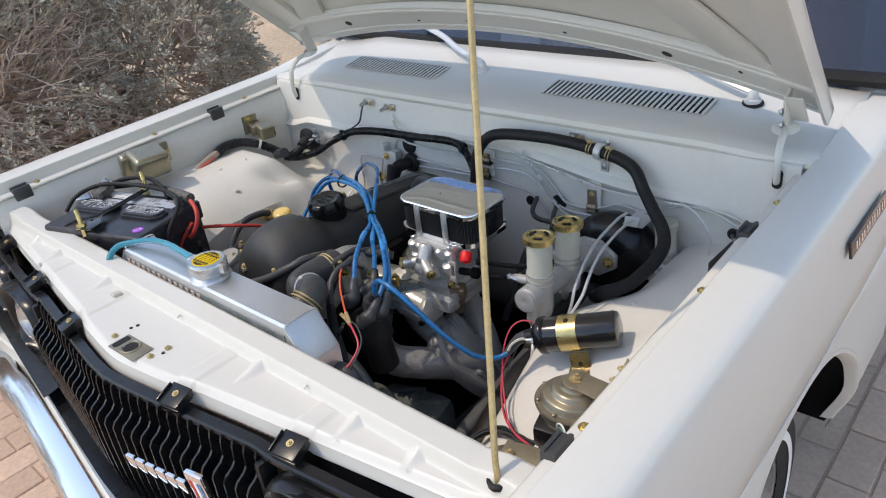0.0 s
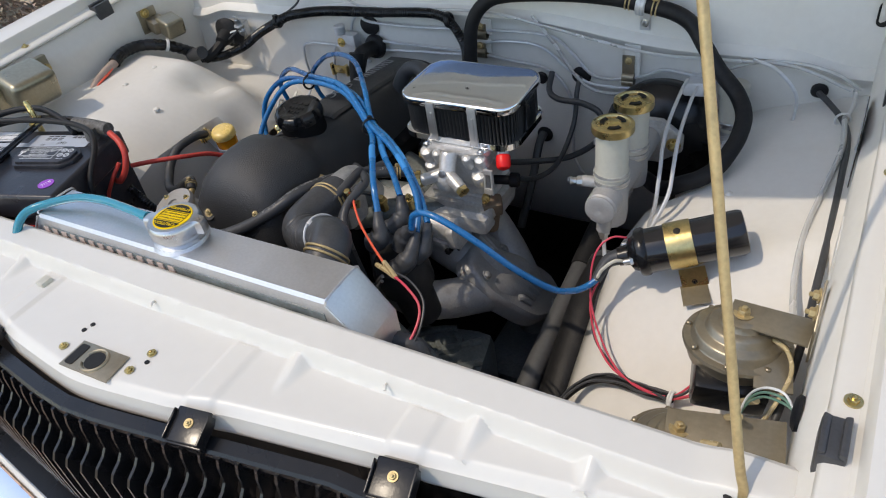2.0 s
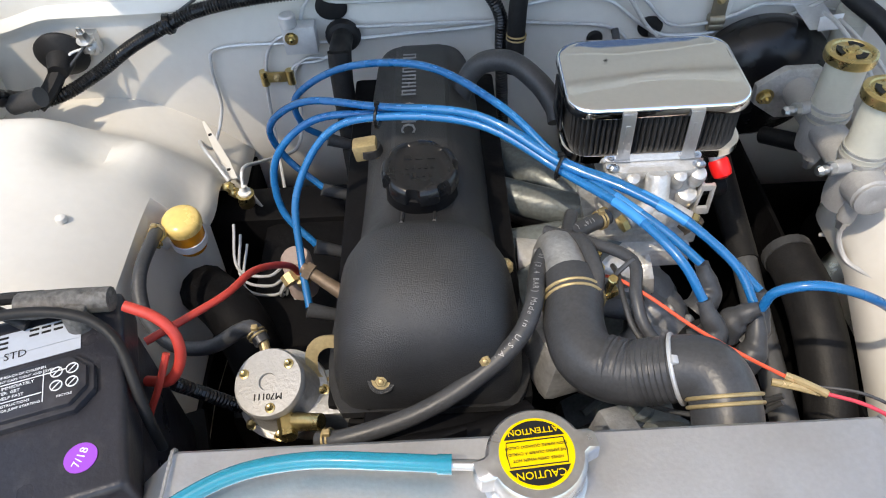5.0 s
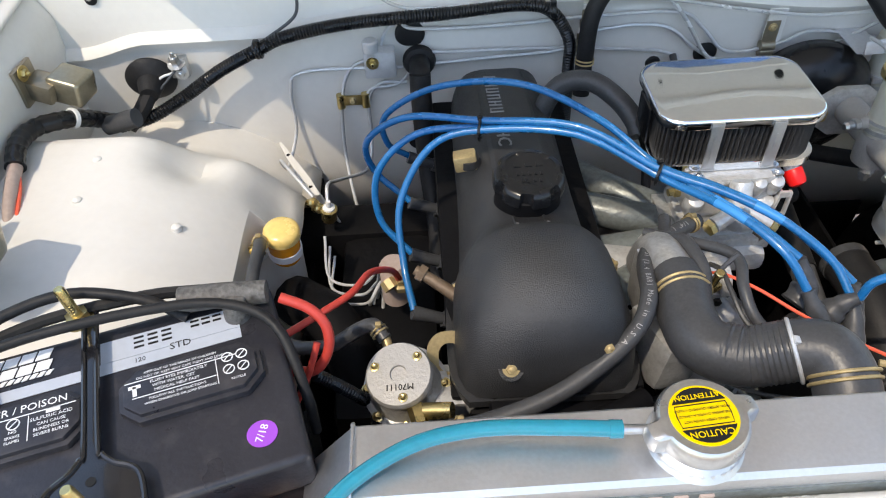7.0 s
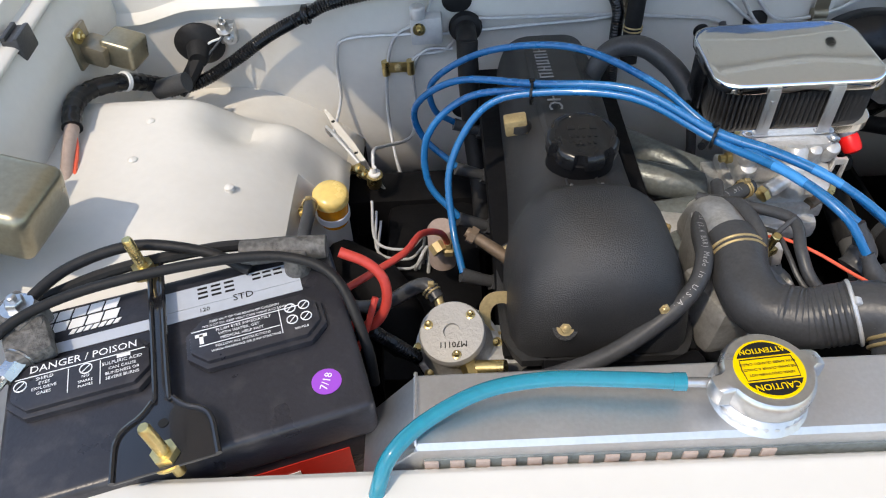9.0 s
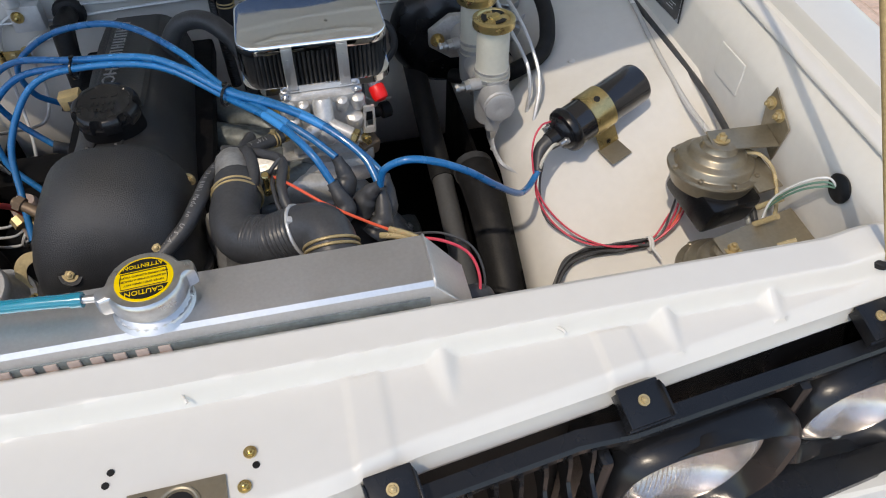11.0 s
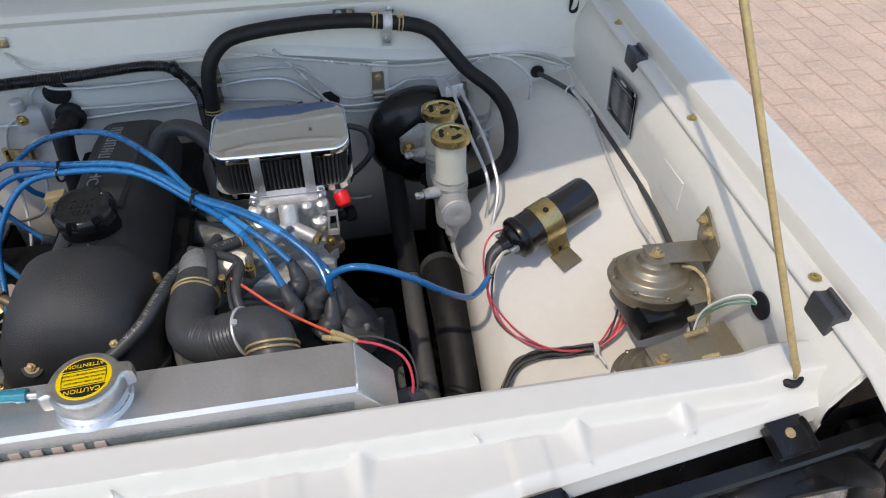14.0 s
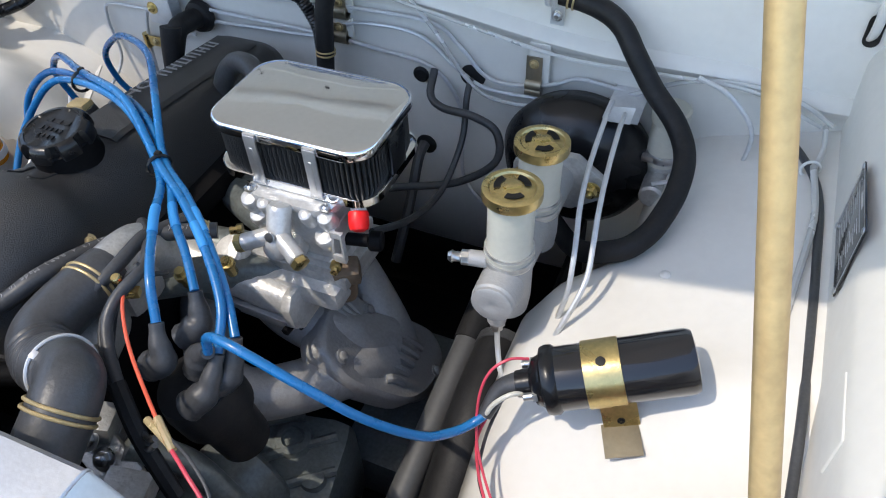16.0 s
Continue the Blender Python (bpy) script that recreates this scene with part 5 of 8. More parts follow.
# carburettor
carb = thing("carburettor", (0.12, 0.48, 0.70), "clean die-cast two-barrel carburettor with brass fittings", "carburettor")
bm = B()
box(bm, (0.122, 0.486, 0.770), (0.092, 0.084, 0.052), 0.012, None, 3)
box(bm, (0.122, 0.486, 0.742), (0.080, 0.076, 0.030), 0.008)
prism(bm, rrect(0.104, 0.092, 0.022), 0.010, pose(0.122, 0.485, 0.7955), 0.003)
body = part("body", bm, CARBALU, carb)
for x, y, z, r in ((0.078, 0.444, 0.792, 0.0105), (0.098, 0.440, 0.794, 0.008), (0.146, 0.441, 0.793, 0.008), (0.166, 0.445, 0.792, 0.0095), (0.081, 0.447, 0.768, 0.011), (0.160, 0.446, 0.764, 0.012), (0.122, 0.440, 0.748, 0.012)):
    bm = B()
    lathe(bm, [(r * 0.8, -0.016), (r, -0.012), (r, 0.004), (r * 0.82, 0.008), (r * 0.3, 0.010)], (x, y, z), (0, -0.45, 0.9), 16)
    part("lug", bm, CARBALU, body)
bm = B()
box(bm, (0.122, 0.484, 0.722), (0.094, 0.082, 0.014), 0.004)
part("throttle_body", bm, CARBALU, carb)
# accelerator pump housing: an upright boss with two slanted arms
bm = B()
lathe(bm, [(0.010, 0.0), (0.0125, 0.004), (0.0125, 0.030), (0.0145, 0.036), (0.0145, 0.050), (0.011, 0.056), (0.004, 0.057)], (0.121, 0.434, 0.808), (0, -0.40, -0.92), 22)
part("pump_boss", bm, CARBALU, carb)
for x1, z1 in ((0.088, 0.771), (0.152, 0.769)):
    bm = B()
    cyl(bm, (0.121, 0.420, 0.781), (x1, 0.404, z1), 0.0092, 0.0092, 16, 0.001)
    arm = part("pump_arm", bm, CARBALU, carb)
    bm = B()
    d = (Vector((x1, 0.404, z1)) - Vector((0.121, 0.420, 0.781))).normalized()
    lathe(bm, [(0.0080, 0.0), (0.0095, 0.001), (0.0095, 0.007), (0.0070, 0.008)], (x1, 0.404, z1), d, 6)
    part("arm_nut", bm, GOLD, arm, "brass nut")
bm = B()
lathe(bm, [(0.0052, 0.0), (0.0052, 0.002), (0.0035, 0.0022)], (0.121, 0.4083, 0.786), (0, -0.92, 0.40), 14)
part("boss_screw", bm, STEEL, carb)
for p, ax in (((0.072, 0.425, 0.765), (-0.9, -0.5, 0)), ((0.066, 0.46, 0.775), (-1, -0.1, 0)), ((0.17, 0.44, 0.735), (0.3, -1, 0))):
    bm = B()
    lathe(bm, [(0.0065, 0), (0.0065, 0.006), (0.0045, 0.007), (0.0045, 0.013)], p, ax, 8)
    part("fitting", bm, GOLD, carb, "brass fitting")
for p in ((0.078, 0.447, 0.8055), (0.166, 0.447, 0.8055), (0.078, 0.523, 0.8055), (0.166, 0.523, 0.8055)):
    bm = B()
    screw(bm, p, (0, 0, 1), 0.0045)
    part("screw", bm, STEEL, carb)
bm = B()
box(bm, (0.172, 0.452, 0.764), (0.003, 0.030, 0.042), 0.001, (0, 6, 0))
box(bm, (0.178, 0.438, 0.781), (0.014, 0.004, 0.008), 0.001)
box(bm, (0.178, 0.438, 0.748), (0.014, 0.004, 0.010), 0.001)
box(bm, (0.184, 0.438, 0.765), (0.003, 0.006, 0.040), 0.001)
part("throttle_lever", bm, CARBALU, carb)
bm = B()
cyl(bm, (0.172, 0.462, 0.752), (0.196, 0.468, 0.752), 0.007, 0.007, 14, 0.001)
cyl(bm, (0.196, 0.468, 0.752), (0.210, 0.472, 0.752), 0.011, 0.011, 16, 0.002)
part("throttle_shaft", bm, DARK, carb)
bm = B()
box(bm, (0.12, 0.48, 0.708), (0.12, 0.09, 0.018), 0.003)
part("adapter", bm, CASTALU, carb)
bm = B()
cyl(bm, (0.186, 0.474, 0.810), (0.1925, 0.462, 0.793), 0.0085, 0.0085, 14, 0.001)
part("vent_stub", bm, CLEARTUBE, carb, "pale translucent vent stub")
bm = B()
lathe(bm, [(0.0095, 0), (0.0105, 0.002), (0.0105, 0.014), (0.0092, 0.0185), (0.004, 0.021)], (0.1915, 0.4635, 0.796), (0.30, -0.66, -0.70), 18)
part("red_cap", bm, REDCAP, carb, "bright red rubber cap")


# ---- radiator ----
rad = thing("radiator", (CX, 0.10, 0.40), "polished aluminium radiator with welded end tanks behind the front panel", "radiator")
RL, RR, RZ = -0.283, 0.187, 0.868
bm = B()
loops = []
for x, zt in ((-0.325, 0.814), (RL, RZ - 0.003), (RR, RZ), (0.224, 0.818)):
    z0 = 0.775
    loops.append([(x, 0.064, z0), (x, 0.064, zt - 0.004), (x, 0.0675, zt), (x, 0.1215, zt), (x, 0.125, zt - 0.004), (x, 0.125, z0)])
rings(bm, loops)
tank = part("top_tank", bm, ALU, rad)
bm = B()
box(bm, ((RL + RR) / 2, 0.099, 0.59), (0.50, 0.05, 0.37), 0.002)
part("core", bm, DARK, rad, "dark finned core")
bm = B()
for i in range(28):
    x = -0.29 + 0.0178 * i
    box(bm, (x, 0.070, 0.60), (0.004, 0.006, 0.33), 0.0008)
part("fin", bm, ALU, rad, kind="stuff")
bm = B()
box(bm, ((RL + RR) / 2, 0.0636, 0.8235), (0.46, 0.0020, 0.053), 0.0006)
part("core_header", bm, GREASE, rad, "dark grey core header under the tank")
bm = B()
for i in range(14):
    box(bm, (RL + 0.010 + 0.0178 * i, 0.0622, 0.8400), (0.0100, 0.0026, 0.018), 0.0008)
part("louvre", bm, BEIGE, rad, "pale brown louvres between dark tubes", kind="stuff")
for pts in ([(RL, 0.066, RZ - 0.003), (RL, 0.073, RZ + 0.0005), (RL, 0.118, RZ + 0.0005), (RL, 0.125, RZ - 0.006)], [(RR, 0.064, RZ - 0.006), (RR, 0.071, RZ + 0.0005), (RR, 0.118, RZ + 0.0005), (RR, 0.125, RZ - 0.006)],
            [(0.224, 0.064, 0.78), (0.224, 0.064, 0.815), (RR, 0.0635, RZ - 0.005)], [(-0.325, 0.064, 0.78), (-0.325, 0.064, 0.812), (RL, 0.0635, RZ - 0.005)]):
    bm = B()
    tube(bm, pts, 0.0014, 6, ripple=0.0003, pitch=0.004)
    part("weld_bead", bm, WELD, tank)
bm = B()
tube(bm, [(0.222, 0.115, 0.775), (0.245, 0.118, 0.770), (0.252, 0.118, 0.74)], 0.012, 12)
part("side_outlet", bm, SHINYRUB, rad, "black side outlet")
bm = B()
lathe(bm, [(0.034, -0.002), (0.030, 0.003), (0.0265, 0.006), (0.0265, 0.016)], (-0.045, 0.094, RZ), (0, 0, 1), 40)
tube(bm, [(-0.045 + 0.030 * math.cos(a), 0.094 + 0.029 * math.sin(a), RZ + 0.001) for a in span(0, 6.2, 40)], 0.0022, 8, 2, ripple=0.0004, pitch=0.007)
part("filler_neck", bm, ALU, rad, "welded filler neck")
bm = B()
cyl(bm, (-0.07, 0.094, 0.883), (-0.100, 0.096, 0.883), 0.0035, 0.0035, 10)
part("overflow_nipple", bm, STEEL, rad)
# pressure cap
cz = RZ + 0.012
bm = B()
loops = []
for h, k in ((0.0, 1.0), (0.002, 1.03), (0.012, 1.03), (0.0155, 1.0), (0.0175, 0.94)):
    lp = []
    for i in range(72):
        a = 2 * math.pi * i / 72
        ear = 0.0085 * (smooth01((math.cos(2 * (a - 0.25)) - 0.86) / 0.1)) * (1 if h < 0.016 else 0.5)
        lp.append((-0.045 + (0.0305 * k + ear) * math.cos(a), 0.094 + (0.0305 * k + ear) * math.sin(a), cz + h))
    loops.append(lp)
rings(bm, loops)
pcap = part("pressure_cap", bm, STEEL, rad, "plated pressure cap with a yellow caution label")
cm = plane_m((-0.045, 0.094, cz + 0.0176), (-1, -0.08, 0), (0.08, -1, 0)) @ Matrix.Diagonal((0.86, 0.86, 1, 1))
bm = B()
lathe(bm, [(0.0232, 0.0), (0.023, 0.0008)], (-0.045, 0.094, cz + 0.0174), (0, 0, 1), 40)
lab = part("label", bm, YELLOW, pcap, "yellow caution label")
bm = B()
for s in (1, -1):
    poly = [(0.0245 * math.cos(a), s * 0.0245 * math.sin(a)) for a in span(radians(28), radians(152), 14)]
    prism(bm, poly if s > 0 else poly[::-1], 0.0006, cm @ pose(0, 0, 0.0006))
tube(bm, [cm @ Vector((x, y, 0.0009)) for x, y in ((-0.0205, -0.0095), (0.0205, -0.0095), (0.0215, 0), (0.0205, 0.0095), (-0.0205, 0.0095), (-0.0215, 0), (-0.0205, -0.0095))], 0.0004, 4, 1, smooth=False)
part("label_ink", bm, INKSHADE, lab)
part("caution", words("CAUTION", 0.0078, cm @ pose(0, 0.0165, 0.0014), 0.0002), YELLOW, lab)
part("attention", words("ATTENTION", 0.0066, cm @ pose(0, -0.0165, 0.0014), 0.0002), YELLOW, lab)
for k, line in enumerate(("NEVER OPEN WHEN HOT", "NE JAMAIS OUVRIR A CHAUD", "NON APRIRE QUANDO CALDO")):
    part("small_print", words(line, 0.0031, cm @ pose(0, 0.005 - 0.005 * k, 0.0011), 0.0001), INKSHADE, lab)
# overflow tube
bm = B()
tube(bm, [(-0.098, 0.096, 0.883), (-0.14, 0.100, 0.883), (-0.19, 0.104, 0.881), (-0.235, 0.098, 0.879), (-0.275, 0.080, 0.873), (-0.30, 0.058, 0.866), (-0.312, 0.04, 0.84), (-0.33, 0.03, 0.78)], 0.0058, 12)
ov = thing("overflow_tube", (-0.2, 0.10, 0.870), "translucent teal overflow tube lying on the radiator", "tube")
part("tube", bm, TEAL, ov)
bm = B()
tube(bm, [(-0.097, 0.096, 0.883), (-0.106, 0.0966, 0.883)], 0.0066, 12)
part("end_cuff", bm, TEAL, ov)
# top hose
th = thing("radiator_hose", (0.06, 0.20, 0.80), "thick black moulded radiator hose held by wire clamps", "hose")
HP = [(0.014, 0.305, 0.800), (0.014, 0.285, 0.803), (0.010, 0.252, 0.802), (0.016, 0.222, 0.803), (0.04, 0.203, 0.808), (0.072, 0.196, 0.822), (0.096, 0.186, 0.832), (0.105, 0.168, 0.828), (0.106, 0.145, 0.815), (0.106, 0.13, 0.805)]
bm = B()
tube(bm, HP, 0.0258, 24, 8)
part("hose", bm, SHINYRUB, th)
bm = B()
tube(bm, [(0.028, 0.2115, 0.8055), (0.046, 0.2015, 0.8098), (0.06, 0.198, 0.816), (0.076, 0.195, 0.8235)], 0.0262, 24, 6, ripple=0.0006, pitch=0.0045)
part("ribbing", bm, SHINYRUB, th)


def band(bm, c, axis, r, wire, turns=(0.0,)):
    F = frame_of(axis)
    for h in turns:
        tube(bm, [Vector(c) + F @ Vector((r * math.cos(a), r * math.sin(a), h)) for a in span(0, 2 * math.pi, 24)], wire, 8, 2)


for c, ax in (((0.0135, 0.280, 0.8015), (0, 1, 0)), ((0.1055, 0.166, 0.8275), (0.02, -0.85, -0.45))):
    bm = B()
    band(bm, c, ax, 0.0268, 0.0016, (0, 0.006))
    part("wire_clamp", bm, RODGOLD, th, "gold wire clamp")
bm = B()
band(bm, (0.078, 0.194, 0.8245), (0.9, -0.15, 0.4), 0.0268, 0.0018)
box(bm, (0.069, 0.187, 0.8475), (0.006, 0.007, 0.007), 0.0015, (10, 20, 0))
part("cable_tie", bm, PIPE, th, "grey cable tie")

# ---- ignition coil ----
coil = thing("ignition_coil", (0.485, 0.37, 0.72), "gloss-black canister ignition coil strapped to the wheel house", "ignition coil")
c0, c1 = Vector((0.415, 0.365, 0.757)), Vector((0.530, 0.409, 0.788))
ca = (c1 - c0).normalized()
L_ = (c1 - c0).length
bm = B()
lathe(bm, [(0.0255, 0.010), (0.0275, 0.012), (0.0275, L_ - 0.006), (0.0255, L_ - 0.001), (0.022, L_)], c0, ca, 40)
can = part("can", bm, BLACKPAINT, coil)
bm = B()
lathe(bm, [(0.0235, 0.0), (0.0285, 0.002), (0.030, 0.006), (0.030, 0.011), (0.0278, 0.014)], c0, ca, 40)
lathe(bm, [(0.0235, 0.001), (0.020, -0.006), (0.013, -0.010), (0.0115, -0.022), (0.009, -0.023)], c0, ca, 24)
part("tower_cap", bm, PLASTIC, coil)
bm = B()
tube(bm, [c0 - ca * 0.008, c0 - ca * 0.022, c0 - ca * 0.036 + Vector((0, -0.002, -0.004)), (0.375, 0.332, 0.728)], (0.0125, 0.0066), 14)
part("lead_boot", bm, SHINYRUB, coil)
F = frame_of(ca)
for s in (1, -1):
    bm = B()
    p = c0 + F @ Vector((0.0165 * s, 0.004, -0.002))
    cyl(bm, p, p - ca * 0.014, 0.0035, 0.0035, 10)
    lathe(bm, [(0.0058, 0), (0.0058, 0.004)], p - ca * 0.006, ca, 6)
    part("terminal", bm, STEEL, coil)
bm = B()
mid = c0 + ca * 0.052
lathe(bm, [(0.0277, -0.0155), (0.0289, -0.0152), (0.0289, 0.0152), (0.0277, 0.0155)], mid, ca, 40, cap=False)
m = plane_m((0.4835, 0.372, 0.7325), (ca.x, ca.y, ca.z), (0.25, -0.25, -0.95))
prism(bm, [(-0.0155, -0.012), (0.0155, -0.012), (0.0155, 0.014), (-0.0155, 0.014)], 0.0016, m)
strap = part("strap", bm, GOLD, coil, "yellow zinc mounting strap")
bm = B()
m2 = plane_m((0.4875, 0.364, 0.7205), (ca.x, ca.y, 0.2), (0.72, -0.68, -0.02))
prism(bm, [(-0.016, -0.008), (0.016, -0.008), (0.016, 0.022), (-0.016, 0.022)], 0.0016, m2)
part("foot", bm, BRONZEPAINT, strap, "dull zinc foot plate")
bm = B()
screw(bm, m2 @ Vector((0.001, 0.009, 0.0016)), m2.to_3x3() @ Vector((0, 0, 1)), 0.005)
part("screw", bm, STEEL, strap)
bm = B()
for nrm in (Vector((-0.15, -0.35, 0.92)),):
    nn = (nrm - ca * nrm.dot(ca)).normalized()
    lathe(bm, [(0.0042, 0.0286), (0.0042, 0.0294), (0.003, 0.0296)], mid, nn, 14)
part("slot_hole", bm, INKSHADE, strap, "dark hole")
bm = B()
lathe(bm, [(0.0035, 0.0), (0.0035, 0.0022)], m @ Vector((0, 0.006, 0)), m.to_3x3() @ Vector((0, 0, 1)), 14)
part("slot_hole", bm, INKSHADE, strap, "dark hole")


# ---- horns ----
def horn(name_at, o, ax, label, lower):
    h = thing("horn", name_at, label, "horn", "pair of horns")
    o, ax = Vector(o), Vector(ax).normalized()
    bm = B()
    lathe(bm, [(0.046, -0.010), (0.052, -0.007), (0.0535, -0.003), (0.0525, 0.0), (0.046, 0.001), (0.0445, 0.003), (0.0435, 0.0095), (0.0415, 0.0115), (0.0345, 0.013), (0.033, 0.0145), (0.0315, 0.0195), (0.029, 0.0215), (0.022, 0.0225), (0.0205, 0.0245), (0.0195, 0.0295), (0.017, 0.031), (0.010, 0.0312)], o, ax, 48)
    lathe(bm, [(0.034, -0.03), (0.046, -0.022), (0.05, -0.008)], o, ax, 36)
    b = part("body", bm, BRONZEPAINT, h)
    F = frame_of(ax)
    for i in range(8):
        bm = B()
        a = 2 * math.pi * i / 8 + 0.3
        lathe(bm, [(0.0032, 0.0015), (0.0032, 0.005), (0.002, 0.006)], o + F @ Vector((0.049 * math.cos(a), 0.049 * math.sin(a), -0.0015)), ax, 8)
        part("rivet", bm, BRONZEPAINT, b)
    bm = B()
    hexbolt(bm, o + ax * 0.0322, ax, 0.0062, 0.006, 0.010)
    part("centre_bolt", bm, RODGOLD, h)
    return h, o, ax, F


h1, o, ax, F = horn((0.553, 0.238, 0.70), (0.556, 0.241, 0.783), (0.04, 0.12, 1), "khaki-plated disc horn on a flat steel bracket", False)
bm = B()
m = plane_m(o + ax * 0.0312, (1, -0.06, 0.0), (0.06, 1, 0.12))
prism(bm, [(-0.013, -0.015), (0.062, -0.018), (0.062, 0.016), (-0.013, 0.015)], 0.0022, m, 0.0006)
m2 = plane_m((0.6215, 0.246, 0.826), (0.0, 1, 0.12), (0.0, -0.12, 1))
prism(bm, [(-0.022, -0.036), (0.016, -0.022), (0.026, 0.012), (0.022, 0.036), (-0.024, 0.014)], 0.0022, m2 @ pose(0, 0, -0.0022), 0.0006)
part("bracket", bm, BRONZEPAINT, h1, "flat plated bracket")
for y, z in ((0.240, 0.842), (0.260, 0.846)):
    bm = B()
    hexbolt(bm, (0.618, y, z), (-1, -0.1, 0.1), 0.0052, 0.006, 0.0078)
    part("bolt", bm, RODGOLD, h1)
bm = B()
box(bm, o + ax * -0.030 + Vector((0.0, -0.012, 0)), (0.072, 0.078, 0.044), 0.008, (12, 4, 12))
part("trumpet", bm, PLASTIC, h1, "black trumpet housing")
bm = B()
box(bm, o + Vector((0.038, -0.03, 0.004)), (0.035, 0.05, 0.003), 0.0006, (12, 4, 12))
cyl(bm, o + Vector((0.030, 0.004, 0.012)), o + Vector((0.046, -0.010, 0.012)), 0.006, 0.004, 10)
part("terminal_plate", bm, BRONZEPAINT, h1)
h2, o2, ax2, F2 = horn((0.535, 0.135, 0.64), (0.528, 0.128, 0.727), (0.04, 0.05, 1), "khaki-plated disc horn tucked behind the front panel", True)
bm = B()
m = plane_m(o2 + ax2 * 0.0312, (1, 0.15, 0.06), (-0.1, 1, 0.2))
prism(bm, [(-0.013, -0.02), (0.092, -0.024), (0.092, 0.024), (-0.013, 0.02)], 0.0022, m, 0.0006)
part("bracket", bm, BRONZEPAINT, h2, "flat plated bracket")
bm = B()
box(bm, o2 + ax2 * -0.032, (0.07, 0.07, 0.04), 0.008)
part("trumpet", bm, PLASTIC, h2, "black trumpet housing")

# ---- brakes ----
boost = thing("brake_booster", (0.345, 0.70, 0.62), "black pressed-steel brake booster on the firewall", "brake booster")
bm = B()
lathe(bm, [(0.07, -0.0), (0.09, -0.006), (0.094, -0.018), (0.0965, -0.028), (0.094, -0.034), (0.087, -0.05), (0.068, -0.066), (0.045, -0.074), (0.03, -0.078)], (0.345, 0.766, 0.700), (0, 1, 0.08), 56)
part("shell", bm, PLASTIC, boost)
bm = B()
m = plane_m((0.356, 0.7105, 0.7705), (1, 0.06, -0.06), (0, 0.62, 0.78))
bars(bm, m, [(0.0, 0.0, 0.040, 0.017)], 0.0012)
part("label", bm, REDLABEL, boost, "red warning label")
mc = thing("brake_master_cylinder", (0.347, 0.52, 0.70), "grey cast master cylinder with two milky reservoirs under gold caps", "master cylinder")
bm = B()
cyl(bm, (0.348, 0.64, 0.752), (0.348, 0.44, 0.765), 0.0195, 0.0195, 24, 0.003)
cyl(bm, (0.348, 0.452, 0.764), (0.348, 0.424, 0.766), 0.0225, 0.0215, 28, 0.002)
lathe(bm, [(0.021, 0.72), (0.023, 0.735), (0.0235, 0.775), (0.0215, 0.785)], (0.348, 0.466, 0), (0, 0, 1), 24)
lathe(bm, [(0.021, 0.725), (0.0225, 0.74), (0.0225, 0.77), (0.0205, 0.775)], (0.348, 0.556, 0), (0, 0, 1), 24)
for y in (0.448, 0.55):
    cyl(bm, (0.348, y, 0.75), (0.345, y - 0.004, 0.715), 0.011, 0.0095, 14, 0.001)
    cyl(bm, (0.335, y + 0.012, 0.782), (0.312, y + 0.006, 0.784), 0.0085, 0.008, 12, 0.001)
cbody = part("body", bm, CASTGREY, mc, "grey cast body")
bm = B()
m = plane_m((0.348, 0.642, 0.748), (1, 0, 0), (0, 0.08, 1))
prism(bm, [(-0.052, -0.012), (-0.02, -0.034), (0.02, -0.034), (0.052, -0.012), (0.052, 0.012), (0.02, 0.034), (-0.02, 0.034), (-0.052, 0.012)], 0.012, m, 0.002)
part("flange", bm, CASTALU, cbody)
bm = B()
lathe(bm, [(0.020, 0), (0.020, 0.003), (0.0185, 0.004), (0.003, 0.0042), (0.002, 0.0035)], (0.348, 0.4235, 0.766), (0, -1, 0.06), 30)
part("end_disc", bm, CASTGREY, cbody)
for y in (0.448, 0.55):
    bm = B()
    lathe(bm, [(0.0075, 0), (0.0075, 0.007), (0.005, 0.008), (0.005, 0.014), (0.0065, 0.016), (0.004, 0.02)], (0.313, y + 0.006, 0.784), (-1, -0.25, 0), 8)
    part("bleeder", bm, STEEL, cbody)
    bm = B()
    lathe(bm, [(0.0085, 0), (0.0085, 0.008), (0.006, 0.009), (0.006, 0.016)], (0.3455, y - 0.003, 0.718), (0, 0, -1), 6)
    part("pipe_nut", bm, STEEL, cbody)
for x in (-0.04, 0.04):
    bm = B()
    hexbolt(bm, (0.348 + x, 0.629, 0.748), (0, -1, 0), 0.0075, 0.008, 0.011)
    part("flange_nut", bm, GOLD, cbody)
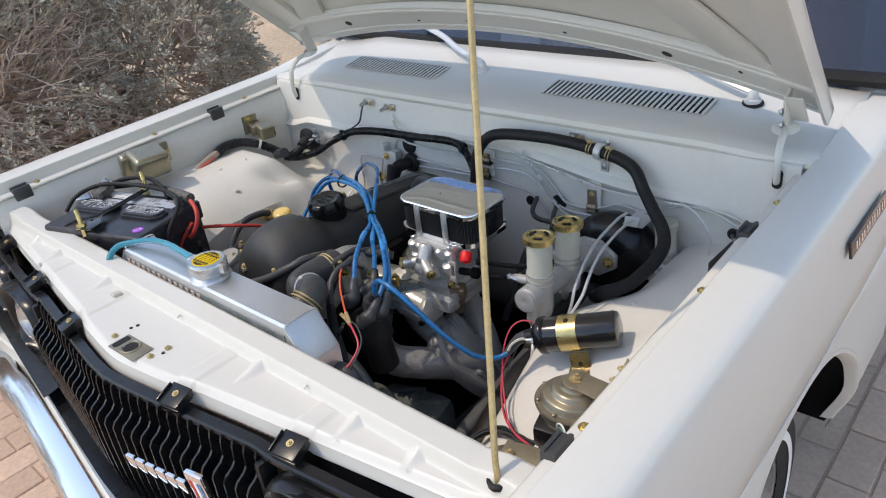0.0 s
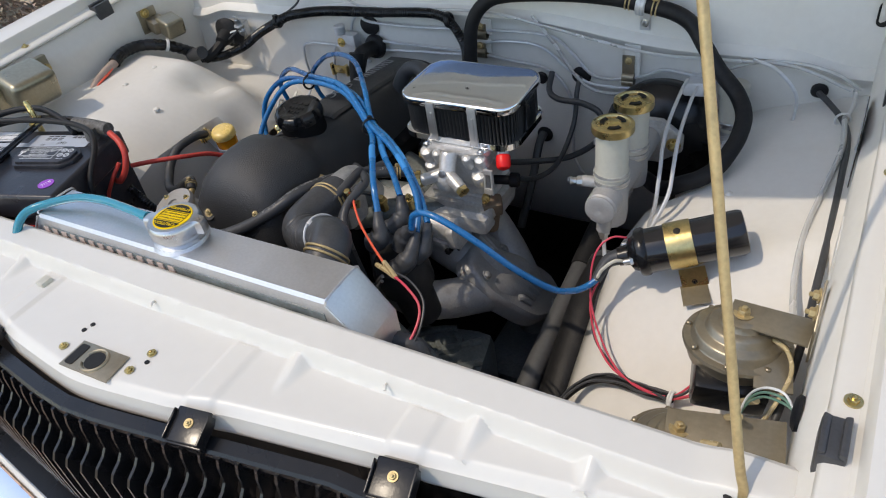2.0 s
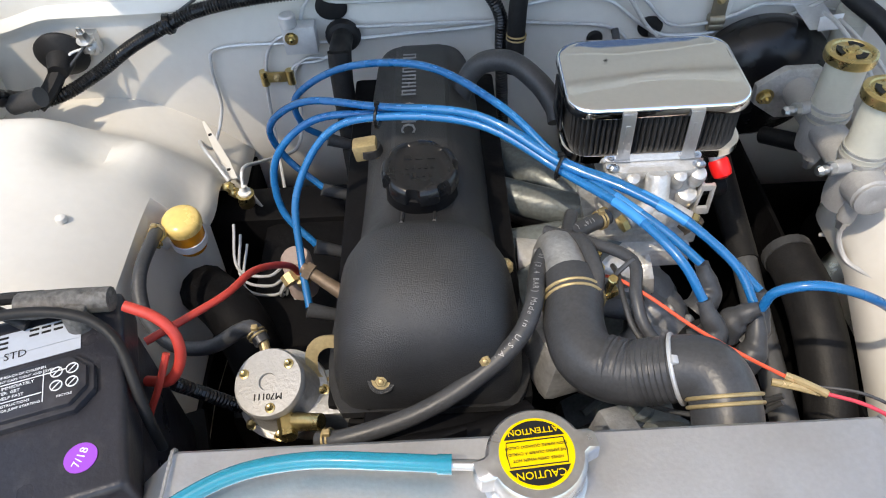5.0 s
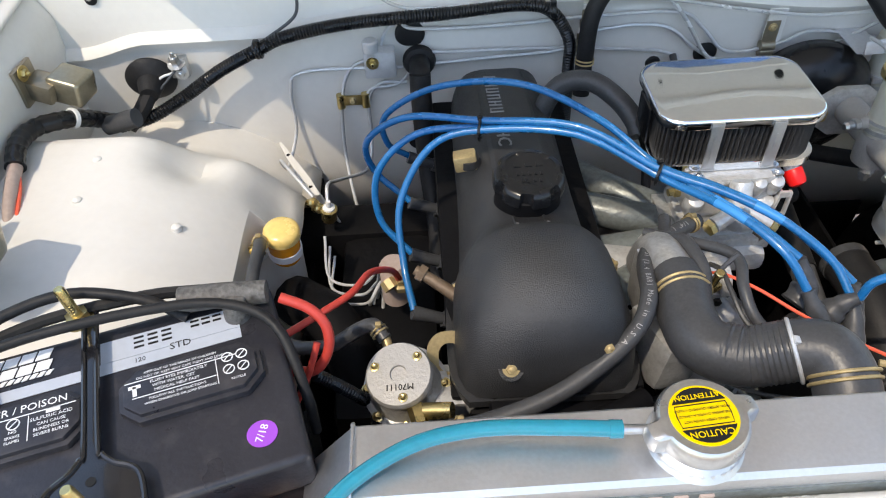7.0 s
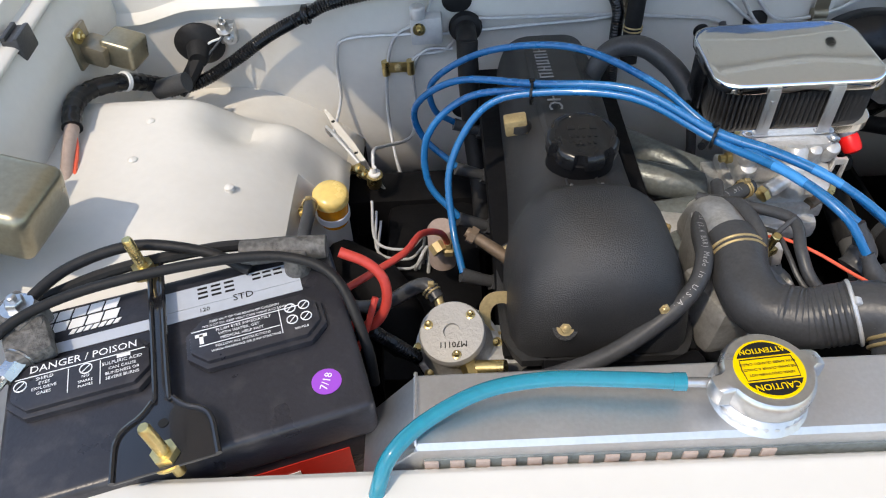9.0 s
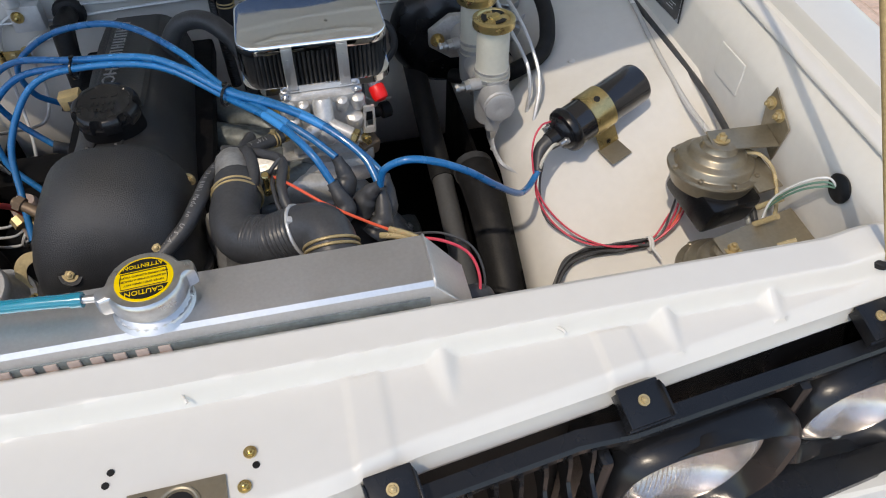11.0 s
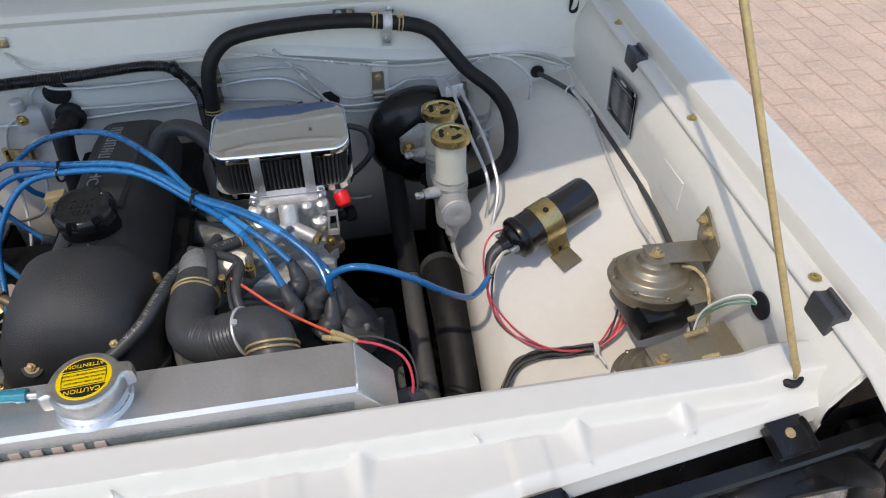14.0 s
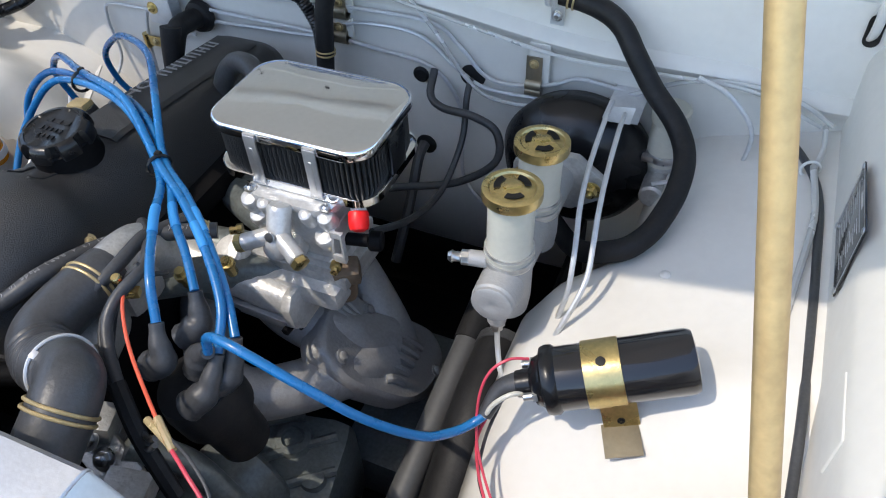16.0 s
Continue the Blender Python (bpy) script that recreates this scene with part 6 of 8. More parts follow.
for y, zb, zt in ((0.472, 0.783, 0.866), (0.559, 0.774, 0.854)):
    ax = Vector((0.0, 0.04, 1))
    o = Vector((0.348, y - 0.004, zb))
    hh = zt - zb
    bm = B()
    lathe(bm, [(0.0225, -0.004), (0.024, 0.0), (0.0225, 0.004), (0.0225, 0.008), (0.024, 0.012), (0.0225, 0.016), (0.0215, 0.02), (0.0215, hh * 0.7), (0.021, hh - 0.01), (0.0225, hh - 0.008), (0.0225, hh)], o, ax, 36)
    r = part("reservoir", bm, RESPLASTIC, mc, "milky plastic reservoir")
    bm = B()
    lathe(bm, [(0.0245, 0.001), (0.0245, 0.006)], o, ax, 30)
    lathe(bm, [(0.0238, 0.013), (0.0238, 0.0165)], o, ax, 30)
    part("clamp", bm, CASTALU, r)
    t = o + ax.normalized() * hh
    bm = B()
    lathe(bm, [(0.024, -0.009), (0.027, -0.008), (0.0275, -0.005), (0.027, 0.002), (0.024, 0.0035), (0.0215, 0.003), (0.020, 0.001), (0.0175, 0.0015), (0.012, 0.0022), (0.010, 0.0034), (0.002, 0.0036)], t, ax, 40)
    c = part("cap", bm, GOLD, mc, "gold zinc screw cap")
    for i in range(3):
        bm = B()
        a0 = 0.4 + 2.1 * i
        rings(bm, [[t + Vector((r * math.cos(a), r * math.sin(a), h + 0.0016)) for r, h in ((0.0105, 0.001), (0.0165, 0.001), (0.0165, 0.0022), (0.0105, 0.0022))] for a in span(a0, a0 + 1.1, 6)])
        part("slot", bm, INKSHADE, c, "dark slot")
    bm = B()
    prism(bm, [(-0.007, -0.004), (0.007, -0.004), (0.009, 0.0), (0.007, 0.004), (-0.007, 0.004), (-0.009, 0.0)], 0.003, Matrix.Translation(t + Vector((0, 0, 0.0025))) @ pose(0, 0, 0, 0, 0, 35), 0.001)
    part("raised_mark", bm, GOLD, c)
cl = thing("clutch_master_cylinder", (0.447, 0.71, 0.69), "milky clutch fluid reservoir on a grey cylinder fixed to the firewall", "master cylinder")
bm = B()
lathe(bm, [(0.0185, 0.745), (0.0195, 0.752), (0.0195, 0.80), (0.0185, 0.806)], (0.447, 0.737, -0.02), (0, 0, 1), 30)
part("reservoir", bm, RESFLUID, cl)
bm = B()
lathe(bm, [(0.0215, 0.804), (0.022, 0.806), (0.022, 0.818), (0.019, 0.821)], (0.447, 0.737, -0.02), (0, 0, 1), 30)
part("cap", bm, RESPLASTIC, cl)
bm = B()
lathe(bm, [(0.0205, 0.752), (0.0215, 0.754), (0.0215, 0.760), (0.0205, 0.762)], (0.447, 0.737, -0.02), (0, 0, 1), 30)
box(bm, (0.432, 0.721, 0.737), (0.014, 0.008, 0.008), 0.001)
part("clamp", bm, STEEL, cl)
bm = B()
cyl(bm, (0.447, 0.768, 0.702), (0.447, 0.685, 0.708), 0.015, 0.0145, 20, 0.003)
cyl(bm, (0.447, 0.737, 0.70), (0.447, 0.737, 0.728), 0.0165, 0.0185, 20)
lathe(bm, [(0.009, 0), (0.009, 0.008), (0.006, 0.009), (0.006, 0.018)], (0.455, 0.695, 0.707), (1, -0.2, 0), 6)
part("body", bm, CASTALU, cl)


# ---- battery ----
bat = thing("battery", (-0.463, 0.152, 0.66), "black car battery with white print, silver label and purple date sticker", "battery")
BM = Matrix.Translation((-0.463, 0.152, 0.0)) @ Matrix.Rotation(radians(16.5), 4, "Z")
BW, BD, BT = 0.262, 0.176, 0.858


def bp(x, y, z):
    return BM @ Vector((x, y, z))


def bbox(bm, c, s, bev=0.002, seg=2):
    t = B()
    box(t, c, s, bev, None, seg)
    bmesh.ops.transform(t, matrix=BM, verts=t.verts)
    return merge(bm, t)


bm = B()
bbox(bm, (0, 0, 0.735), (BW - 0.008, BD - 0.008, 0.19), 0.008)
case = part("case", bm, BATTERY, bat)
bm = B()
bbox(bm, (0, 0, 0.838), (BW, BD, 0.04), 0.006, 3)
lidp = part("lid", bm, BATTERY, bat)


def octo(cx, cy, w, d, c=0.014):
    return [(cx - w / 2 + c, cy - d / 2), (cx + w / 2 - c, cy - d / 2), (cx + w / 2, cy - d / 2 + c), (cx + w / 2, cy + d / 2 - c), (cx + w / 2 - c, cy + d / 2), (cx - w / 2 + c, cy + d / 2), (cx - w / 2, cy + d / 2 - c), (cx - w / 2, cy - d / 2 + c)]


for k, cx in enumerate((-0.072, 0.058)):
    bm = B()
    prism(bm, octo(cx, 0.004, 0.108, 0.05), 0.007, BM @ pose(0, 0, BT - 0.001), 0.0015)
    prism(bm, octo(cx, 0.004, 0.100, 0.042, 0.012), 0.011, BM @ pose(0, 0, BT - 0.001), 0.0015)
    v = part("vent_cap", bm, BATTERY, lidp)
    m = BM @ pose(cx, 0.004, BT + 0.0101)
    if k == 0:
        TEXT = [("DANGER / POISON", 0.0105, 0.002, 0.0145), ("SHIELD", 0.0045, -0.026, 0.005), ("EYES", 0.0045, -0.026, 0.0005), ("EXPLOSIVE", 0.0042, -0.026, -0.004), ("GASES", 0.0042, -0.026, -0.0085),
                ("SULFURIC ACID", 0.0048, 0.030, 0.002), ("CAN CAUSE", 0.0042, 0.030, -0.003), ("BLINDNESS OR", 0.0042, 0.030, -0.0075), ("SEVERE BURNS", 0.0042, 0.030, -0.012), ("NO", 0.0042, 0.0035, -0.004), ("SPARKS", 0.0036, 0.0035, -0.0085), ("FLAMES", 0.0036, 0.0035, -0.0125)]
        BARS = [(0, 0.0085, 0.094, 0.0007), (-0.009, -0.004, 0.0006, 0.022), (0.014, -0.004, 0.0006, 0.022), (0.031, 0.007, 0.010, 0.004)]
        RINGS = [(-0.043, 0.002, 0.0045), (0.0035, 0.003, 0.0045)]
    else:
        TEXT = [("KEEP OUT OF THE REACH OF CHILDREN", 0.0034, -0.006, 0.0165), ("DO NOT TIP. KEEP VENT CAPS TIGHT AND LEVEL", 0.0034, -0.006, 0.0125), ("FLUSH EYES IMMEDIATELY", 0.0042, -0.008, 0.0065), ("WITH WATER. GET", 0.0042, -0.012, 0.0022),
                ("MEDICAL HELP FAST", 0.0042, -0.010, -0.0022), ("FOLLOW ALL INSTRUCTIONS", 0.0036, -0.010, -0.009), ("WHEN CHARGING OR JUMP STARTING", 0.0034, -0.008, -0.013), ("RECYCLE", 0.003, 0.035, -0.013)]
        BARS = [(-0.006, 0.0098, 0.084, 0.0007), (-0.012, -0.0055, 0.062, 0.0006), (0.020, 0.0, 0.0006, 0.028), (-0.041, 0.001, 0.003, 0.009), (-0.041, 0.005, 0.009, 0.003)]
        RINGS = [(0.029, 0.009, 0.0042), (0.040, 0.009, 0.0042), (0.029, -0.003, 0.0042), (0.040, -0.003, 0.0042)]
    bm = B()
    for text, size, x, y in TEXT:
        merge(bm, words(text, size * 0.88, m @ pose(x, y, 0.0003), 0.0001))
    bars(bm, m, BARS, 0.0004)
    for x, y, r in RINGS:
        tube(bm, [m @ Vector((x + r * math.cos(a), y + r * math.sin(a), 0.0002)) for a in span(0, 6.283, 16)], 0.0005, 4, 1, smooth=False)
        tube(bm, [m @ Vector((x - r * 0.6, y - r * 0.6, 0.0002)), m @ Vector((x + r * 0.6, y + r * 0.6, 0.0002))], 0.0004, 4, 1, smooth=False)
    part("print", bm, INK, v, "white warning print", kind="stuff")
bm = B()
m = BM @ pose(0, 0, BT + 0.0005)
bars(bm, m @ pose(-0.01, 0.047, 0), [(0.01, -0.004, 0.20, 0.011), (0.055, 0.013, 0.11, 0.022)], 0.0006)
sl = part("label", bm, SILVERLABEL, lidp, "silver product label")
bm = B()
bars(bm, m @ pose(-0.01, 0.047, 0.0006), [(0.03 + 0.011 * i, 0.020 - 0.005 * j, 0.008, 0.002) for i in range(3) for j in range(3)] + [(0.075 + 0.009 * i, 0.021 - 0.005 * j, 0.007, 0.002) for i in range(3) for j in range(2)], 0.0003)
part("label_print", bm, INKSHADE, sl, kind="stuff")
part("std", words("STD", 0.0095, m @ pose(0.052, 0.0475, 0.0008), 0.0001), INKSHADE, sl)
part("number", words("120", 0.006, m @ pose(0.02, 0.043, 0.0008), 0.0001), INKSHADE, sl)
bm = B()
for j, (w, h, n) in enumerate(((0.062, 0.0095, 5), (0.066, 0.0095, 5), (0.040, 0.0045, 7))):
    bm2 = m @ pose(-0.078 + (0.012 if j == 2 else -0.002 * j), 0.0765 - 0.0115 * j + (0.003 if j == 2 else 0), 0)
    for i in range(n):
        c, q = -w / 2 + (i + 0.5) * w / n, w / n / 2 - 0.0008
        prism(bm, [(c - q - 0.0015, -h / 2), (c + q - 0.0015, -h / 2), (c + q + 0.0015, h / 2), (c - q + 0.0015, h / 2)], 0.0006, bm2)
part("brand_print", bm, INK, lidp, "white slanted maker's lettering", kind="stuff")
bm = B()
lathe(bm, [(0.0112, 0.0004), (0.0112, 0.001)], BM @ Vector((0.101, -0.058, BT)), (0, 0, 1), 32)
stk = part("date_sticker", bm, PURPLE, lidp, "round purple date sticker")
part("date", words("7/18", 0.0085, BM @ pose(0.101, -0.058, BT + 0.0012, 0, 0, 62), 0.0001), INK, stk)
bm = B()
fm = BM @ plane_m((0.0, -BD / 2 + 0.0035, 0.76), (1, 0, 0), (0, 0, 1))
bars(bm, fm, [(0.03, 0.0, 0.15, 0.09)], 0.0008)
rl = part("front_label", bm, REDLABEL, case, "red front label")
bm = B()
bars(bm, fm @ pose(0, 0, 0.0008), [(-0.03 + 0.028 * i, 0.02, 0.021, 0.026) for i in range(4)], 0.0006)
part("front_print", bm, INK, rl)
# terminals
bm = B()
o = bp(-0.108, 0.058, BT)
lathe(bm, [(0.011, 0), (0.0095, 0.02), (0.008, 0.021)], o, (0, 0, 1), 20)
box(bm, bp(-0.112, 0.05, BT + 0.012), (0.034, 0.05, 0.016), 0.005, (0, 0, 30))
box(bm, bp(-0.118, 0.075, BT + 0.014), (0.03, 0.04, 0.018), 0.005, (0, 0, 60))
part("negative_clamp", bm, LEAD, bat, "grey lead terminal clamp")
bm = B()
hexbolt(bm, bp(-0.118, 0.078, BT + 0.022), (0, 0, 1), 0.008, 0.008, 0.013)
part("clamp_bolt", bm, STEEL, bat)
bm = B()
hexbolt(bm, bp(-0.116, 0.032, BT + 0.012), (-0.3, -1, 0), 0.008, 0.02, 0.012)
part("clamp_bolt", bm, STEEL, bat)
bm = B()
lathe(bm, [(0.011, 0), (0.0095, 0.018), (0.008, 0.019)], bp(0.10, 0.062, BT), (0, 0, 1), 20)
tube(bm, [bp(0.058, 0.085, BT + 0.012), bp(0.09, 0.078, BT + 0.013), bp(0.128, 0.068, BT + 0.013)], (0.0115, 0.010), 12)
part("positive_clamp", bm, LEAD, bat, "corroded grey terminal sleeve")
# hold-down frame
hd = thing("battery_hold_down", bp(0, 0, BT), "black steel battery hold-down strap with two threaded rods", "battery strap")
bm = B()
sm = BM @ pose(-0.014, 0, BT + 0.006)
half = [(0.0048, 0.10), (0.0048, -0.030), (0.0075, -0.042), (0.016, -0.052), (0.027, -0.059), (0.033, -0.070), (0.035, -0.098)]
prism(bm, [(-x, y) for x, y in half] + [(x, y) for x, y in half[::-1]], 0.003, sm @ pose(0, 0, 0.003), 0.0008)
for e in (-1, 1):
    tube(bm, [sm @ Vector((e * x, y, 0.006)) for x, y in half], 0.0022, 8, 4)
part("strap", bm, BLACKPAINT, hd)
bm = B()
lathe(bm, [(0.0035, 0.0058), (0.0035, 0.0066)], sm @ Vector((0.0, -0.062, 0)), (0, 0, 1), 16)
part("strap_hole", bm, INKSHADE, hd, "dark round hole")
bm = B()
pts = [bp(-0.158, -0.01, BT - 0.01), bp(-0.152, 0.02, BT + 0.012), bp(-0.125, 0.055, BT + 0.024), bp(-0.07, 0.073, BT + 0.026), bp(0.02, 0.072, BT + 0.026), bp(0.09, 0.06, BT + 0.022), bp(0.128, 0.03, BT + 0.012), bp(0.138, -0.02, BT - 0.02), bp(0.138, -0.03, BT - 0.06)]
tube(bm, pts, 0.0044, 10)
tube(bm, [bp(-0.12, 0.095, BT + 0.004), bp(-0.05, 0.103, BT + 0.012), bp(0.03, 0.10, BT + 0.013), bp(0.075, 0.093, BT + 0.01)], 0.005, 8)
part("rail", bm, RUBBER, hd, "black cable lying over the battery")
for x, y, z0, tilt in ((-0.013, -0.088, BT + 0.010, -0.15), (-0.022, 0.094, BT + 0.012, -0.12)):
    bm = B()
    p = bp(x, y, z0)
    ax = Vector((tilt, 0.05, 1))
    lathe(bm, [(0.0045, -0.02), (0.0045, 0.034), (0.0036, 0.036)], p, ax, 12)
    tube(bm, [p + ax.normalized() * (0.006 + 0.026 * k / 60) + Vector((0.0046 * math.cos(k * 1.05), 0.0046 * math.sin(k * 1.05), 0)) for k in range(61)], 0.00035, 4, 1, smooth=False)
    lathe(bm, [(0.0095, 0), (0.0095, 0.007), (0.012, 0.0), (0.012, -0.0015)][:2], p, ax, 6)
    lathe(bm, [(0.0125, -0.002), (0.0125, 0.0)], p, ax, 18)
    part("threaded_rod", bm, GOLD, hd, "yellow zinc threaded rod")
bm = B()
box(bm, (-0.47, 0.15, 0.632), (0.29, 0.21, 0.012), 0.004, (0, 0, 16.5))
box(bm, (-0.50, 0.15, 0.50), (0.20, 0.16, 0.26), 0.01, (0, 0, 16.5))
solo("battery_tray", bm, DARK, "dark painted steel battery tray", "tray", base=(-0.47, 0.15, 0.37))

# ---- boxes on the left wall ----
WL = side(-1, 0.624)
reg = thing("voltage_regulator", (WL + 0.04, 0.335, 0.84), "dull gold metal regulator box on the inner fender", "regulator")
bm = B()
box(bm, (WL + 0.052, 0.328, 0.868), (0.072, 0.082, 0.058), 0.014, (0, 14, -8), 4)
part("cover", bm, DULLBOX, reg)
bm = B()
box(bm, (WL + 0.022, 0.318, 0.866), (0.03, 0.088, 0.062), 0.012, (0, 14, -8), 4)
box(bm, (WL + 0.006, 0.345, 0.862), (0.012, 0.12, 0.05), 0.002)
part("base", bm, DULLBOX, reg)
for y in (0.292, 0.395):
    bm = B()
    hexbolt(bm, (WL + 0.012, y, 0.862), (1, 0, 0), 0.006, 0.005, 0.01)
    part("screw", bm, GOLD, reg)
rel = thing("relay", (WL + 0.03, 0.665, 0.80), "dull gold relay can on a small bracket", "relay")
bm = B()
box(bm, (WL + 0.050, 0.664, 0.834), (0.044, 0.042, 0.036), 0.006, (0, 12, -14), 3)
part("can", bm, DULLBOX, rel)
bm = B()
box(bm, (WL + 0.004, 0.652, 0.848), (0.005, 0.042, 0.048), 0.001, (0, 0, -6))
box(bm, (WL + 0.020, 0.656, 0.838), (0.036, 0.034, 0.026), 0.004, (0, 12, -14))
part("bracket", bm, BRONZEPAINT, rel)
bm = B()
hexbolt(bm, (WL + 0.008, 0.645, 0.865), (1, -0.2, 0), 0.006, 0.006, 0.01)
part("bolt", bm, GOLD, rel)
# fuel filter
ff = thing("fuel_filter", (-0.406, 0.50, 0.66), "amber see-through fuel filter in a white bracket", "fuel filter")
fa = Vector((0.05, -0.12, 1)).normalized()
fo = Vector((-0.402, 0.490, 0.676))
bm = B()
lathe(bm, [(0.013, 0), (0.0175, 0.003), (0.0190, 0.008), (0.0200, 0.044), (0.019, 0.046)], fo, fa, 28)
part("bowl", bm, AMBER, ff)
bm = B()
lathe(bm, [(0.0205, 0.042), (0.0222, 0.0425), (0.0225, 0.049), (0.0218, 0.053), (0.0190, 0.0565), (0.011, 0.0585), (0.003, 0.059)], fo, fa, 28)
cyl(bm, fo + fa * 0.050 + Vector((-0.018, -0.014, 0)), fo + fa * 0.050 + Vector((-0.03, -0.032, -0.004)), 0.0075, 0.007, 12)
part("cap", bm, AMBERCAP, ff)
bm = B()
lathe(bm, [(0.0198, 0.012), (0.0212, 0.0125), (0.0212, 0.023), (0.0200, 0.0235)], fo, fa, 28, cap=False)
m = plane_m(fo + Vector((-0.040, -0.010, 0.020)), (1, 0.15, 0.25), (-0.2, -0.4, 0.88))
prism(bm, [(-0.030, -0.034), (-0.016, -0.040), (0.022, -0.012), (0.026, 0.014), (-0.010, 0.012), (-0.032, -0.006)], 0.0025, m, 0.0008)
part("bracket", bm, INK, ff, "white painted bracket")
bm = B()
band(bm, fo + fa * 0.050 + Vector((-0.025, -0.026, -0.002)), (-0.5, -0.8, -0.2), 0.0095, 0.0012, (0, 0.004))
part("hose_clamp", bm, GOLD, ff)
# junction block and valve by the chassis
bm = B()
A, Bv = Vector((-0.438, 0.738, 0.672)), Vector((-0.372, 0.612, 0.668))
m = plane_m(A, Bv - A, (0.8, 0.42, 0.10))
prism(bm, [(0.0, -0.002), (0.04, -0.005), (0.10, -0.008), (0.136, -0.007), (0.140, 0.004), (0.10, 0.006), (0.04, 0.004), (0.0, 0.002)], 0.003, m, 0.001)
strut = solo("bracket_strut", bm, BAYPAINT, "white painted strut between the wheel house and the firewall", "bracket", base=A)
bm = B()
for k in (0.035, 0.118):
    lathe(bm, [(0.0028, 0.0026), (0.0028, 0.0034)], m @ Vector((k, -0.001, 0)), m.to_3x3() @ Vector((0, 0, 1)), 14)
part("hole", bm, INKSHADE, strut, "dark round holes")
jn = thing("brake_pipe_union", (-0.36, 0.59, 0.64), "brass brake pipe unions on a white triangular bracket", "pipe union")
bm = B()
m = plane_m((-0.385, 0.64, 0.655), (0.75, -0.6, 0), (-0.25, 0.1, 0.95))
prism(bm, [(-0.024, -0.02), (0.045, -0.05), (0.05, -0.04), (0.012, 0.016), (-0.010, 0.02)], 0.003, m, 0.001)
part("bracket", bm, BAYPAINT, jn)
for x, y, z in ((-0.381, 0.602, 0.668), (-0.373, 0.598, 0.661)):
    bm = B()
    lathe(bm, [(0.006, -0.012), (0.006, 0.0), (0.0075, 0.001), (0.0075, 0.007), (0.0045, 0.0085), (0.0045, 0.016)], (x, y, z), (0.5, -0.6, 0.5), 6)
    part("union_nut", bm, GOLD, jn)
bm = B()
lathe(bm, [(0.009, -0.012), (0.0105, -0.010), (0.0105, 0.006), (0.0118, 0.007), (0.0118, 0.010), (0.009, 0.011)], (-0.358, 0.590, 0.657), (0.1, -0.1, 1), 20)
cup = part("union_body", bm, GOLD, jn)
bm = B()
lathe(bm, [(0.0085, 0.010), (0.0085, 0.0135), (0.004, 0.015), (0.003, 0.024)], (-0.358, 0.590, 0.657), (0.1, -0.1, 1), 16)
part("pipe_nut", bm, WHITEWIRE, cup, "pale pipe nut")


# ---- hoses, pipes and wires ----
PY = 0.7625


def line(name, pts, r, material, label, category, seg=8, **kw):
    bm = B()
    tube(bm, pts, r, seg, **kw)
    return solo(name, bm, material, label, category, base=pts[0])


def fw(pts, y=PY):
    return [(x, y, z) for x, z in pts]


PIPELAB = "thin grey steel brake pipe clipped along the firewall"
P1 = [(-0.279, 0.80), (-0.266, 0.832), (-0.247, 0.845), (-0.224, 0.834), (-0.116, 0.832), (0.013, 0.838), (0.137, 0.838), (0.177, 0.813), (0.212, 0.777), (0.248, 0.771), (0.299, 0.782), (0.334, 0.797), (0.391, 0.791), (0.434, 0.782)]
P2 = [(-0.255, 0.776), (-0.131, 0.783), (-0.02, 0.79), (0.031, 0.817), (0.12, 0.818), (0.175, 0.779), (0.218, 0.758), (0.307, 0.76), (0.40, 0.758)]
P3 = [(-0.307, 0.72), (-0.293, 0.744), (-0.252, 0.751), (-0.216, 0.793), (-0.175, 0.796), (-0.019, 0.793), (0.056, 0.786), (0.13, 0.777), (0.165, 0.749), (0.181, 0.699), (0.179, 0.608), (0.21, 0.561), (0.25, 0.559)]
P4 = [(0.113, 0.873), (0.15, 0.828), (0.189, 0.772), (0.226, 0.749), (0.3, 0.753), (0.377, 0.783), (0.455, 0.823), (0.52, 0.832), (0.574, 0.822), (0.612, 0.801)]
P5 = [(-0.302, 0.912), (-0.295, 0.895), (-0.25, 0.875), (-0.18, 0.868), (0.02, 0.876), (0.125, 0.861), (0.222, 0.843), (0.319, 0.828), (0.421, 0.829), (0.52, 0.829), (0.60, 0.801)]
for p in (P1, P2, P3):
    line("brake_pipe", fw(p), 0.0026, PIPE, PIPELAB, "brake pipe")
line("washer_tube", fw(P4, 0.757), 0.0028, CLEARTUBE, "clear vinyl washer tube looped along the firewall", "tube")
line("washer_tube", [(x, 0.79 if z > 0.88 else 0.752, z) for x, z in P5], 0.0024, CLEARTUBE, "clear vinyl washer tube along the firewall ledge", "tube")
L1 = [(-0.29, 0.778), (-0.391, 0.776), (-0.411, 0.747), (-0.415, 0.678)]
line("brake_pipe", fw(L1) + [(-0.43, 0.72, 0.64), (-0.425, 0.67, 0.69), (-0.378, 0.605, 0.675)], 0.0026, PIPE, PIPELAB, "brake pipe")
line("brake_pipe", fw([(-0.283, 0.797), (-0.322, 0.776), (-0.339, 0.726)]) + [(-0.345, 0.755, 0.65), (-0.335, 0.70, 0.60), (-0.31, 0.58, 0.60), (-0.305, 0.48, 0.60), (-0.30, 0.45, 0.63), (-0.285, 0.47, 0.64), (-0.29, 0.44, 0.58)], 0.0026, PIPE, PIPELAB, "brake pipe")
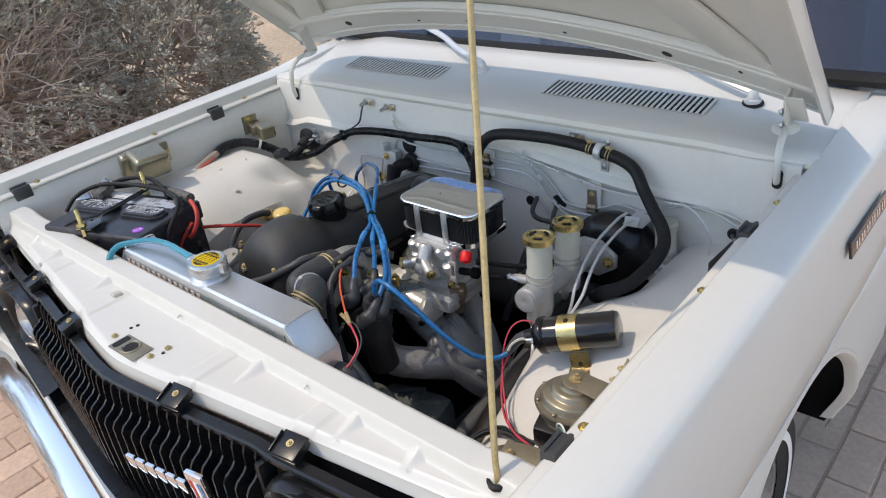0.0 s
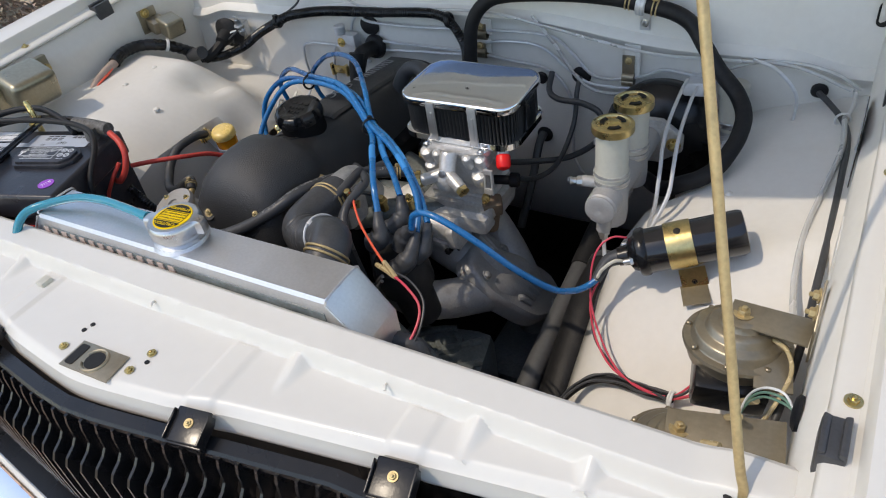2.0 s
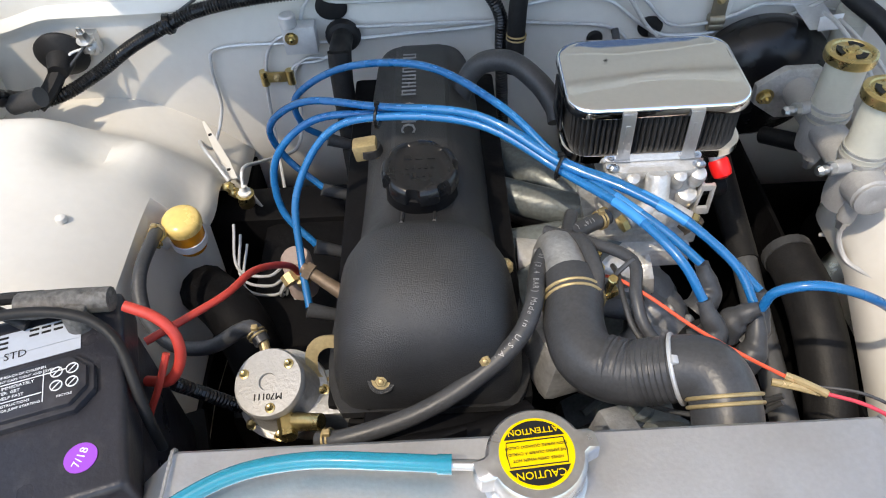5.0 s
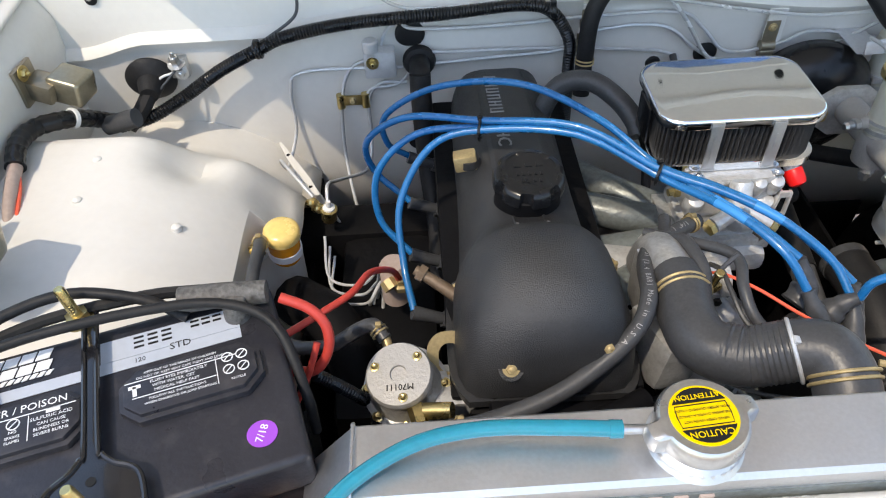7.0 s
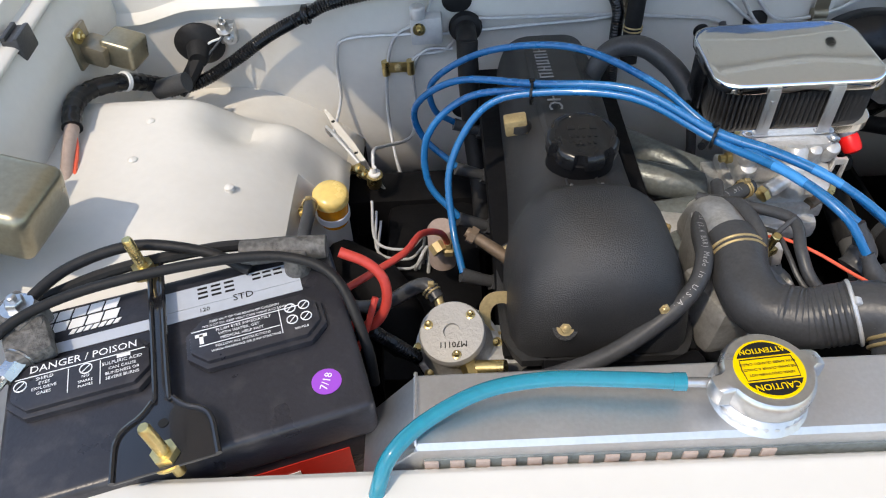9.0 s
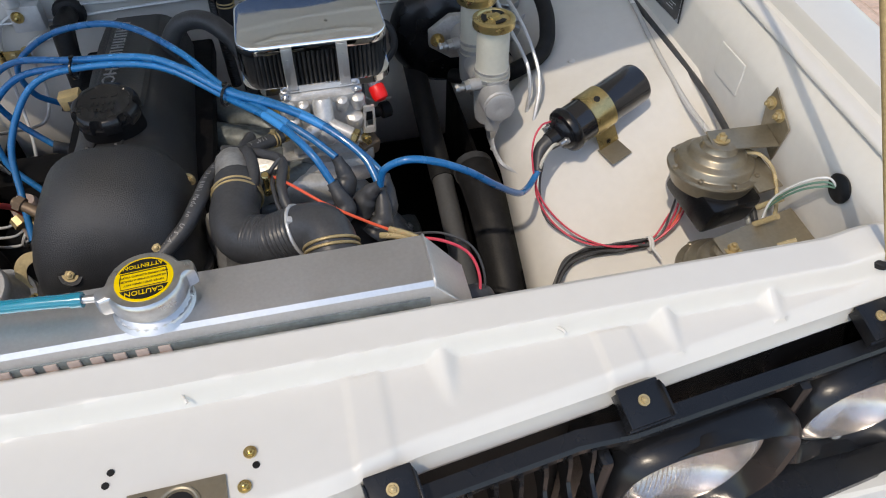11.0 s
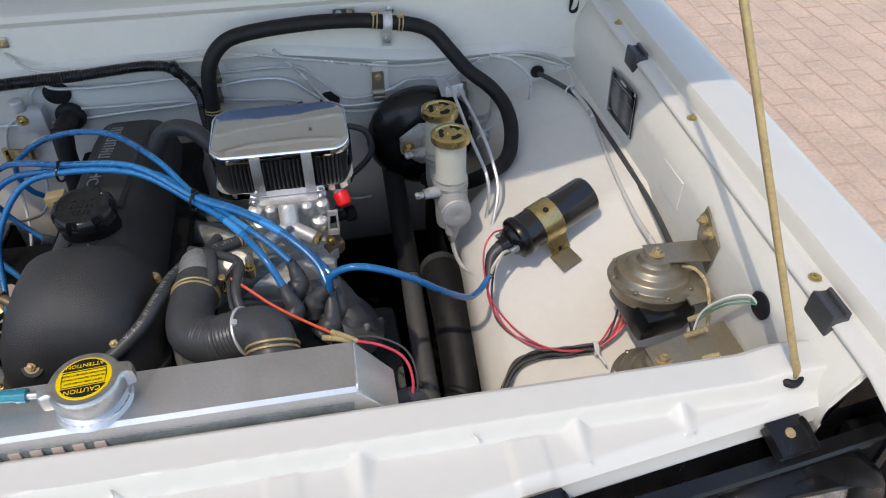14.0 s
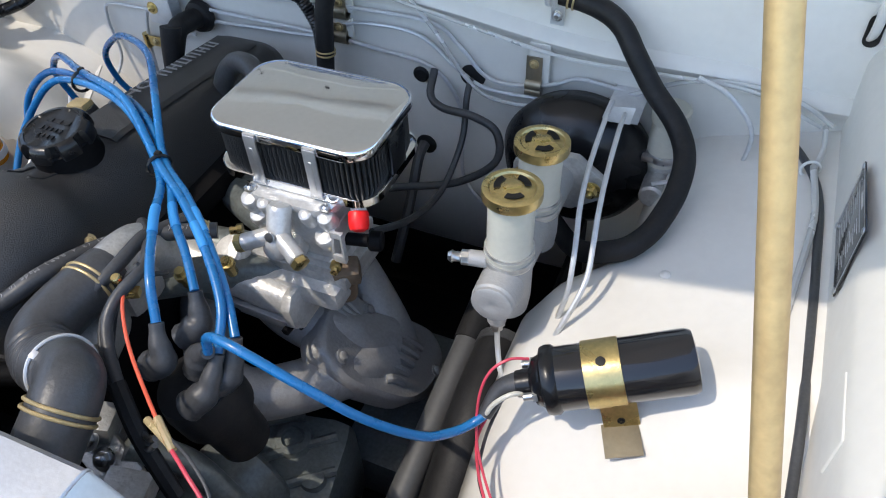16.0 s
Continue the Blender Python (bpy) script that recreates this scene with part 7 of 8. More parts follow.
line("brake_pipe", fw([(-0.242, 0.751), (-0.279, 0.752), (-0.3, 0.724), (-0.302, 0.66)]) + [(-0.31, 0.72, 0.63), (-0.345, 0.66, 0.66), (-0.356, 0.61, 0.692), (-0.357, 0.589, 0.678)], 0.0026, PIPE, PIPELAB, "brake pipe")
for k in range(3):
    z = 0.655 - 0.018 * k
    line("brake_pipe", [(-0.355 + 0.004 * k, 0.515, z + 0.03), (-0.35, 0.47, z), (-0.31, 0.455, z), (-0.29, 0.48, z - 0.005), (-0.30, 0.46, z - 0.05)], 0.0019, PIPE, "coiled grey steel brake pipe beside the engine", "brake pipe")
# proportioning block
blk = thing("brake_pipe_block", (-0.279, 0.755, 0.79), "small grey junction block with a brass screw on the firewall", "junction block")
bm = B()
box(bm, (-0.277, 0.752, 0.792), (0.044, 0.022, 0.04), 0.003)
cyl(bm, (-0.288, 0.745, 0.812), (-0.288, 0.745, 0.83), 0.011, 0.011, 16, 0.002)
part("block", bm, PIPE, blk)
bm = B()
hexbolt(bm, (-0.287, 0.741, 0.797), (0, -1, 0.1), 0.0055, 0.005, 0.009)
part("screw", bm, GOLD, blk)


def pipe_clip(x, z, w, h, n):
    c = thing("pipe_clip", (x, PY + 0.004, z), "yellow zinc pipe clip screwed to the firewall", "pipe clip", "pipe clips on the firewall")
    bm = B()
    box(bm, (x, PY - 0.003, z), (w, 0.002, h), 0.0006)
    if n == 2:
        for e in (-1, 1):
            cyl(bm, (x + e * w * 0.4, PY - 0.001, z - h * 0.8), (x + e * w * 0.4, PY - 0.001, z + h * 0.6), 0.0058, 0.0058, 14)
    else:
        cyl(bm, (x - w / 2, PY - 0.001, z - h * 0.25), (x + w / 2, PY - 0.001, z - h * 0.25), 0.008, 0.008, 14)
        cyl(bm, (x - w / 2, PY - 0.001, z - h * 0.42), (x + w / 2, PY - 0.001, z - h * 0.42), 0.007, 0.007, 14)
    part("band", bm, GOLD if n == 2 else BRONZEPAINT, c)
    if n == 2:
        bm = B()
        screw(bm, (x, PY - 0.004, z), (0, -1, 0.05), 0.0042)
        part("screw", bm, RODGOLD, c)
        return
    bm = B()
    box(bm, (x + w * 0.25, PY + 0.002, z + h * 0.25), (w * 1.3, 0.004, h * 1.1), 0.001)
    part("tab", bm, BAYPAINT, c, "white painted tab")
    bm = B()
    screw(bm, (x, PY - 0.004, z + 0.32 * h), (0, -1, 0.05), 0.0042)
    part("screw", bm, RODGOLD, c)


pipe_clip(-0.323, 0.727, 0.046, 0.016, 2)
pipe_clip(0.014, 0.838, 0.02, 0.024, 1)
pipe_clip(0.010, 0.803, 0.02, 0.024, 1)
pipe_clip(0.277, 0.792, 0.02, 0.052, 1)
# openings and plugs in the firewall
for x, z, w, h in ((-0.233, 0.823, 0.042, 0.036), (-0.229, 0.642, 0.034, 0.034), (0.119, 0.755, 0.022, 0.022), (0.193, 0.768, 0.034, 0.03), (0.559, 0.786, 0.024, 0.022), (0.12, 0.64, 0.03, 0.03)):
    bm = B()
    lp = [[(x + a * k, FW - d, z + b * k) for a, b in rrect(w, h, min(w, h) * 0.49, 8)] for k, d in ((1, 0.0005), (1, 0.003), (0.8, 0.005))]
    rings(bm, lp)
    solo("firewall_grommet", bm, RUBBER, "black rubber grommet plugging a hole in the firewall", "grommet", "grommets in the firewall")
# heater hoses
HH = [(0.004, 0.715, 0.745), (0.006, 0.725, 0.80), (0.012, 0.732, 0.858), (0.035, 0.738, 0.894), (0.075, 0.742, 0.910), (0.17, 0.748, 0.916), (0.25, 0.754, 0.912), (0.30, 0.756, 0.904), (0.345, 0.754, 0.896), (0.374, 0.752, 0.880),
      (0.398, 0.738, 0.854), (0.424, 0.725, 0.825), (0.456, 0.70, 0.805), (0.474, 0.67, 0.788), (0.476, 0.63, 0.775), (0.469, 0.595, 0.764), (0.460, 0.572, 0.756), (0.444, 0.552, 0.750), (0.421, 0.55, 0.738), (0.398, 0.572, 0.71), (0.375, 0.60, 0.69), (0.34, 0.66, 0.66)]
hh = thing("heater_hose", (0.26, 0.755, 0.91), "thick black rubber heater hose arching along the firewall", "hose")
bm = B()
tube(bm, HH, 0.0118, 16, 8)
part("hose", bm, RUBBER, hh)
for x, z in ((0.277, 0.9085), (0.318, 0.9015)):
    bm = B()
    band(bm, (x, 0.7545, z), (1, 0, -0.15), 0.0122, 0.0012, (-0.003, 0.003))
    box(bm, (x, 0.7515, z + 0.0145), (0.008, 0.006, 0.006), 0.001)
    cyl(bm, (x - 0.005, 0.749, z + 0.016), (x + 0.008, 0.747, z + 0.017), 0.002, 0.002, 8)
    part("hose_clamp", bm, RODGOLD, hh, "gold hose clamp")
bm = B()
band(bm, (0.297, 0.755, 0.905), (1, 0, -0.1), 0.0135, 0.0035, (-0.004, 0.0, 0.004))
box(bm, (0.297, 0.774, 0.876), (0.016, 0.003, 0.04), 0.001)
part("saddle", bm, PIPE, hh, "grey saddle clip")
bm = B()
screw(bm, (0.297, 0.7722, 0.868), (0, -1, 0), 0.0045)
part("saddle_screw", bm, STEEL, hh)
bm = B()
screw(bm, (0.304, 0.7722, 0.918), (0, -1, 0), 0.0045)
part("saddle_screw", bm, STEEL, hh)
bm = B()
band(bm, (0.006, 0.724, 0.79), (0.05, 0.1, 1), 0.0122, 0.0012, (0, 0.005))
part("lower_clamp", bm, RODGOLD, hh, "gold hose clamp")
line("breather_hose", [(-0.073, 0.60, 0.74), (-0.072, 0.605, 0.79), (-0.05, 0.61, 0.828), (-0.015, 0.60, 0.838), (0.015, 0.575, 0.826), (0.032, 0.55, 0.81), (0.035, 0.535, 0.80)], 0.0125, SHINYRUB, "thick black breather hose between the valve cover and air filter", "hose", 14)
line("vacuum_hose", [(0.143, 0.762, 0.772), (0.148, 0.735, 0.752), (0.17, 0.722, 0.745), (0.215, 0.715, 0.747), (0.247, 0.712, 0.732), (0.25, 0.70, 0.695), (0.20, 0.69, 0.655), (0.13, 0.66, 0.65), (0.09, 0.60, 0.68)], 0.0052, SHINYRUB, "thin black vacuum hose in front of the firewall", "hose", 10)
line("throttle_cable", [(0.193, 0.764, 0.768), (0.194, 0.745, 0.75), (0.196, 0.72, 0.70), (0.19, 0.66, 0.66), (0.185, 0.58, 0.68), (0.18, 0.50, 0.73)], 0.0045, SHINYRUB, "black sheathed throttle cable from the firewall", "cable")
line("speedo_cable", [(0.12, 0.764, 0.645), (0.12, 0.74, 0.635), (0.12, 0.70, 0.58), (0.11, 0.66, 0.50)], 0.008, SHINYRUB, "black cable passing down from the firewall", "cable")
# fuel hoses
def hose(name, pts, r, material, label, category, seg, ends, mark=None):
    """A hose with wire clamps at the given ends (0 first, -1 last)."""
    t = thing(name, pts[0], label, category)
    bm = B()
    tube(bm, pts, r, seg)
    part("hose", bm, material, t)
    if mark:
        part("print", mark, CASTIRON, t, "worn white print", kind="stuff")
    for e in ends:
        a, b = (Vector(pts[0]), Vector(pts[1])) if e == 0 else (Vector(pts[-1]), Vector(pts[-2]))
        bm = B()
        c = a + (b - a).normalized() * 0.010
        band(bm, c, b - a, r + 0.0009, 0.0011, (-0.002, 0.002))
        box(bm, c + Vector((0, 0, r + 0.003)), (0.006, 0.005, 0.005), 0.001)
        part("hose_clamp", bm, RODGOLD, t, "gold wire clamp")


Q = spline([(-0.212, 0.188, 0.748), (-0.185, 0.185, 0.757), (-0.13, 0.196, 0.768), (-0.083, 0.214, 0.784), (-0.042, 0.238, 0.806), (-0.024, 0.268, 0.816), (-0.014, 0.316, 0.806), (0.002, 0.352, 0.796), (0.033, 0.376, 0.792), (0.066, 0.398, 0.786)][::-1], 10)
bm = B()
run, k = 0.0, 0
marks = '1/4" (6.3 mm) 50 PSI (3.4 BAR) Made in U.S.A.'
for a, b in zip(Q[4:], Q[5:]):
    run += (b - a).length
    if run > 0.0046 * (k + 1) and k < len(marks):
        d = (b - a).normalized()
        up = Vector((-0.1, -0.35, 0.93))
        up = (up - d * up.dot(d)).normalized()
        if marks[k] != " ":
            merge(bm, words(marks[k], 0.0072, plane_m(b + up * 0.0083, d, up.cross(d)), 0.0001))
        k += 1
HOSEMARK = bm
hose("fuel_hose", [(-0.212, 0.188, 0.748), (-0.185, 0.185, 0.757), (-0.13, 0.196, 0.768), (-0.083, 0.214, 0.784), (-0.042, 0.238, 0.806), (-0.024, 0.268, 0.816), (-0.014, 0.316, 0.806), (0.002, 0.352, 0.796), (0.033, 0.376, 0.792), (0.066, 0.398, 0.786)], 0.0082, SHINYRUB, "black rubber fuel hose from the pump to the carburettor", "hose", 14, (0, -1), HOSEMARK)
hose("fuel_hose", [(-0.424, 0.474, 0.724), (-0.418, 0.44, 0.740), (-0.419, 0.40, 0.742), (-0.418, 0.375, 0.732), (-0.408, 0.35, 0.718), (-0.375, 0.318, 0.716), (-0.33, 0.300, 0.734), (-0.295, 0.300, 0.758), (-0.280, 0.297, 0.765), (-0.270, 0.284, 0.759)], 0.0075, SHINYRUB, "black rubber fuel hose from the filter to the pump", "hose", 12, (0, -1))
line("coolant_hose", [(0.03, 0.275, 0.812), (0.035, 0.30, 0.818), (0.03, 0.34, 0.815), (0.02, 0.36, 0.80), (0.03, 0.40, 0.79)], 0.0068, SHINYRUB, "thin black coolant hose behind the thermostat", "hose", 10)
line("coolant_hose", [(0.0, 0.37, 0.80), (0.035, 0.342, 0.812), (0.066, 0.305, 0.826), (0.063, 0.269, 0.82), (0.07, 0.242, 0.805), (0.105, 0.208, 0.78), (0.132, 0.187, 0.755), (0.152, 0.178, 0.735)], 0.0055, SHINYRUB, "thin black hose beside the distributor", "hose", 10)
# plug wires
WIRELAB = "bright blue silicone spark plug wire with printed sleeve"
T1, T2 = Vector((0.015, 0.403, 0.850)), Vector((-0.159, 0.491, 0.854))
WIRE_A = [BOOTS[0][0], (0.098, 0.285, 0.848), (0.065, 0.335, 0.856), T1 + Vector((0.004, -0.006, -0.002)), (-0.06, 0.452, 0.868), T2 + Vector((0, -0.007, 0.004)), (-0.215, 0.485, 0.838), (-0.252, 0.455, 0.785), (-0.252, 0.41, 0.735), (-0.243, 0.362, 0.709)]
WIRE_B = [BOOTS[1][0], (0.10, 0.325, 0.836), (0.07, 0.352, 0.846), T1 + Vector((0.006, 0.004, 0.0)), (-0.05, 0.458, 0.866), T2 + Vector((0, 0.003, 0.0)), (-0.23, 0.505, 0.842), (-0.276, 0.495, 0.80), (-0.278, 0.475, 0.745), (-0.244, 0.452, 0.709)]
WIRE_C = [BOOTS[2][0], (0.154, 0.295, 0.823), (0.117, 0.332, 0.842), (0.07, 0.368, 0.851), T1 + Vector((0.0, 0.0, 0.006)), (-0.06, 0.455, 0.876), T2 + Vector((0, 0.004, 0.009)), (-0.24, 0.535, 0.845), (-0.29, 0.555, 0.80), (-0.285, 0.565, 0.745), (-0.244, 0.547, 0.709)]
WIRE_D = [BOOTS[3][0], (0.150, 0.308, 0.822), (0.112, 0.342, 0.842), (0.065, 0.378, 0.850), T1 + Vector((0.0, 0.008, 0.004)), (-0.03, 0.465, 0.872), (-0.09, 0.53, 0.876), (-0.147, 0.565, 0.868), (-0.215, 0.60, 0.838), (-0.27, 0.62, 0.79), (-0.27, 0.63, 0.74), (-0.244, 0.642, 0.709)]
WIRES = (WIRE_A, WIRE_B, WIRE_C, WIRE_D)
for w in WIRES:
    t = thing("spark_plug_wire", w[0], WIRELAB, "plug wire", "plug wires")
    bm = B()
    tube(bm, w, 0.0042, 10, 8)
    part("wire", bm, BLUEWIRE, t)
    Q = spline(w, 8)
    bm = B()
    k = len(Q) // 5
    tube(bm, Q[k:k + 5], 0.0046, 10, smooth=False)
    part("sleeve", bm, BLUEBOOT, t, "light blue sleeve")
    bm = B()
    for i in range(int(len(Q) * 0.42), int(len(Q) * 0.68), 2):
        d = (Q[i + 1] - Q[i]).normalized()
        up = Vector((0, -0.5, 0.87))
        up = (up - d * up.dot(d)).normalized()
        bars(bm, plane_m(Q[i] + up * 0.00405, d, up.cross(d)), [(0, 0, 0.005, 0.0009)], 0.0003)
    part("print", bm, BLUEBOOT, t, "pale printed marks", kind="stuff")
CL = [BOOTS[4][0], (0.172, 0.256, 0.834), (0.195, 0.25, 0.848), (0.225, 0.248, 0.842), (0.262, 0.252, 0.818), (0.30, 0.265, 0.778), (0.335, 0.288, 0.738), (0.354, 0.309, 0.723), (0.366, 0.323, 0.722), (0.376, 0.333, 0.729)]
line("coil_wire", CL, 0.0042, BLUEWIRE, "bright blue silicone coil wire sagging to the distributor", "coil wire", 10, step=8)
for c, ax in ((T1, (0.75, -0.42, -0.05)), (T2, (1, -0.25, 0))):
    bm = B()
    F = frame_of(ax)
    tube(bm, [c + F @ Vector((0.0115 * math.cos(a), 0.0115 * math.sin(a), 0)) for a in span(0, 6.28, 18)], 0.0018, 6, 2)
    box(bm, c + Vector((0, 0.004, 0.011)), (0.006, 0.006, 0.006), 0.001)
    solo("wire_tie", bm, PLASTIC, "black tie gathering the blue plug wires", "cable tie")
# loom along the firewall and left wall
LOOM = [(-0.008, 0.742, 0.64), (-0.010, 0.742, 0.70), (-0.012, 0.742, 0.775), (-0.014, 0.744, 0.815), (-0.04, 0.746, 0.856), (-0.08, 0.746, 0.868), (-0.18, 0.746, 0.862), (-0.313, 0.745, 0.856), (-0.40, 0.744, 0.842), (-0.44, 0.743, 0.826), (-0.498, 0.742, 0.798), (-0.555, 0.735, 0.764), (-0.60, 0.71, 0.75), (-0.64, 0.69, 0.75)]
lm = thing("wiring_loom", (-0.3, 0.745, 0.85), "black corrugated wiring loom tied along the firewall", "wiring loom")
bm = B()
tube(bm, LOOM[6:], 0.0088, 12, 8, ripple=0.0009, pitch=0.0042)
part("corrugated_sleeve", bm, PLASTIC, lm)
bm = B()
tube(bm, LOOM[:7], 0.0082, 12, 8, ripple=0.0008, pitch=0.0042)
part("sleeve_branch", bm, PLASTIC, lm)
for p in ((-0.44, 0.743, 0.826), (-0.04, 0.746, 0.858)):
    bm = B()
    band(bm, p, (1, 0, 0.2), 0.0102, 0.0028, (-0.002, 0.002))
    box(bm, (p[0], p[1] - 0.004, p[2] + 0.012), (0.008, 0.008, 0.008), 0.001)
    part("tie", bm, PLASTIC, lm)
HB = [(-0.62, 0.70, 0.750), (-0.645, 0.685, 0.764), (-0.662, 0.655, 0.790), (-0.676, 0.625, 0.808), (-0.696, 0.602, 0.815), (-0.703, 0.575, 0.818), (-0.700, 0.548, 0.818), (-0.694, 0.525, 0.813)]
hb = thing("taped_harness", HB[0], "black taped wiring harness with a frayed pink tail", "harness")
bm = B()
tube(bm, HB, 0.0112, 12, ripple=0.0008, pitch=0.013)
part("tape", bm, PLASTIC, hb)
bm = B()
tube(bm, [(-0.695, 0.528, 0.813), (-0.690, 0.50, 0.81), (-0.684, 0.465, 0.802), (-0.68, 0.44, 0.79)], (0.0085, 0.0065), 10)
part("bare_tail", bm, BEIGE, hb, "pinkish unwrapped wires")
bm = B()
tube(bm, [(-0.690, 0.52, 0.812), (-0.681, 0.495, 0.806), (-0.674, 0.46, 0.80), (-0.672, 0.44, 0.788)], 0.0022, 6)
part("pink_wire", bm, CORAL, hb, "thin pink wire")
bm = B()
band(bm, (-0.668, 0.641, 0.800), (-0.45, -0.75, 0.45), 0.0115, 0.0018, (0, 0.003))
part("white_band", bm, WHITEWIRE, hb, "white tape band")
line("connector", [(-0.645, 0.672, 0.765), (-0.625, 0.668, 0.772), (-0.60, 0.665, 0.78)], 0.013, SHINYRUB, "black rubber plug connector on the harness", "connector", 12)
bm = B()
lathe(bm, [(0.034, 0.0), (0.035, 0.004), (0.030, 0.010), (0.018, 0.016), (0.015, 0.03), (0.012, 0.04)], (-0.600, 0.757, 0.785), (0.1, -1, -0.15), 28)
solo("bulkhead_grommet", bm, RUBBER, "large black rubber grommet with wires on the firewall", "grommet", base=(-0.6, 0.765, 0.785))
line("bulkhead_wire", [(-0.598, 0.73, 0.778), (-0.61, 0.705, 0.762), (-0.625, 0.685, 0.752)], 0.011, RUBBER, "black taped wires leaving the grommet", "wire")
# fittings on the upper firewall
for x, z in ((-0.374, 0.912), (-0.302, 0.908), (0.223, 0.915)):
    f = thing("firewall_fitting", (x, FW + 0.012, z), "small metal cable fitting on the upper firewall", "fitting", "firewall fittings")
    bm = B()
    box(bm, (x + 0.008, FW + 0.009, z), (0.034, 0.004, 0.016), 0.0018)
    cyl(bm, (x, FW + 0.01, z), (x - 0.004, FW - 0.012, z - 0.004), 0.006, 0.004, 12)
    part("plate", bm, STEEL, f)
    bm = B()
    screw(bm, (x + 0.017, FW + 0.007, z), (0, -1, 0), 0.004)
    part("screw", bm, RODGOLD, f)
line("thin_wire", [(-0.376, 0.77, 0.908), (-0.378, 0.762, 0.89), (-0.385, 0.755, 0.865), (-0.42, 0.75, 0.842), (-0.438, 0.747, 0.833)], 0.0022, SHINYRUB, "thin black wire from a firewall fitting to the loom", "wire")
line("thin_wire", [(0.223, 0.772, 0.913), (0.19, 0.768, 0.912), (0.15, 0.764, 0.905)], 0.0015, STEEL, "thin bare cable from a firewall fitting", "wire")
f = thing("ground_stud", (-0.557, 0.757, 0.80), "small gold earth stud with wires on the firewall", "stud")
bm = B()
box(bm, (-0.556, 0.756, 0.80), (0.024, 0.014, 0.03), 0.002)
hexbolt(bm, (-0.557, 0.748, 0.808), (0, -0.3, 1), 0.007, 0.014, 0.012)
hexbolt(bm, (-0.553, 0.748, 0.795), (0, -1, 0.2), 0.006, 0.006, 0.01)
part("stud", bm, STEEL, f)
line("thin_wire", [(-0.56, 0.746, 0.80), (-0.572, 0.738, 0.79), (-0.59, 0.725, 0.775), (-0.60, 0.72, 0.76)], 0.0018, SHINYRUB, "thin black earth wire", "wire")
line("thin_wire", [(-0.566, 0.748, 0.795), (-0.585, 0.74, 0.79), (-0.60, 0.728, 0.765)], 0.0018, WHITEWIRE, "thin pale earth wire", "wire")
# battery cables
line("battery_cable", [(-0.60, 0.185, 0.872), (-0.592, 0.206, 0.877), (-0.567, 0.233, 0.882), (-0.518, 0.252, 0.884), (-0.46, 0.248, 0.876), (-0.425, 0.238, 0.862)], 0.0048, RUBBER, "thick black battery cable behind the battery", "cable", 12)
line("battery_cable", [(-0.348, 0.246, 0.871), (-0.325, 0.240, 0.862), (-0.312, 0.232, 0.848), (-0.312, 0.222, 0.828), (-0.325, 0.215, 0.81), (-0.348, 0.222, 0.80)], 0.0046, BATRED, "thick red battery cable", "cable", 12)
line("battery_cable", [(-0.36, 0.262, 0.80), (-0.33, 0.285, 0.80), (-0.30, 0.315, 0.795), (-0.285, 0.36, 0.775), (-0.266, 0.40, 0.735), (-0.258, 0.415, 0.700)], 0.0037, BATRED, "red battery cable running to the engine", "cable", 12)
line("battery_wire", [(-0.32, 0.222, 0.838), (-0.33, 0.205, 0.815), (-0.345, 0.195, 0.785), (-0.35, 0.20, 0.75)], 0.003, BATRED, "thin red battery wire", "wire")
line("battery_wire", [(-0.33, 0.225, 0.79), (-0.30, 0.235, 0.74), (-0.285, 0.245, 0.70), (-0.29, 0.25, 0.64)], 0.006, PLASTIC, "black corrugated battery wire", "wire", ripple=0.0008, pitch=0.004)
s = thing("solenoid", (-0.266, 0.435, 0.65), "pale tan plastic sender with a red cable beside the engine", "sender")
bm = B()
lathe(bm, [(0.014, 0.65), (0.017, 0.652), (0.017, 0.707), (0.014, 0.712)], (-0.266, 0.435, 0), (0, 0, 1), 24)
part("body", bm, BEIGE, s)
bm = B()
lathe(bm, [(0.009, 0.0), (0.009, 0.008), (0.005, 0.009), (0.005, 0.018)], (-0.258, 0.415, 0.690), (0, -0.2, 1), 6)
lathe(bm, [(0.01, 0), (0.01, 0.012)], (-0.268, 0.41, 0.694), (-0.3, 0.4, 0.3), 8)
part("terminal", bm, RODGOLD, s)
# wires round the distributor
line("distributor_wire", [(0.047, 0.31, 0.80), (0.055, 0.292, 0.815), (0.075, 0.265, 0.822), (0.105, 0.235, 0.818), (0.145, 0.205, 0.812), (0.185, 0.178, 0.808)], 0.0016, CORAL, "coral-red wire beside the distributor", "wire")
line("distributor_wire", [(0.185, 0.178, 0.808), (0.215, 0.162, 0.812), (0.238, 0.148, 0.803), (0.244, 0.125, 0.79), (0.236, 0.10, 0.772)], 0.0016, REDWIRE, "red wire at the radiator's end", "wire")
line("distributor_wire", [(0.182, 0.183, 0.808), (0.215, 0.17, 0.815), (0.242, 0.152, 0.808), (0.249, 0.125, 0.79), (0.24, 0.105, 0.768)], 0.0013, SHINYRUB, "thin black wire at the radiator's end", "wire")
line("distributor_wire", [(0.058, 0.33, 0.79), (0.055, 0.30, 0.812), (0.054, 0.272, 0.814), (0.062, 0.242, 0.802), (0.095, 0.21, 0.782), (0.135, 0.192, 0.765), (0.165, 0.183, 0.795)], 0.0026, SHINYRUB, "black wire beside the distributor", "wire")
line("distributor_wire", [(0.095, 0.215, 0.786), (0.125, 0.193, 0.765), (0.145, 0.182, 0.745), (0.165, 0.172, 0.72)], 0.0075, RUBBER, "black taped wire bundle behind the radiator", "wire")
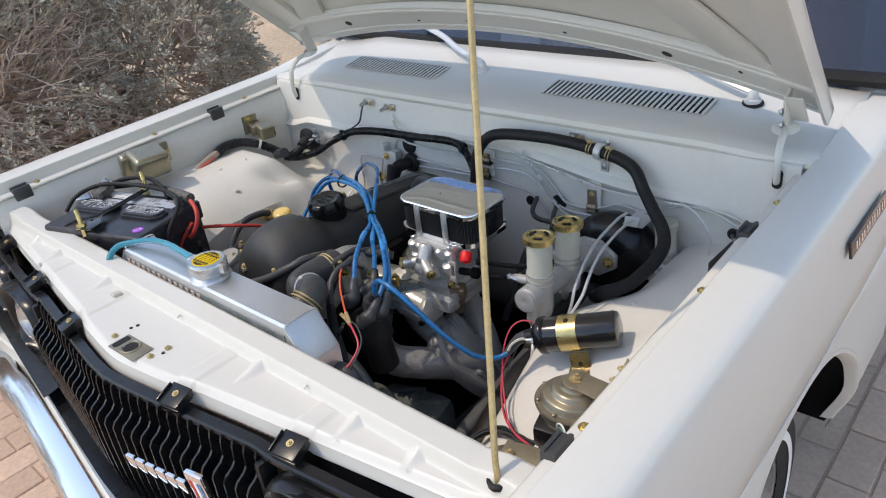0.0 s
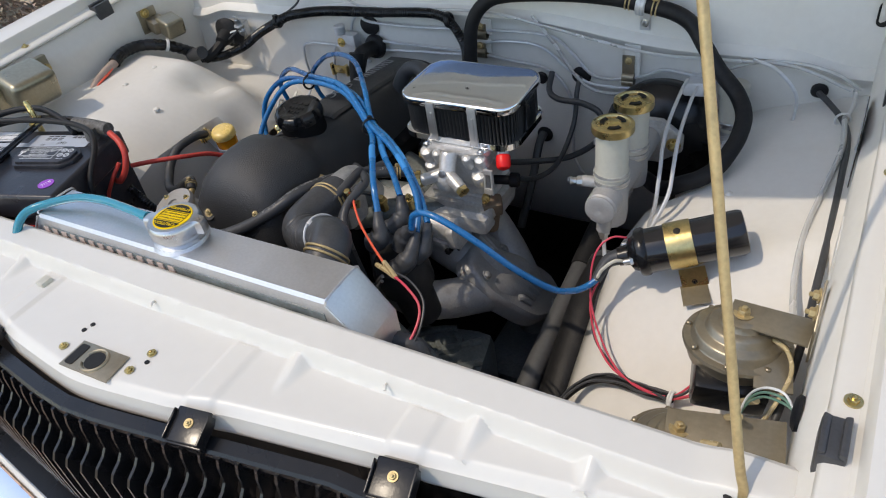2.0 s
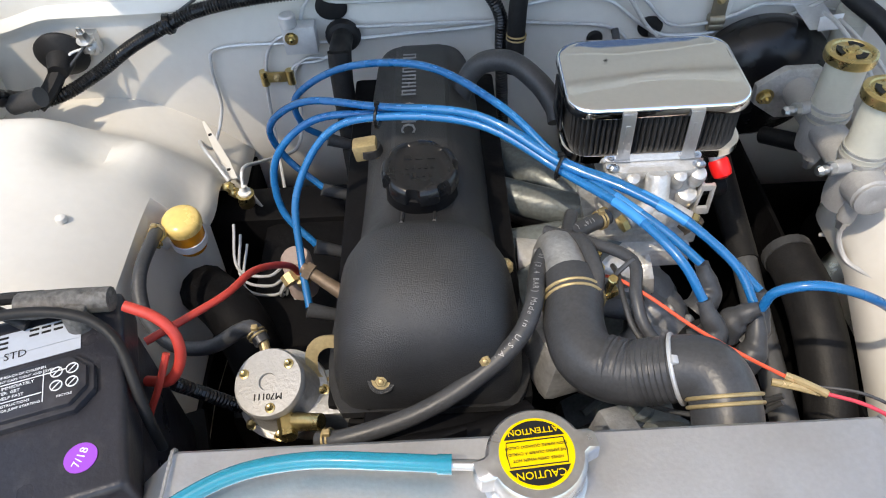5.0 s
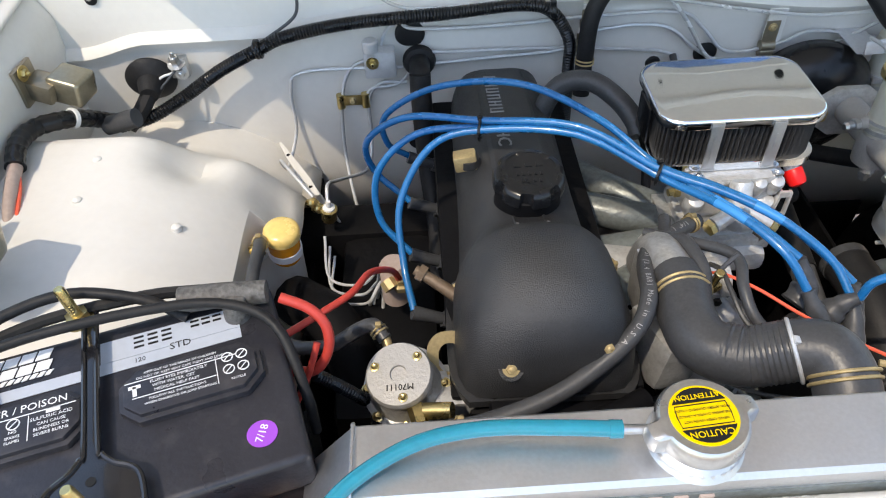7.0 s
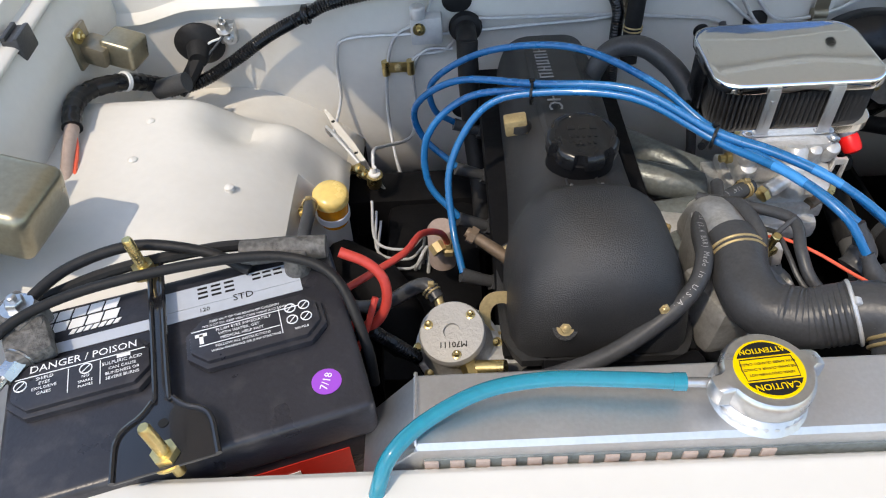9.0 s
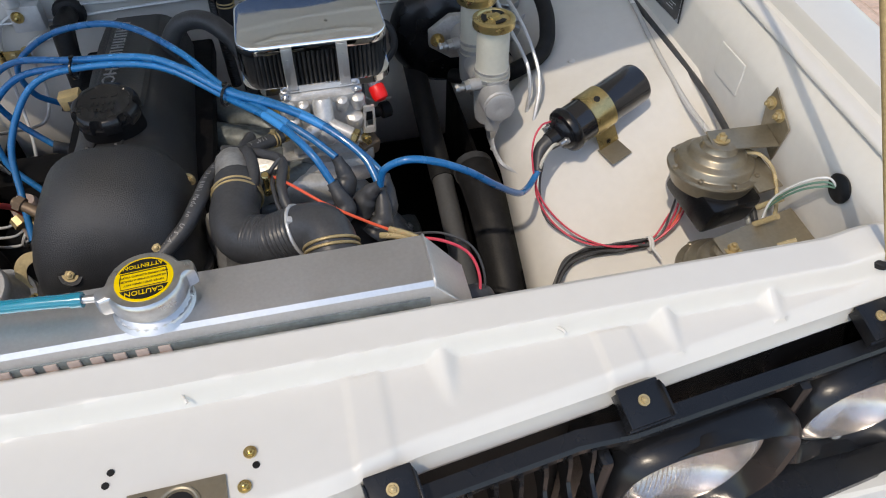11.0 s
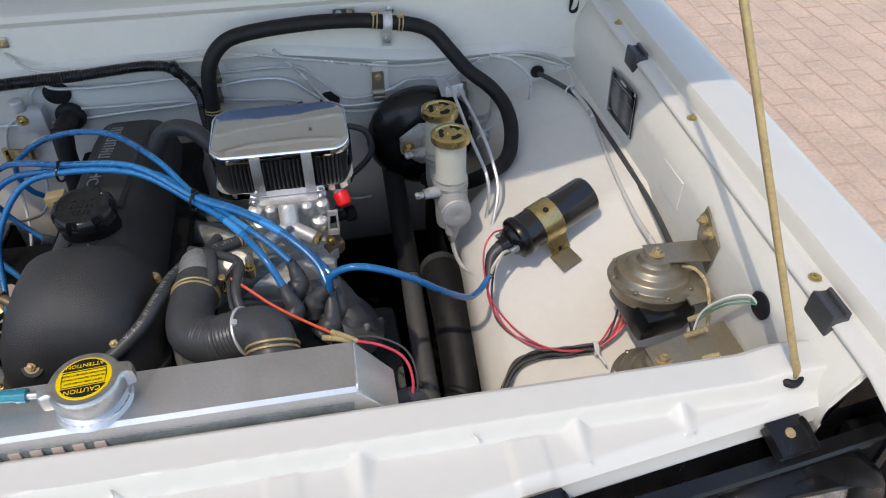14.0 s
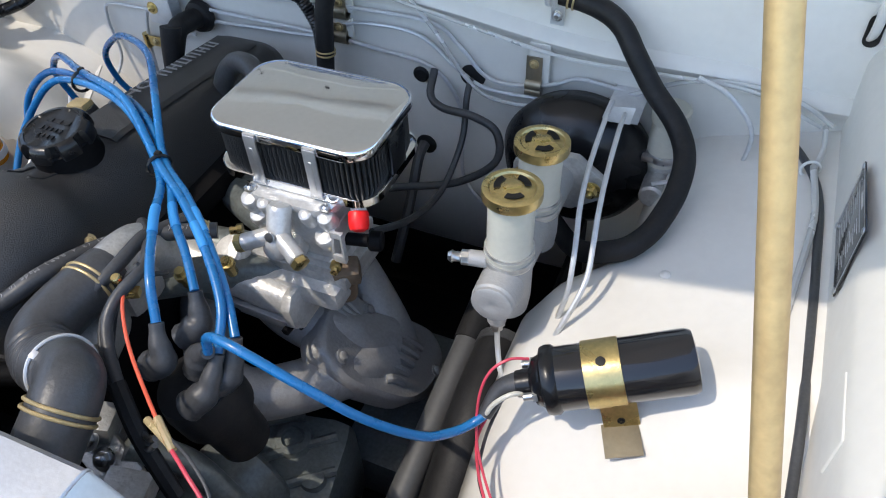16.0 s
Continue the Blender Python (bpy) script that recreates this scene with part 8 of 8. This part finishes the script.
line("distributor_wire", [(0.066, 0.302, 0.832), (0.050, 0.296, 0.815), (0.036, 0.286, 0.787), (0.030, 0.266, 0.750), (0.045, 0.240, 0.732), (0.09, 0.21, 0.733), (0.14, 0.185, 0.76), (0.165, 0.18, 0.79)], 0.0024, SHINYRUB, "thin black wire looped round the radiator hose", "wire")
for a, b in (((0.165, 0.192, 0.810), (0.192, 0.175, 0.808)), ((0.155, 0.19, 0.805), (0.188, 0.178, 0.806))):
    bm = B()
    tube(bm, [a, (Vector(a) + Vector(b)) / 2 + Vector((0, 0, 0.001)), b], 0.0032, 8)
    solo("bullet_connector", bm, SLEEVE, "yellowed clear bullet connector sleeve", "connector", "bullet connectors")
# coil wires and horn harness
line("coil_lead_wire", [(0.400, 0.372, 0.772), (0.385, 0.362, 0.776), (0.372, 0.35, 0.765), (0.368, 0.335, 0.74), (0.375, 0.315, 0.70), (0.40, 0.285, 0.672), (0.43, 0.255, 0.664), (0.465, 0.237, 0.665), (0.50, 0.236, 0.672), (0.525, 0.25, 0.70)], 0.0013, REDWIRE, "red coil wire lying on the wheel house", "wire")
line("coil_lead_wire", [(0.378, 0.338, 0.728), (0.372, 0.32, 0.70), (0.388, 0.292, 0.672), (0.418, 0.262, 0.66), (0.46, 0.242, 0.662), (0.50, 0.232, 0.67)], 0.0014, REDWIRE, "red wire lying on the wheel house", "wire")
line("coil_lead_wire", [(0.385, 0.345, 0.735), (0.378, 0.325, 0.70), (0.382, 0.30, 0.672), (0.41, 0.272, 0.66), (0.455, 0.247, 0.658), (0.50, 0.240, 0.668)], 0.0016, SHINYRUB, "thin black wire lying on the wheel house", "wire")
line("coil_lead_wire", [(0.408, 0.352, 0.752), (0.395, 0.343, 0.756), (0.382, 0.335, 0.745), (0.376, 0.33, 0.73)], 0.0022, RESFLUID, "pale yellow wire end at the coil", "wire")
for k, (m_, dx) in enumerate(((REDWIRE, 0.0), (CORAL, 0.006), (SHINYRUB, -0.006), (REDWIRE, 0.011))):
    line("horn_wire", [(0.495 + dx * 0.3, 0.232, 0.669), (0.515 + dx * 0.5, 0.236, 0.678 + 0.002 * k), (0.528 + dx, 0.245, 0.70), (0.533 + dx, 0.25, 0.735)], 0.0015, m_, "thin horn wires rising from the loom", "wire")
line("front_harness", [(0.50, 0.234, 0.668), (0.46, 0.243, 0.656), (0.42, 0.25, 0.648), (0.395, 0.245, 0.638), (0.375, 0.225, 0.625), (0.36, 0.20, 0.60), (0.352, 0.17, 0.56)], 0.0046, RUBBER, "black taped harness over the wheel house edge", "harness", 10)
for k, (dy, dz, r) in enumerate(((0.005, 0.002, 0.0019), (-0.005, 0.003, 0.0017), (0.002, 0.006, 0.0014))):
    w = [(0.50, 0.234, 0.668), (0.482, 0.238, 0.664), (0.46, 0.243, 0.658), (0.44, 0.247, 0.654), (0.42, 0.25, 0.650), (0.395, 0.245, 0.640), (0.375, 0.225, 0.626), (0.36, 0.20, 0.60)]
    line("front_harness", [(x, y + dy * (1 + 0.6 * math.sin(3 * i + k)), z + dz) for i, (x, y, z) in enumerate(w)], r, SHINYRUB, "thin black wires taped loosely along the harness", "harness", 8)
bm = B()
band(bm, (0.497, 0.234, 0.668), (1, -0.1, 0.1), 0.008, 0.0018, (0, 0.003))
tube(bm, [(0.498, 0.227, 0.668), (0.500, 0.215, 0.668), (0.503, 0.208, 0.665)], 0.0018, 6)
solo("white_cable_tie", bm, WHITEWIRE, "white nylon cable tie round the harness", "cable tie")
# pipes from the master cylinder to the chassis
line("brake_pipe", [(0.385, 0.70, 0.818), (0.387, 0.66, 0.822), (0.390, 0.588, 0.815), (0.395, 0.54, 0.802), (0.401, 0.51, 0.79), (0.405, 0.487, 0.777), (0.406, 0.474, 0.752), (0.402, 0.467, 0.726), (0.397, 0.466, 0.692), (0.385, 0.472, 0.66), (0.36, 0.49, 0.64)], 0.0027, PIPE, "grey steel brake pipe beside the master cylinder", "brake pipe")
line("brake_pipe", [(0.402, 0.69, 0.812), (0.404, 0.648, 0.815), (0.409, 0.584, 0.813), (0.4135, 0.54, 0.804), (0.418, 0.508, 0.787), (0.4205, 0.486, 0.769), (0.417, 0.467, 0.752), (0.408, 0.449, 0.728), (0.397, 0.43, 0.695), (0.388, 0.415, 0.66), (0.37, 0.40, 0.63)], 0.0027, PIPE, "grey steel brake pipe beside the master cylinder", "brake pipe")
bm = B()
m = plane_m((0.398, 0.70, 0.806), (1, 0, 0.05), (0, 0.25, 1))
prism(bm, [(-0.016, -0.012), (0.010, -0.012), (0.014, 0.008), (-0.016, 0.006)], 0.0018, m, 0.0005)
prism(bm, [(-0.022, 0.0), (0.018, 0.0), (0.018, 0.07), (-0.022, 0.07)], 0.0018, plane_m((0.398, 0.702, 0.792), (1, 0, 0), (0, 1, 0.0)), 0.0005)
solo("pipe_bracket", bm, PIPE, "grey painted bracket carrying two brake pipes", "bracket", base=(0.40, 0.77, 0.792))
line("brake_pipe", [(0.346, 0.445, 0.705), (0.348, 0.44, 0.685), (0.356, 0.425, 0.668), (0.368, 0.405, 0.668), (0.376, 0.39, 0.672)], 0.003, PIPE, "short grey steel brake pipe under the master cylinder", "brake pipe")
line("brake_pipe", [(0.445, 0.69, 0.725), (0.47, 0.70, 0.730), (0.505, 0.715, 0.738), (0.528, 0.722, 0.745), (0.534, 0.725, 0.76), (0.532, 0.725, 0.80), (0.50, 0.735, 0.83), (0.466, 0.75, 0.835)], 0.0026, PIPE, "grey steel clutch pipe looped on the firewall", "brake pipe")
# steering shaft and dark duct
ss = thing("steering_shaft", (0.29, 0.72, 0.63), "dark steel steering shaft running down beside the engine", "steering shaft")
bm = B()
tube(bm, [(0.289, 0.51, 0.58), (0.287, 0.41, 0.556), (0.286, 0.30, 0.53), (0.285, 0.2, 0.5)], 0.0165, 20)
part("shaft", bm, SHAFT, ss)
bm = B()
tube(bm, [(0.29, 0.76, 0.64), (0.289, 0.62, 0.605), (0.289, 0.505, 0.579)], 0.0185, 20)
part("column_sleeve", bm, RUBBER, ss, "black rubber column sleeve")
ad = thing("air_duct", (0.335, 0.40, 0.58), "wide black rubber duct beside the chassis rail", "duct")
bm = B()
tube(bm, [(0.335, 0.50, 0.60), (0.337, 0.42, 0.60), (0.338, 0.33, 0.56), (0.335, 0.25, 0.50), (0.33, 0.2, 0.44)], 0.030, 20)
part("hose", bm, RUBBER, ad)
bm = B()
tube(bm, [(0.335, 0.500, 0.60), (0.3352, 0.487, 0.6005)], 0.0315, 20)
part("end_cuff", bm, SHINYRUB, ad)
# right wall: data plate, cables, side grommet
dp = thing("data_plate", (0.621, 0.56, 0.79), "black maker's plate with fine white print on the inner fender", "plate")
bm = B()
m = plane_m((0.6222, 0.547, 0.8435), (0, -1, 0.06), (0, 0.06, 1))
prism(bm, [(-0.049, -0.036), (0.049, -0.036), (0.049, 0.036), (-0.049, 0.036)], 0.0015, m, 0.0004)
part("plate", bm, BLACKPAINT, dp)
bm = B()
bars(bm, m @ pose(0, 0, 0.0015), [(0.0, 0.030, 0.022, 0.004), (0, 0.0235, 0.07, 0.0007)] + [(-0.02 + 0.04 * (i % 2) + 0.003 * (i % 3 - 1), 0.018 - 0.0042 * (i // 2), 0.026 - 0.005 * (i % 4), 0.0008) for i in range(22)] + [(0, 0.035, 0.092, 0.0004), (0, -0.035, 0.092, 0.0004), (-0.046, 0, 0.0004, 0.07), (0.046, 0, 0.0004, 0.07)], 0.0003)
part("print", bm, PIPE, dp, "worn white print", kind="stuff")
for x, y in ((-0.045, -0.033), (0.045, -0.033), (0.045, 0.033), (-0.045, 0.033)):
    bm = B()
    lathe(bm, [(0.003, 0.001), (0.003, 0.0025), (0.0015, 0.003)], m @ Vector((x, y, 0)), m.to_3x3() @ Vector((0, 0, 1)), 10)
    part("rivet", bm, STEEL, dp)
WC = [(0.559, 0.764, 0.786), (0.575, 0.74, 0.785), (0.598, 0.70, 0.782), (0.610, 0.65, 0.782), (0.613, 0.56, 0.781), (0.614, 0.46, 0.780), (0.614, 0.36, 0.775), (0.612, 0.26, 0.752), (0.60, 0.16, 0.70), (0.59, 0.10, 0.66)]
line("hood_cable", WC, 0.0042, SHINYRUB, "black cable following the foot of the inner fender", "cable", 10)
line("washer_tube", [(0.600, 0.70, 0.787), (0.606, 0.62, 0.785), (0.596, 0.52, 0.780), (0.589, 0.44, 0.776), (0.591, 0.37, 0.765), (0.601, 0.30, 0.752), (0.606, 0.22, 0.72), (0.595, 0.12, 0.67)], 0.0036, CLEARTUBE, "clear vinyl tube following the foot of the inner fender", "tube")
line("washer_tube", [(0.605, 0.757, 0.80), (0.607, 0.73, 0.79), (0.602, 0.70, 0.788)], 0.0028, CLEARTUBE, "clear vinyl tube end in the firewall corner", "tube")
bm = B()
band(bm, (0.598, 0.70, 0.783), (0.3, -1, 0), 0.0095, 0.0016)
solo("white_cable_tie", bm, WHITEWIRE, "white nylon cable tie holding the cables", "cable tie")
bm = B()
lathe(bm, [(0.015, 0.0), (0.016, 0.003), (0.012, 0.006), (0.006, 0.007)], (0.6235, 0.125, 0.835), (-1, 0, 0), 24)
solo("side_grommet", bm, RUBBER, "black rubber grommet with wires in the inner fender", "grommet", base=(0.6235, 0.125, 0.835))
for k, (m_, dz) in enumerate(((GREENWIRE, 0.0), (WHITEWIRE, 0.006), (GREENWIRE, -0.006))):
    line("lamp_wire", [(0.619, 0.125, 0.836), (0.608, 0.132, 0.84 + dz), (0.592, 0.145, 0.825 + dz), (0.58, 0.16, 0.79 + dz), (0.574, 0.155, 0.76)], 0.0012, m_, "thin green and white lamp wires by the horns", "wire")
line("horn_feed", [(0.588, 0.235, 0.80), (0.602, 0.225, 0.80), (0.61, 0.205, 0.79), (0.60, 0.17, 0.77), (0.585, 0.15, 0.75)], 0.0022, SLEEVE, "pale sleeved horn wire", "wire")
for a, b in (((0.575, 0.17, 0.775), (0.588, 0.155, 0.80)), ((0.566, 0.155, 0.765), (0.578, 0.14, 0.79)), ((0.555, 0.10, 0.79), (0.57, 0.095, 0.80))):
    bm = B()
    tube(bm, [a, (Vector(a) + Vector(b)) / 2, b], 0.0034, 8)
    solo("bullet_connector", bm, SLEEVE, "yellowed clear bullet connector sleeve", "connector", "bullet connectors")


# ---- ground, pavers, plants ----
bm = B()
nx = [-60, -30, -16] + span(-10, -1.75, 26) + [-1.70]
ny = [-60, -30] + span(-12, 14, 44) + [30, 60]


def sand(x, y):
    d = max(0, -1.72 - x)
    return Vector((x, y, -0.035 + min(d, 3) * 0.02 + 0.05 * min(1, d) * noise.noise(Vector((x * 0.9, y * 0.9, 0))) + (0.02 * d if d < 14 else 0.28)))


sheet(bm, sand, nx, ny)
sheet(bm, lambda x, y: Vector((x, y, -0.035)), [-1.70, 0, 20, 60], ny)
solo("ground", bm, SAND, "pale desert sand with small stones", "ground", kind="structure", base=(0, 0, 0))

# bushes: a tangle of twigs round a lumpy globe, with leaf tufts in patches
def bush(at, rad, tall, twigs, leafy, seed, label):
    rng = random.Random(seed)
    root = thing("desert_bush", at, label, "bush", "bushes beside the drive")
    o = Vector(at) + Vector((0, 0, tall * 0.45))
    bm, lf, fl = B(), B(), B()

    def leaf(b, p, s, direction):
        u = direction.orthogonal().normalized()
        u.rotate(Matrix.Rotation(rng.uniform(0, 6.28), 3, direction))
        w = direction * s * 1.9
        h = u * s * 0.42
        k = direction.cross(u) * s * 0.2
        b.faces.new([b.verts.new(q) for q in (p, p + w * 0.45 + h + k, p + w, p + w * 0.45 - h + k)])

    def jitter(k):
        return Vector((rng.gauss(0, k), rng.gauss(0, k), rng.gauss(0, k)))

    for i in range(twigs):
        a, c = rng.uniform(0, 2 * math.pi), rng.uniform(-0.85, 1.0)
        sn = math.sqrt(1 - c * c)
        d = Vector((math.cos(a) * sn, math.sin(a) * sn, c))
        lump = 0.92 + 0.20 * noise.noise(d * 2.1 + Vector((seed, 0, 0))) + 0.10 * noise.noise(d * 6 + Vector((0, seed, 0)))
        shell = Vector((d.x * rad, d.y * rad, d.z * tall * 0.55)) * lump
        tuft = noise.noise(shell * 3.2 + Vector((seed * 3, 5, 0))) + leafy
        start = shell * rng.uniform(0.35, 0.75) + jitter(0.04)
        tip = shell * rng.uniform(0.86, 1.02)
        mid = start.lerp(tip, 0.5) + jitter(0.045)
        tube(bm, [o + start, o + mid, o + tip], (0.0046, 0.0015), 3, 3)
        for j in range(3):
            st = mid.lerp(tip, rng.uniform(0.1, 1.0))
            v = (d + jitter(0.6)).normalized() * rng.uniform(0.03, 0.085)
            tube(bm, [o + st, o + st + v * 0.5 + jitter(0.008), o + st + v], (0.0022, 0.001), 3, 2)
            n = 14 if tuft > 0.12 else (1 if tuft > -0.1 else 0)
            b = fl if tuft > 0.30 and leafy < 0.2 else lf
            for q in range(n):
                dd = (v.normalized() + d * 0.5 + jitter(0.55)).normalized()
                leaf(b, o + st + v * rng.uniform(0.3, 1.05) + jitter(0.007), rng.uniform(0.006, 0.012), dd)
    part("twig_tangle", bm, TWIG, root, kind="stuff")
    part("leaves", lf, LEAF, root, kind="stuff")
    part("dry_flowers", fl, DRYLEAF, root, kind="stuff")


bush((-2.35, 0.30, -0.02), 0.92, 1.62, 3600, -0.02, 3, "large dry grey-brown desert bush beside the truck")
bush((-2.30, 1.16, -0.02), 0.62, 1.50, 1700, 0.45, 8, "leafy silver-grey desert bush beside the truck")
bush((-2.35, -0.85, 0.0), 0.72, 1.2, 900, 0.0, 12, "dry grey-brown desert bush beside the truck")

rng = random.Random(5)
for i in range(46):
    x, y = rng.uniform(-9, -2.6), rng.uniform(1.8, 9)
    s = rng.choice((0.03, 0.05, 0.05, 0.09, 0.14)) * rng.uniform(0.7, 1.3)
    bm = B()
    bmesh.ops.create_icosphere(bm, subdivisions=2, radius=s)
    for v in bm.verts:
        v.co *= 1 + 0.35 * noise.noise(v.co / s * 1.3 + Vector((i, 0, 0)))
        v.co.z *= 0.6
    z = sand(x, y).z
    bmesh.ops.translate(bm, verts=bm.verts, vec=(x, y, z + s * 0.2))
    solo("stone", bm, ROCK, "small brown desert stone lying on the sand", "stone", "stones on the sand")

# pavers: laid in staggered rows
drive = thing("pavement", (0, 0, 0), "clay block pavers, tan and pink, laid in staggered rows", "pavement", kind="structure")
bm = B()
box(bm, (9.1, 4, -0.0262), (21.6, 34, 0.05))
part("bedding", bm, JOINT, drive)
PW, PH = 0.10, 0.20
cells = []
for i in range(125):
    for j in range(70):
        x = -1.68 + i * PW + PW / 2
        y = -2.6 + (j + 0.5 * (i % 2)) * PH
        cells.append((x, y))
near = [c for c in cells if (-1.5 < c[0] < -0.85 and -0.6 < c[1] < 0.4) or (0.75 < c[0] < 1.75 and 0.3 < c[1] < 2.6)][:300]
nearset = set(near)
rng = random.Random(9)
stone = B()
box(stone, (0, 0, -0.012), (PW - 0.005, PH - 0.005, 0.03), 0.003, None, 1)
pm = bpy.data.meshes.new("paver")
stone.to_mesh(pm)
stone.free()
pm.materials.append(PAVER)
for x, y in near:
    ob = new("paver", pm)
    ob.parent = drive
    ob.location = (x, y, 0.001 + rng.uniform(-0.0015, 0.0015))
V, Fc = [], []
for x, y in cells:
    if (x, y) in nearset:
        continue
    a, b, h = PW / 2 - 0.0025, PH / 2 - 0.0025, 0.001 + rng.uniform(-0.0015, 0.0015)
    k = len(V)
    V += [(x - a, y - b, -0.02), (x + a, y - b, -0.02), (x + a, y + b, -0.02), (x - a, y + b, -0.02), (x - a + 0.004, y - b + 0.004, h), (x + a - 0.004, y - b + 0.004, h), (x + a - 0.004, y + b - 0.004, h), (x - a + 0.004, y + b - 0.004, h)]
    Fc += [(k + 4, k + 5, k + 6, k + 7), (k, k + 1, k + 5, k + 4), (k + 1, k + 2, k + 6, k + 5), (k + 2, k + 3, k + 7, k + 6), (k + 3, k, k + 4, k + 7)]
me = bpy.data.meshes.new("far_pavers")
me.from_pydata(V, [], Fc)
me.materials.append(PAVER)
ob = new("far_pavers", me)
ob.parent = drive
tagged(ob, kind="stuff")
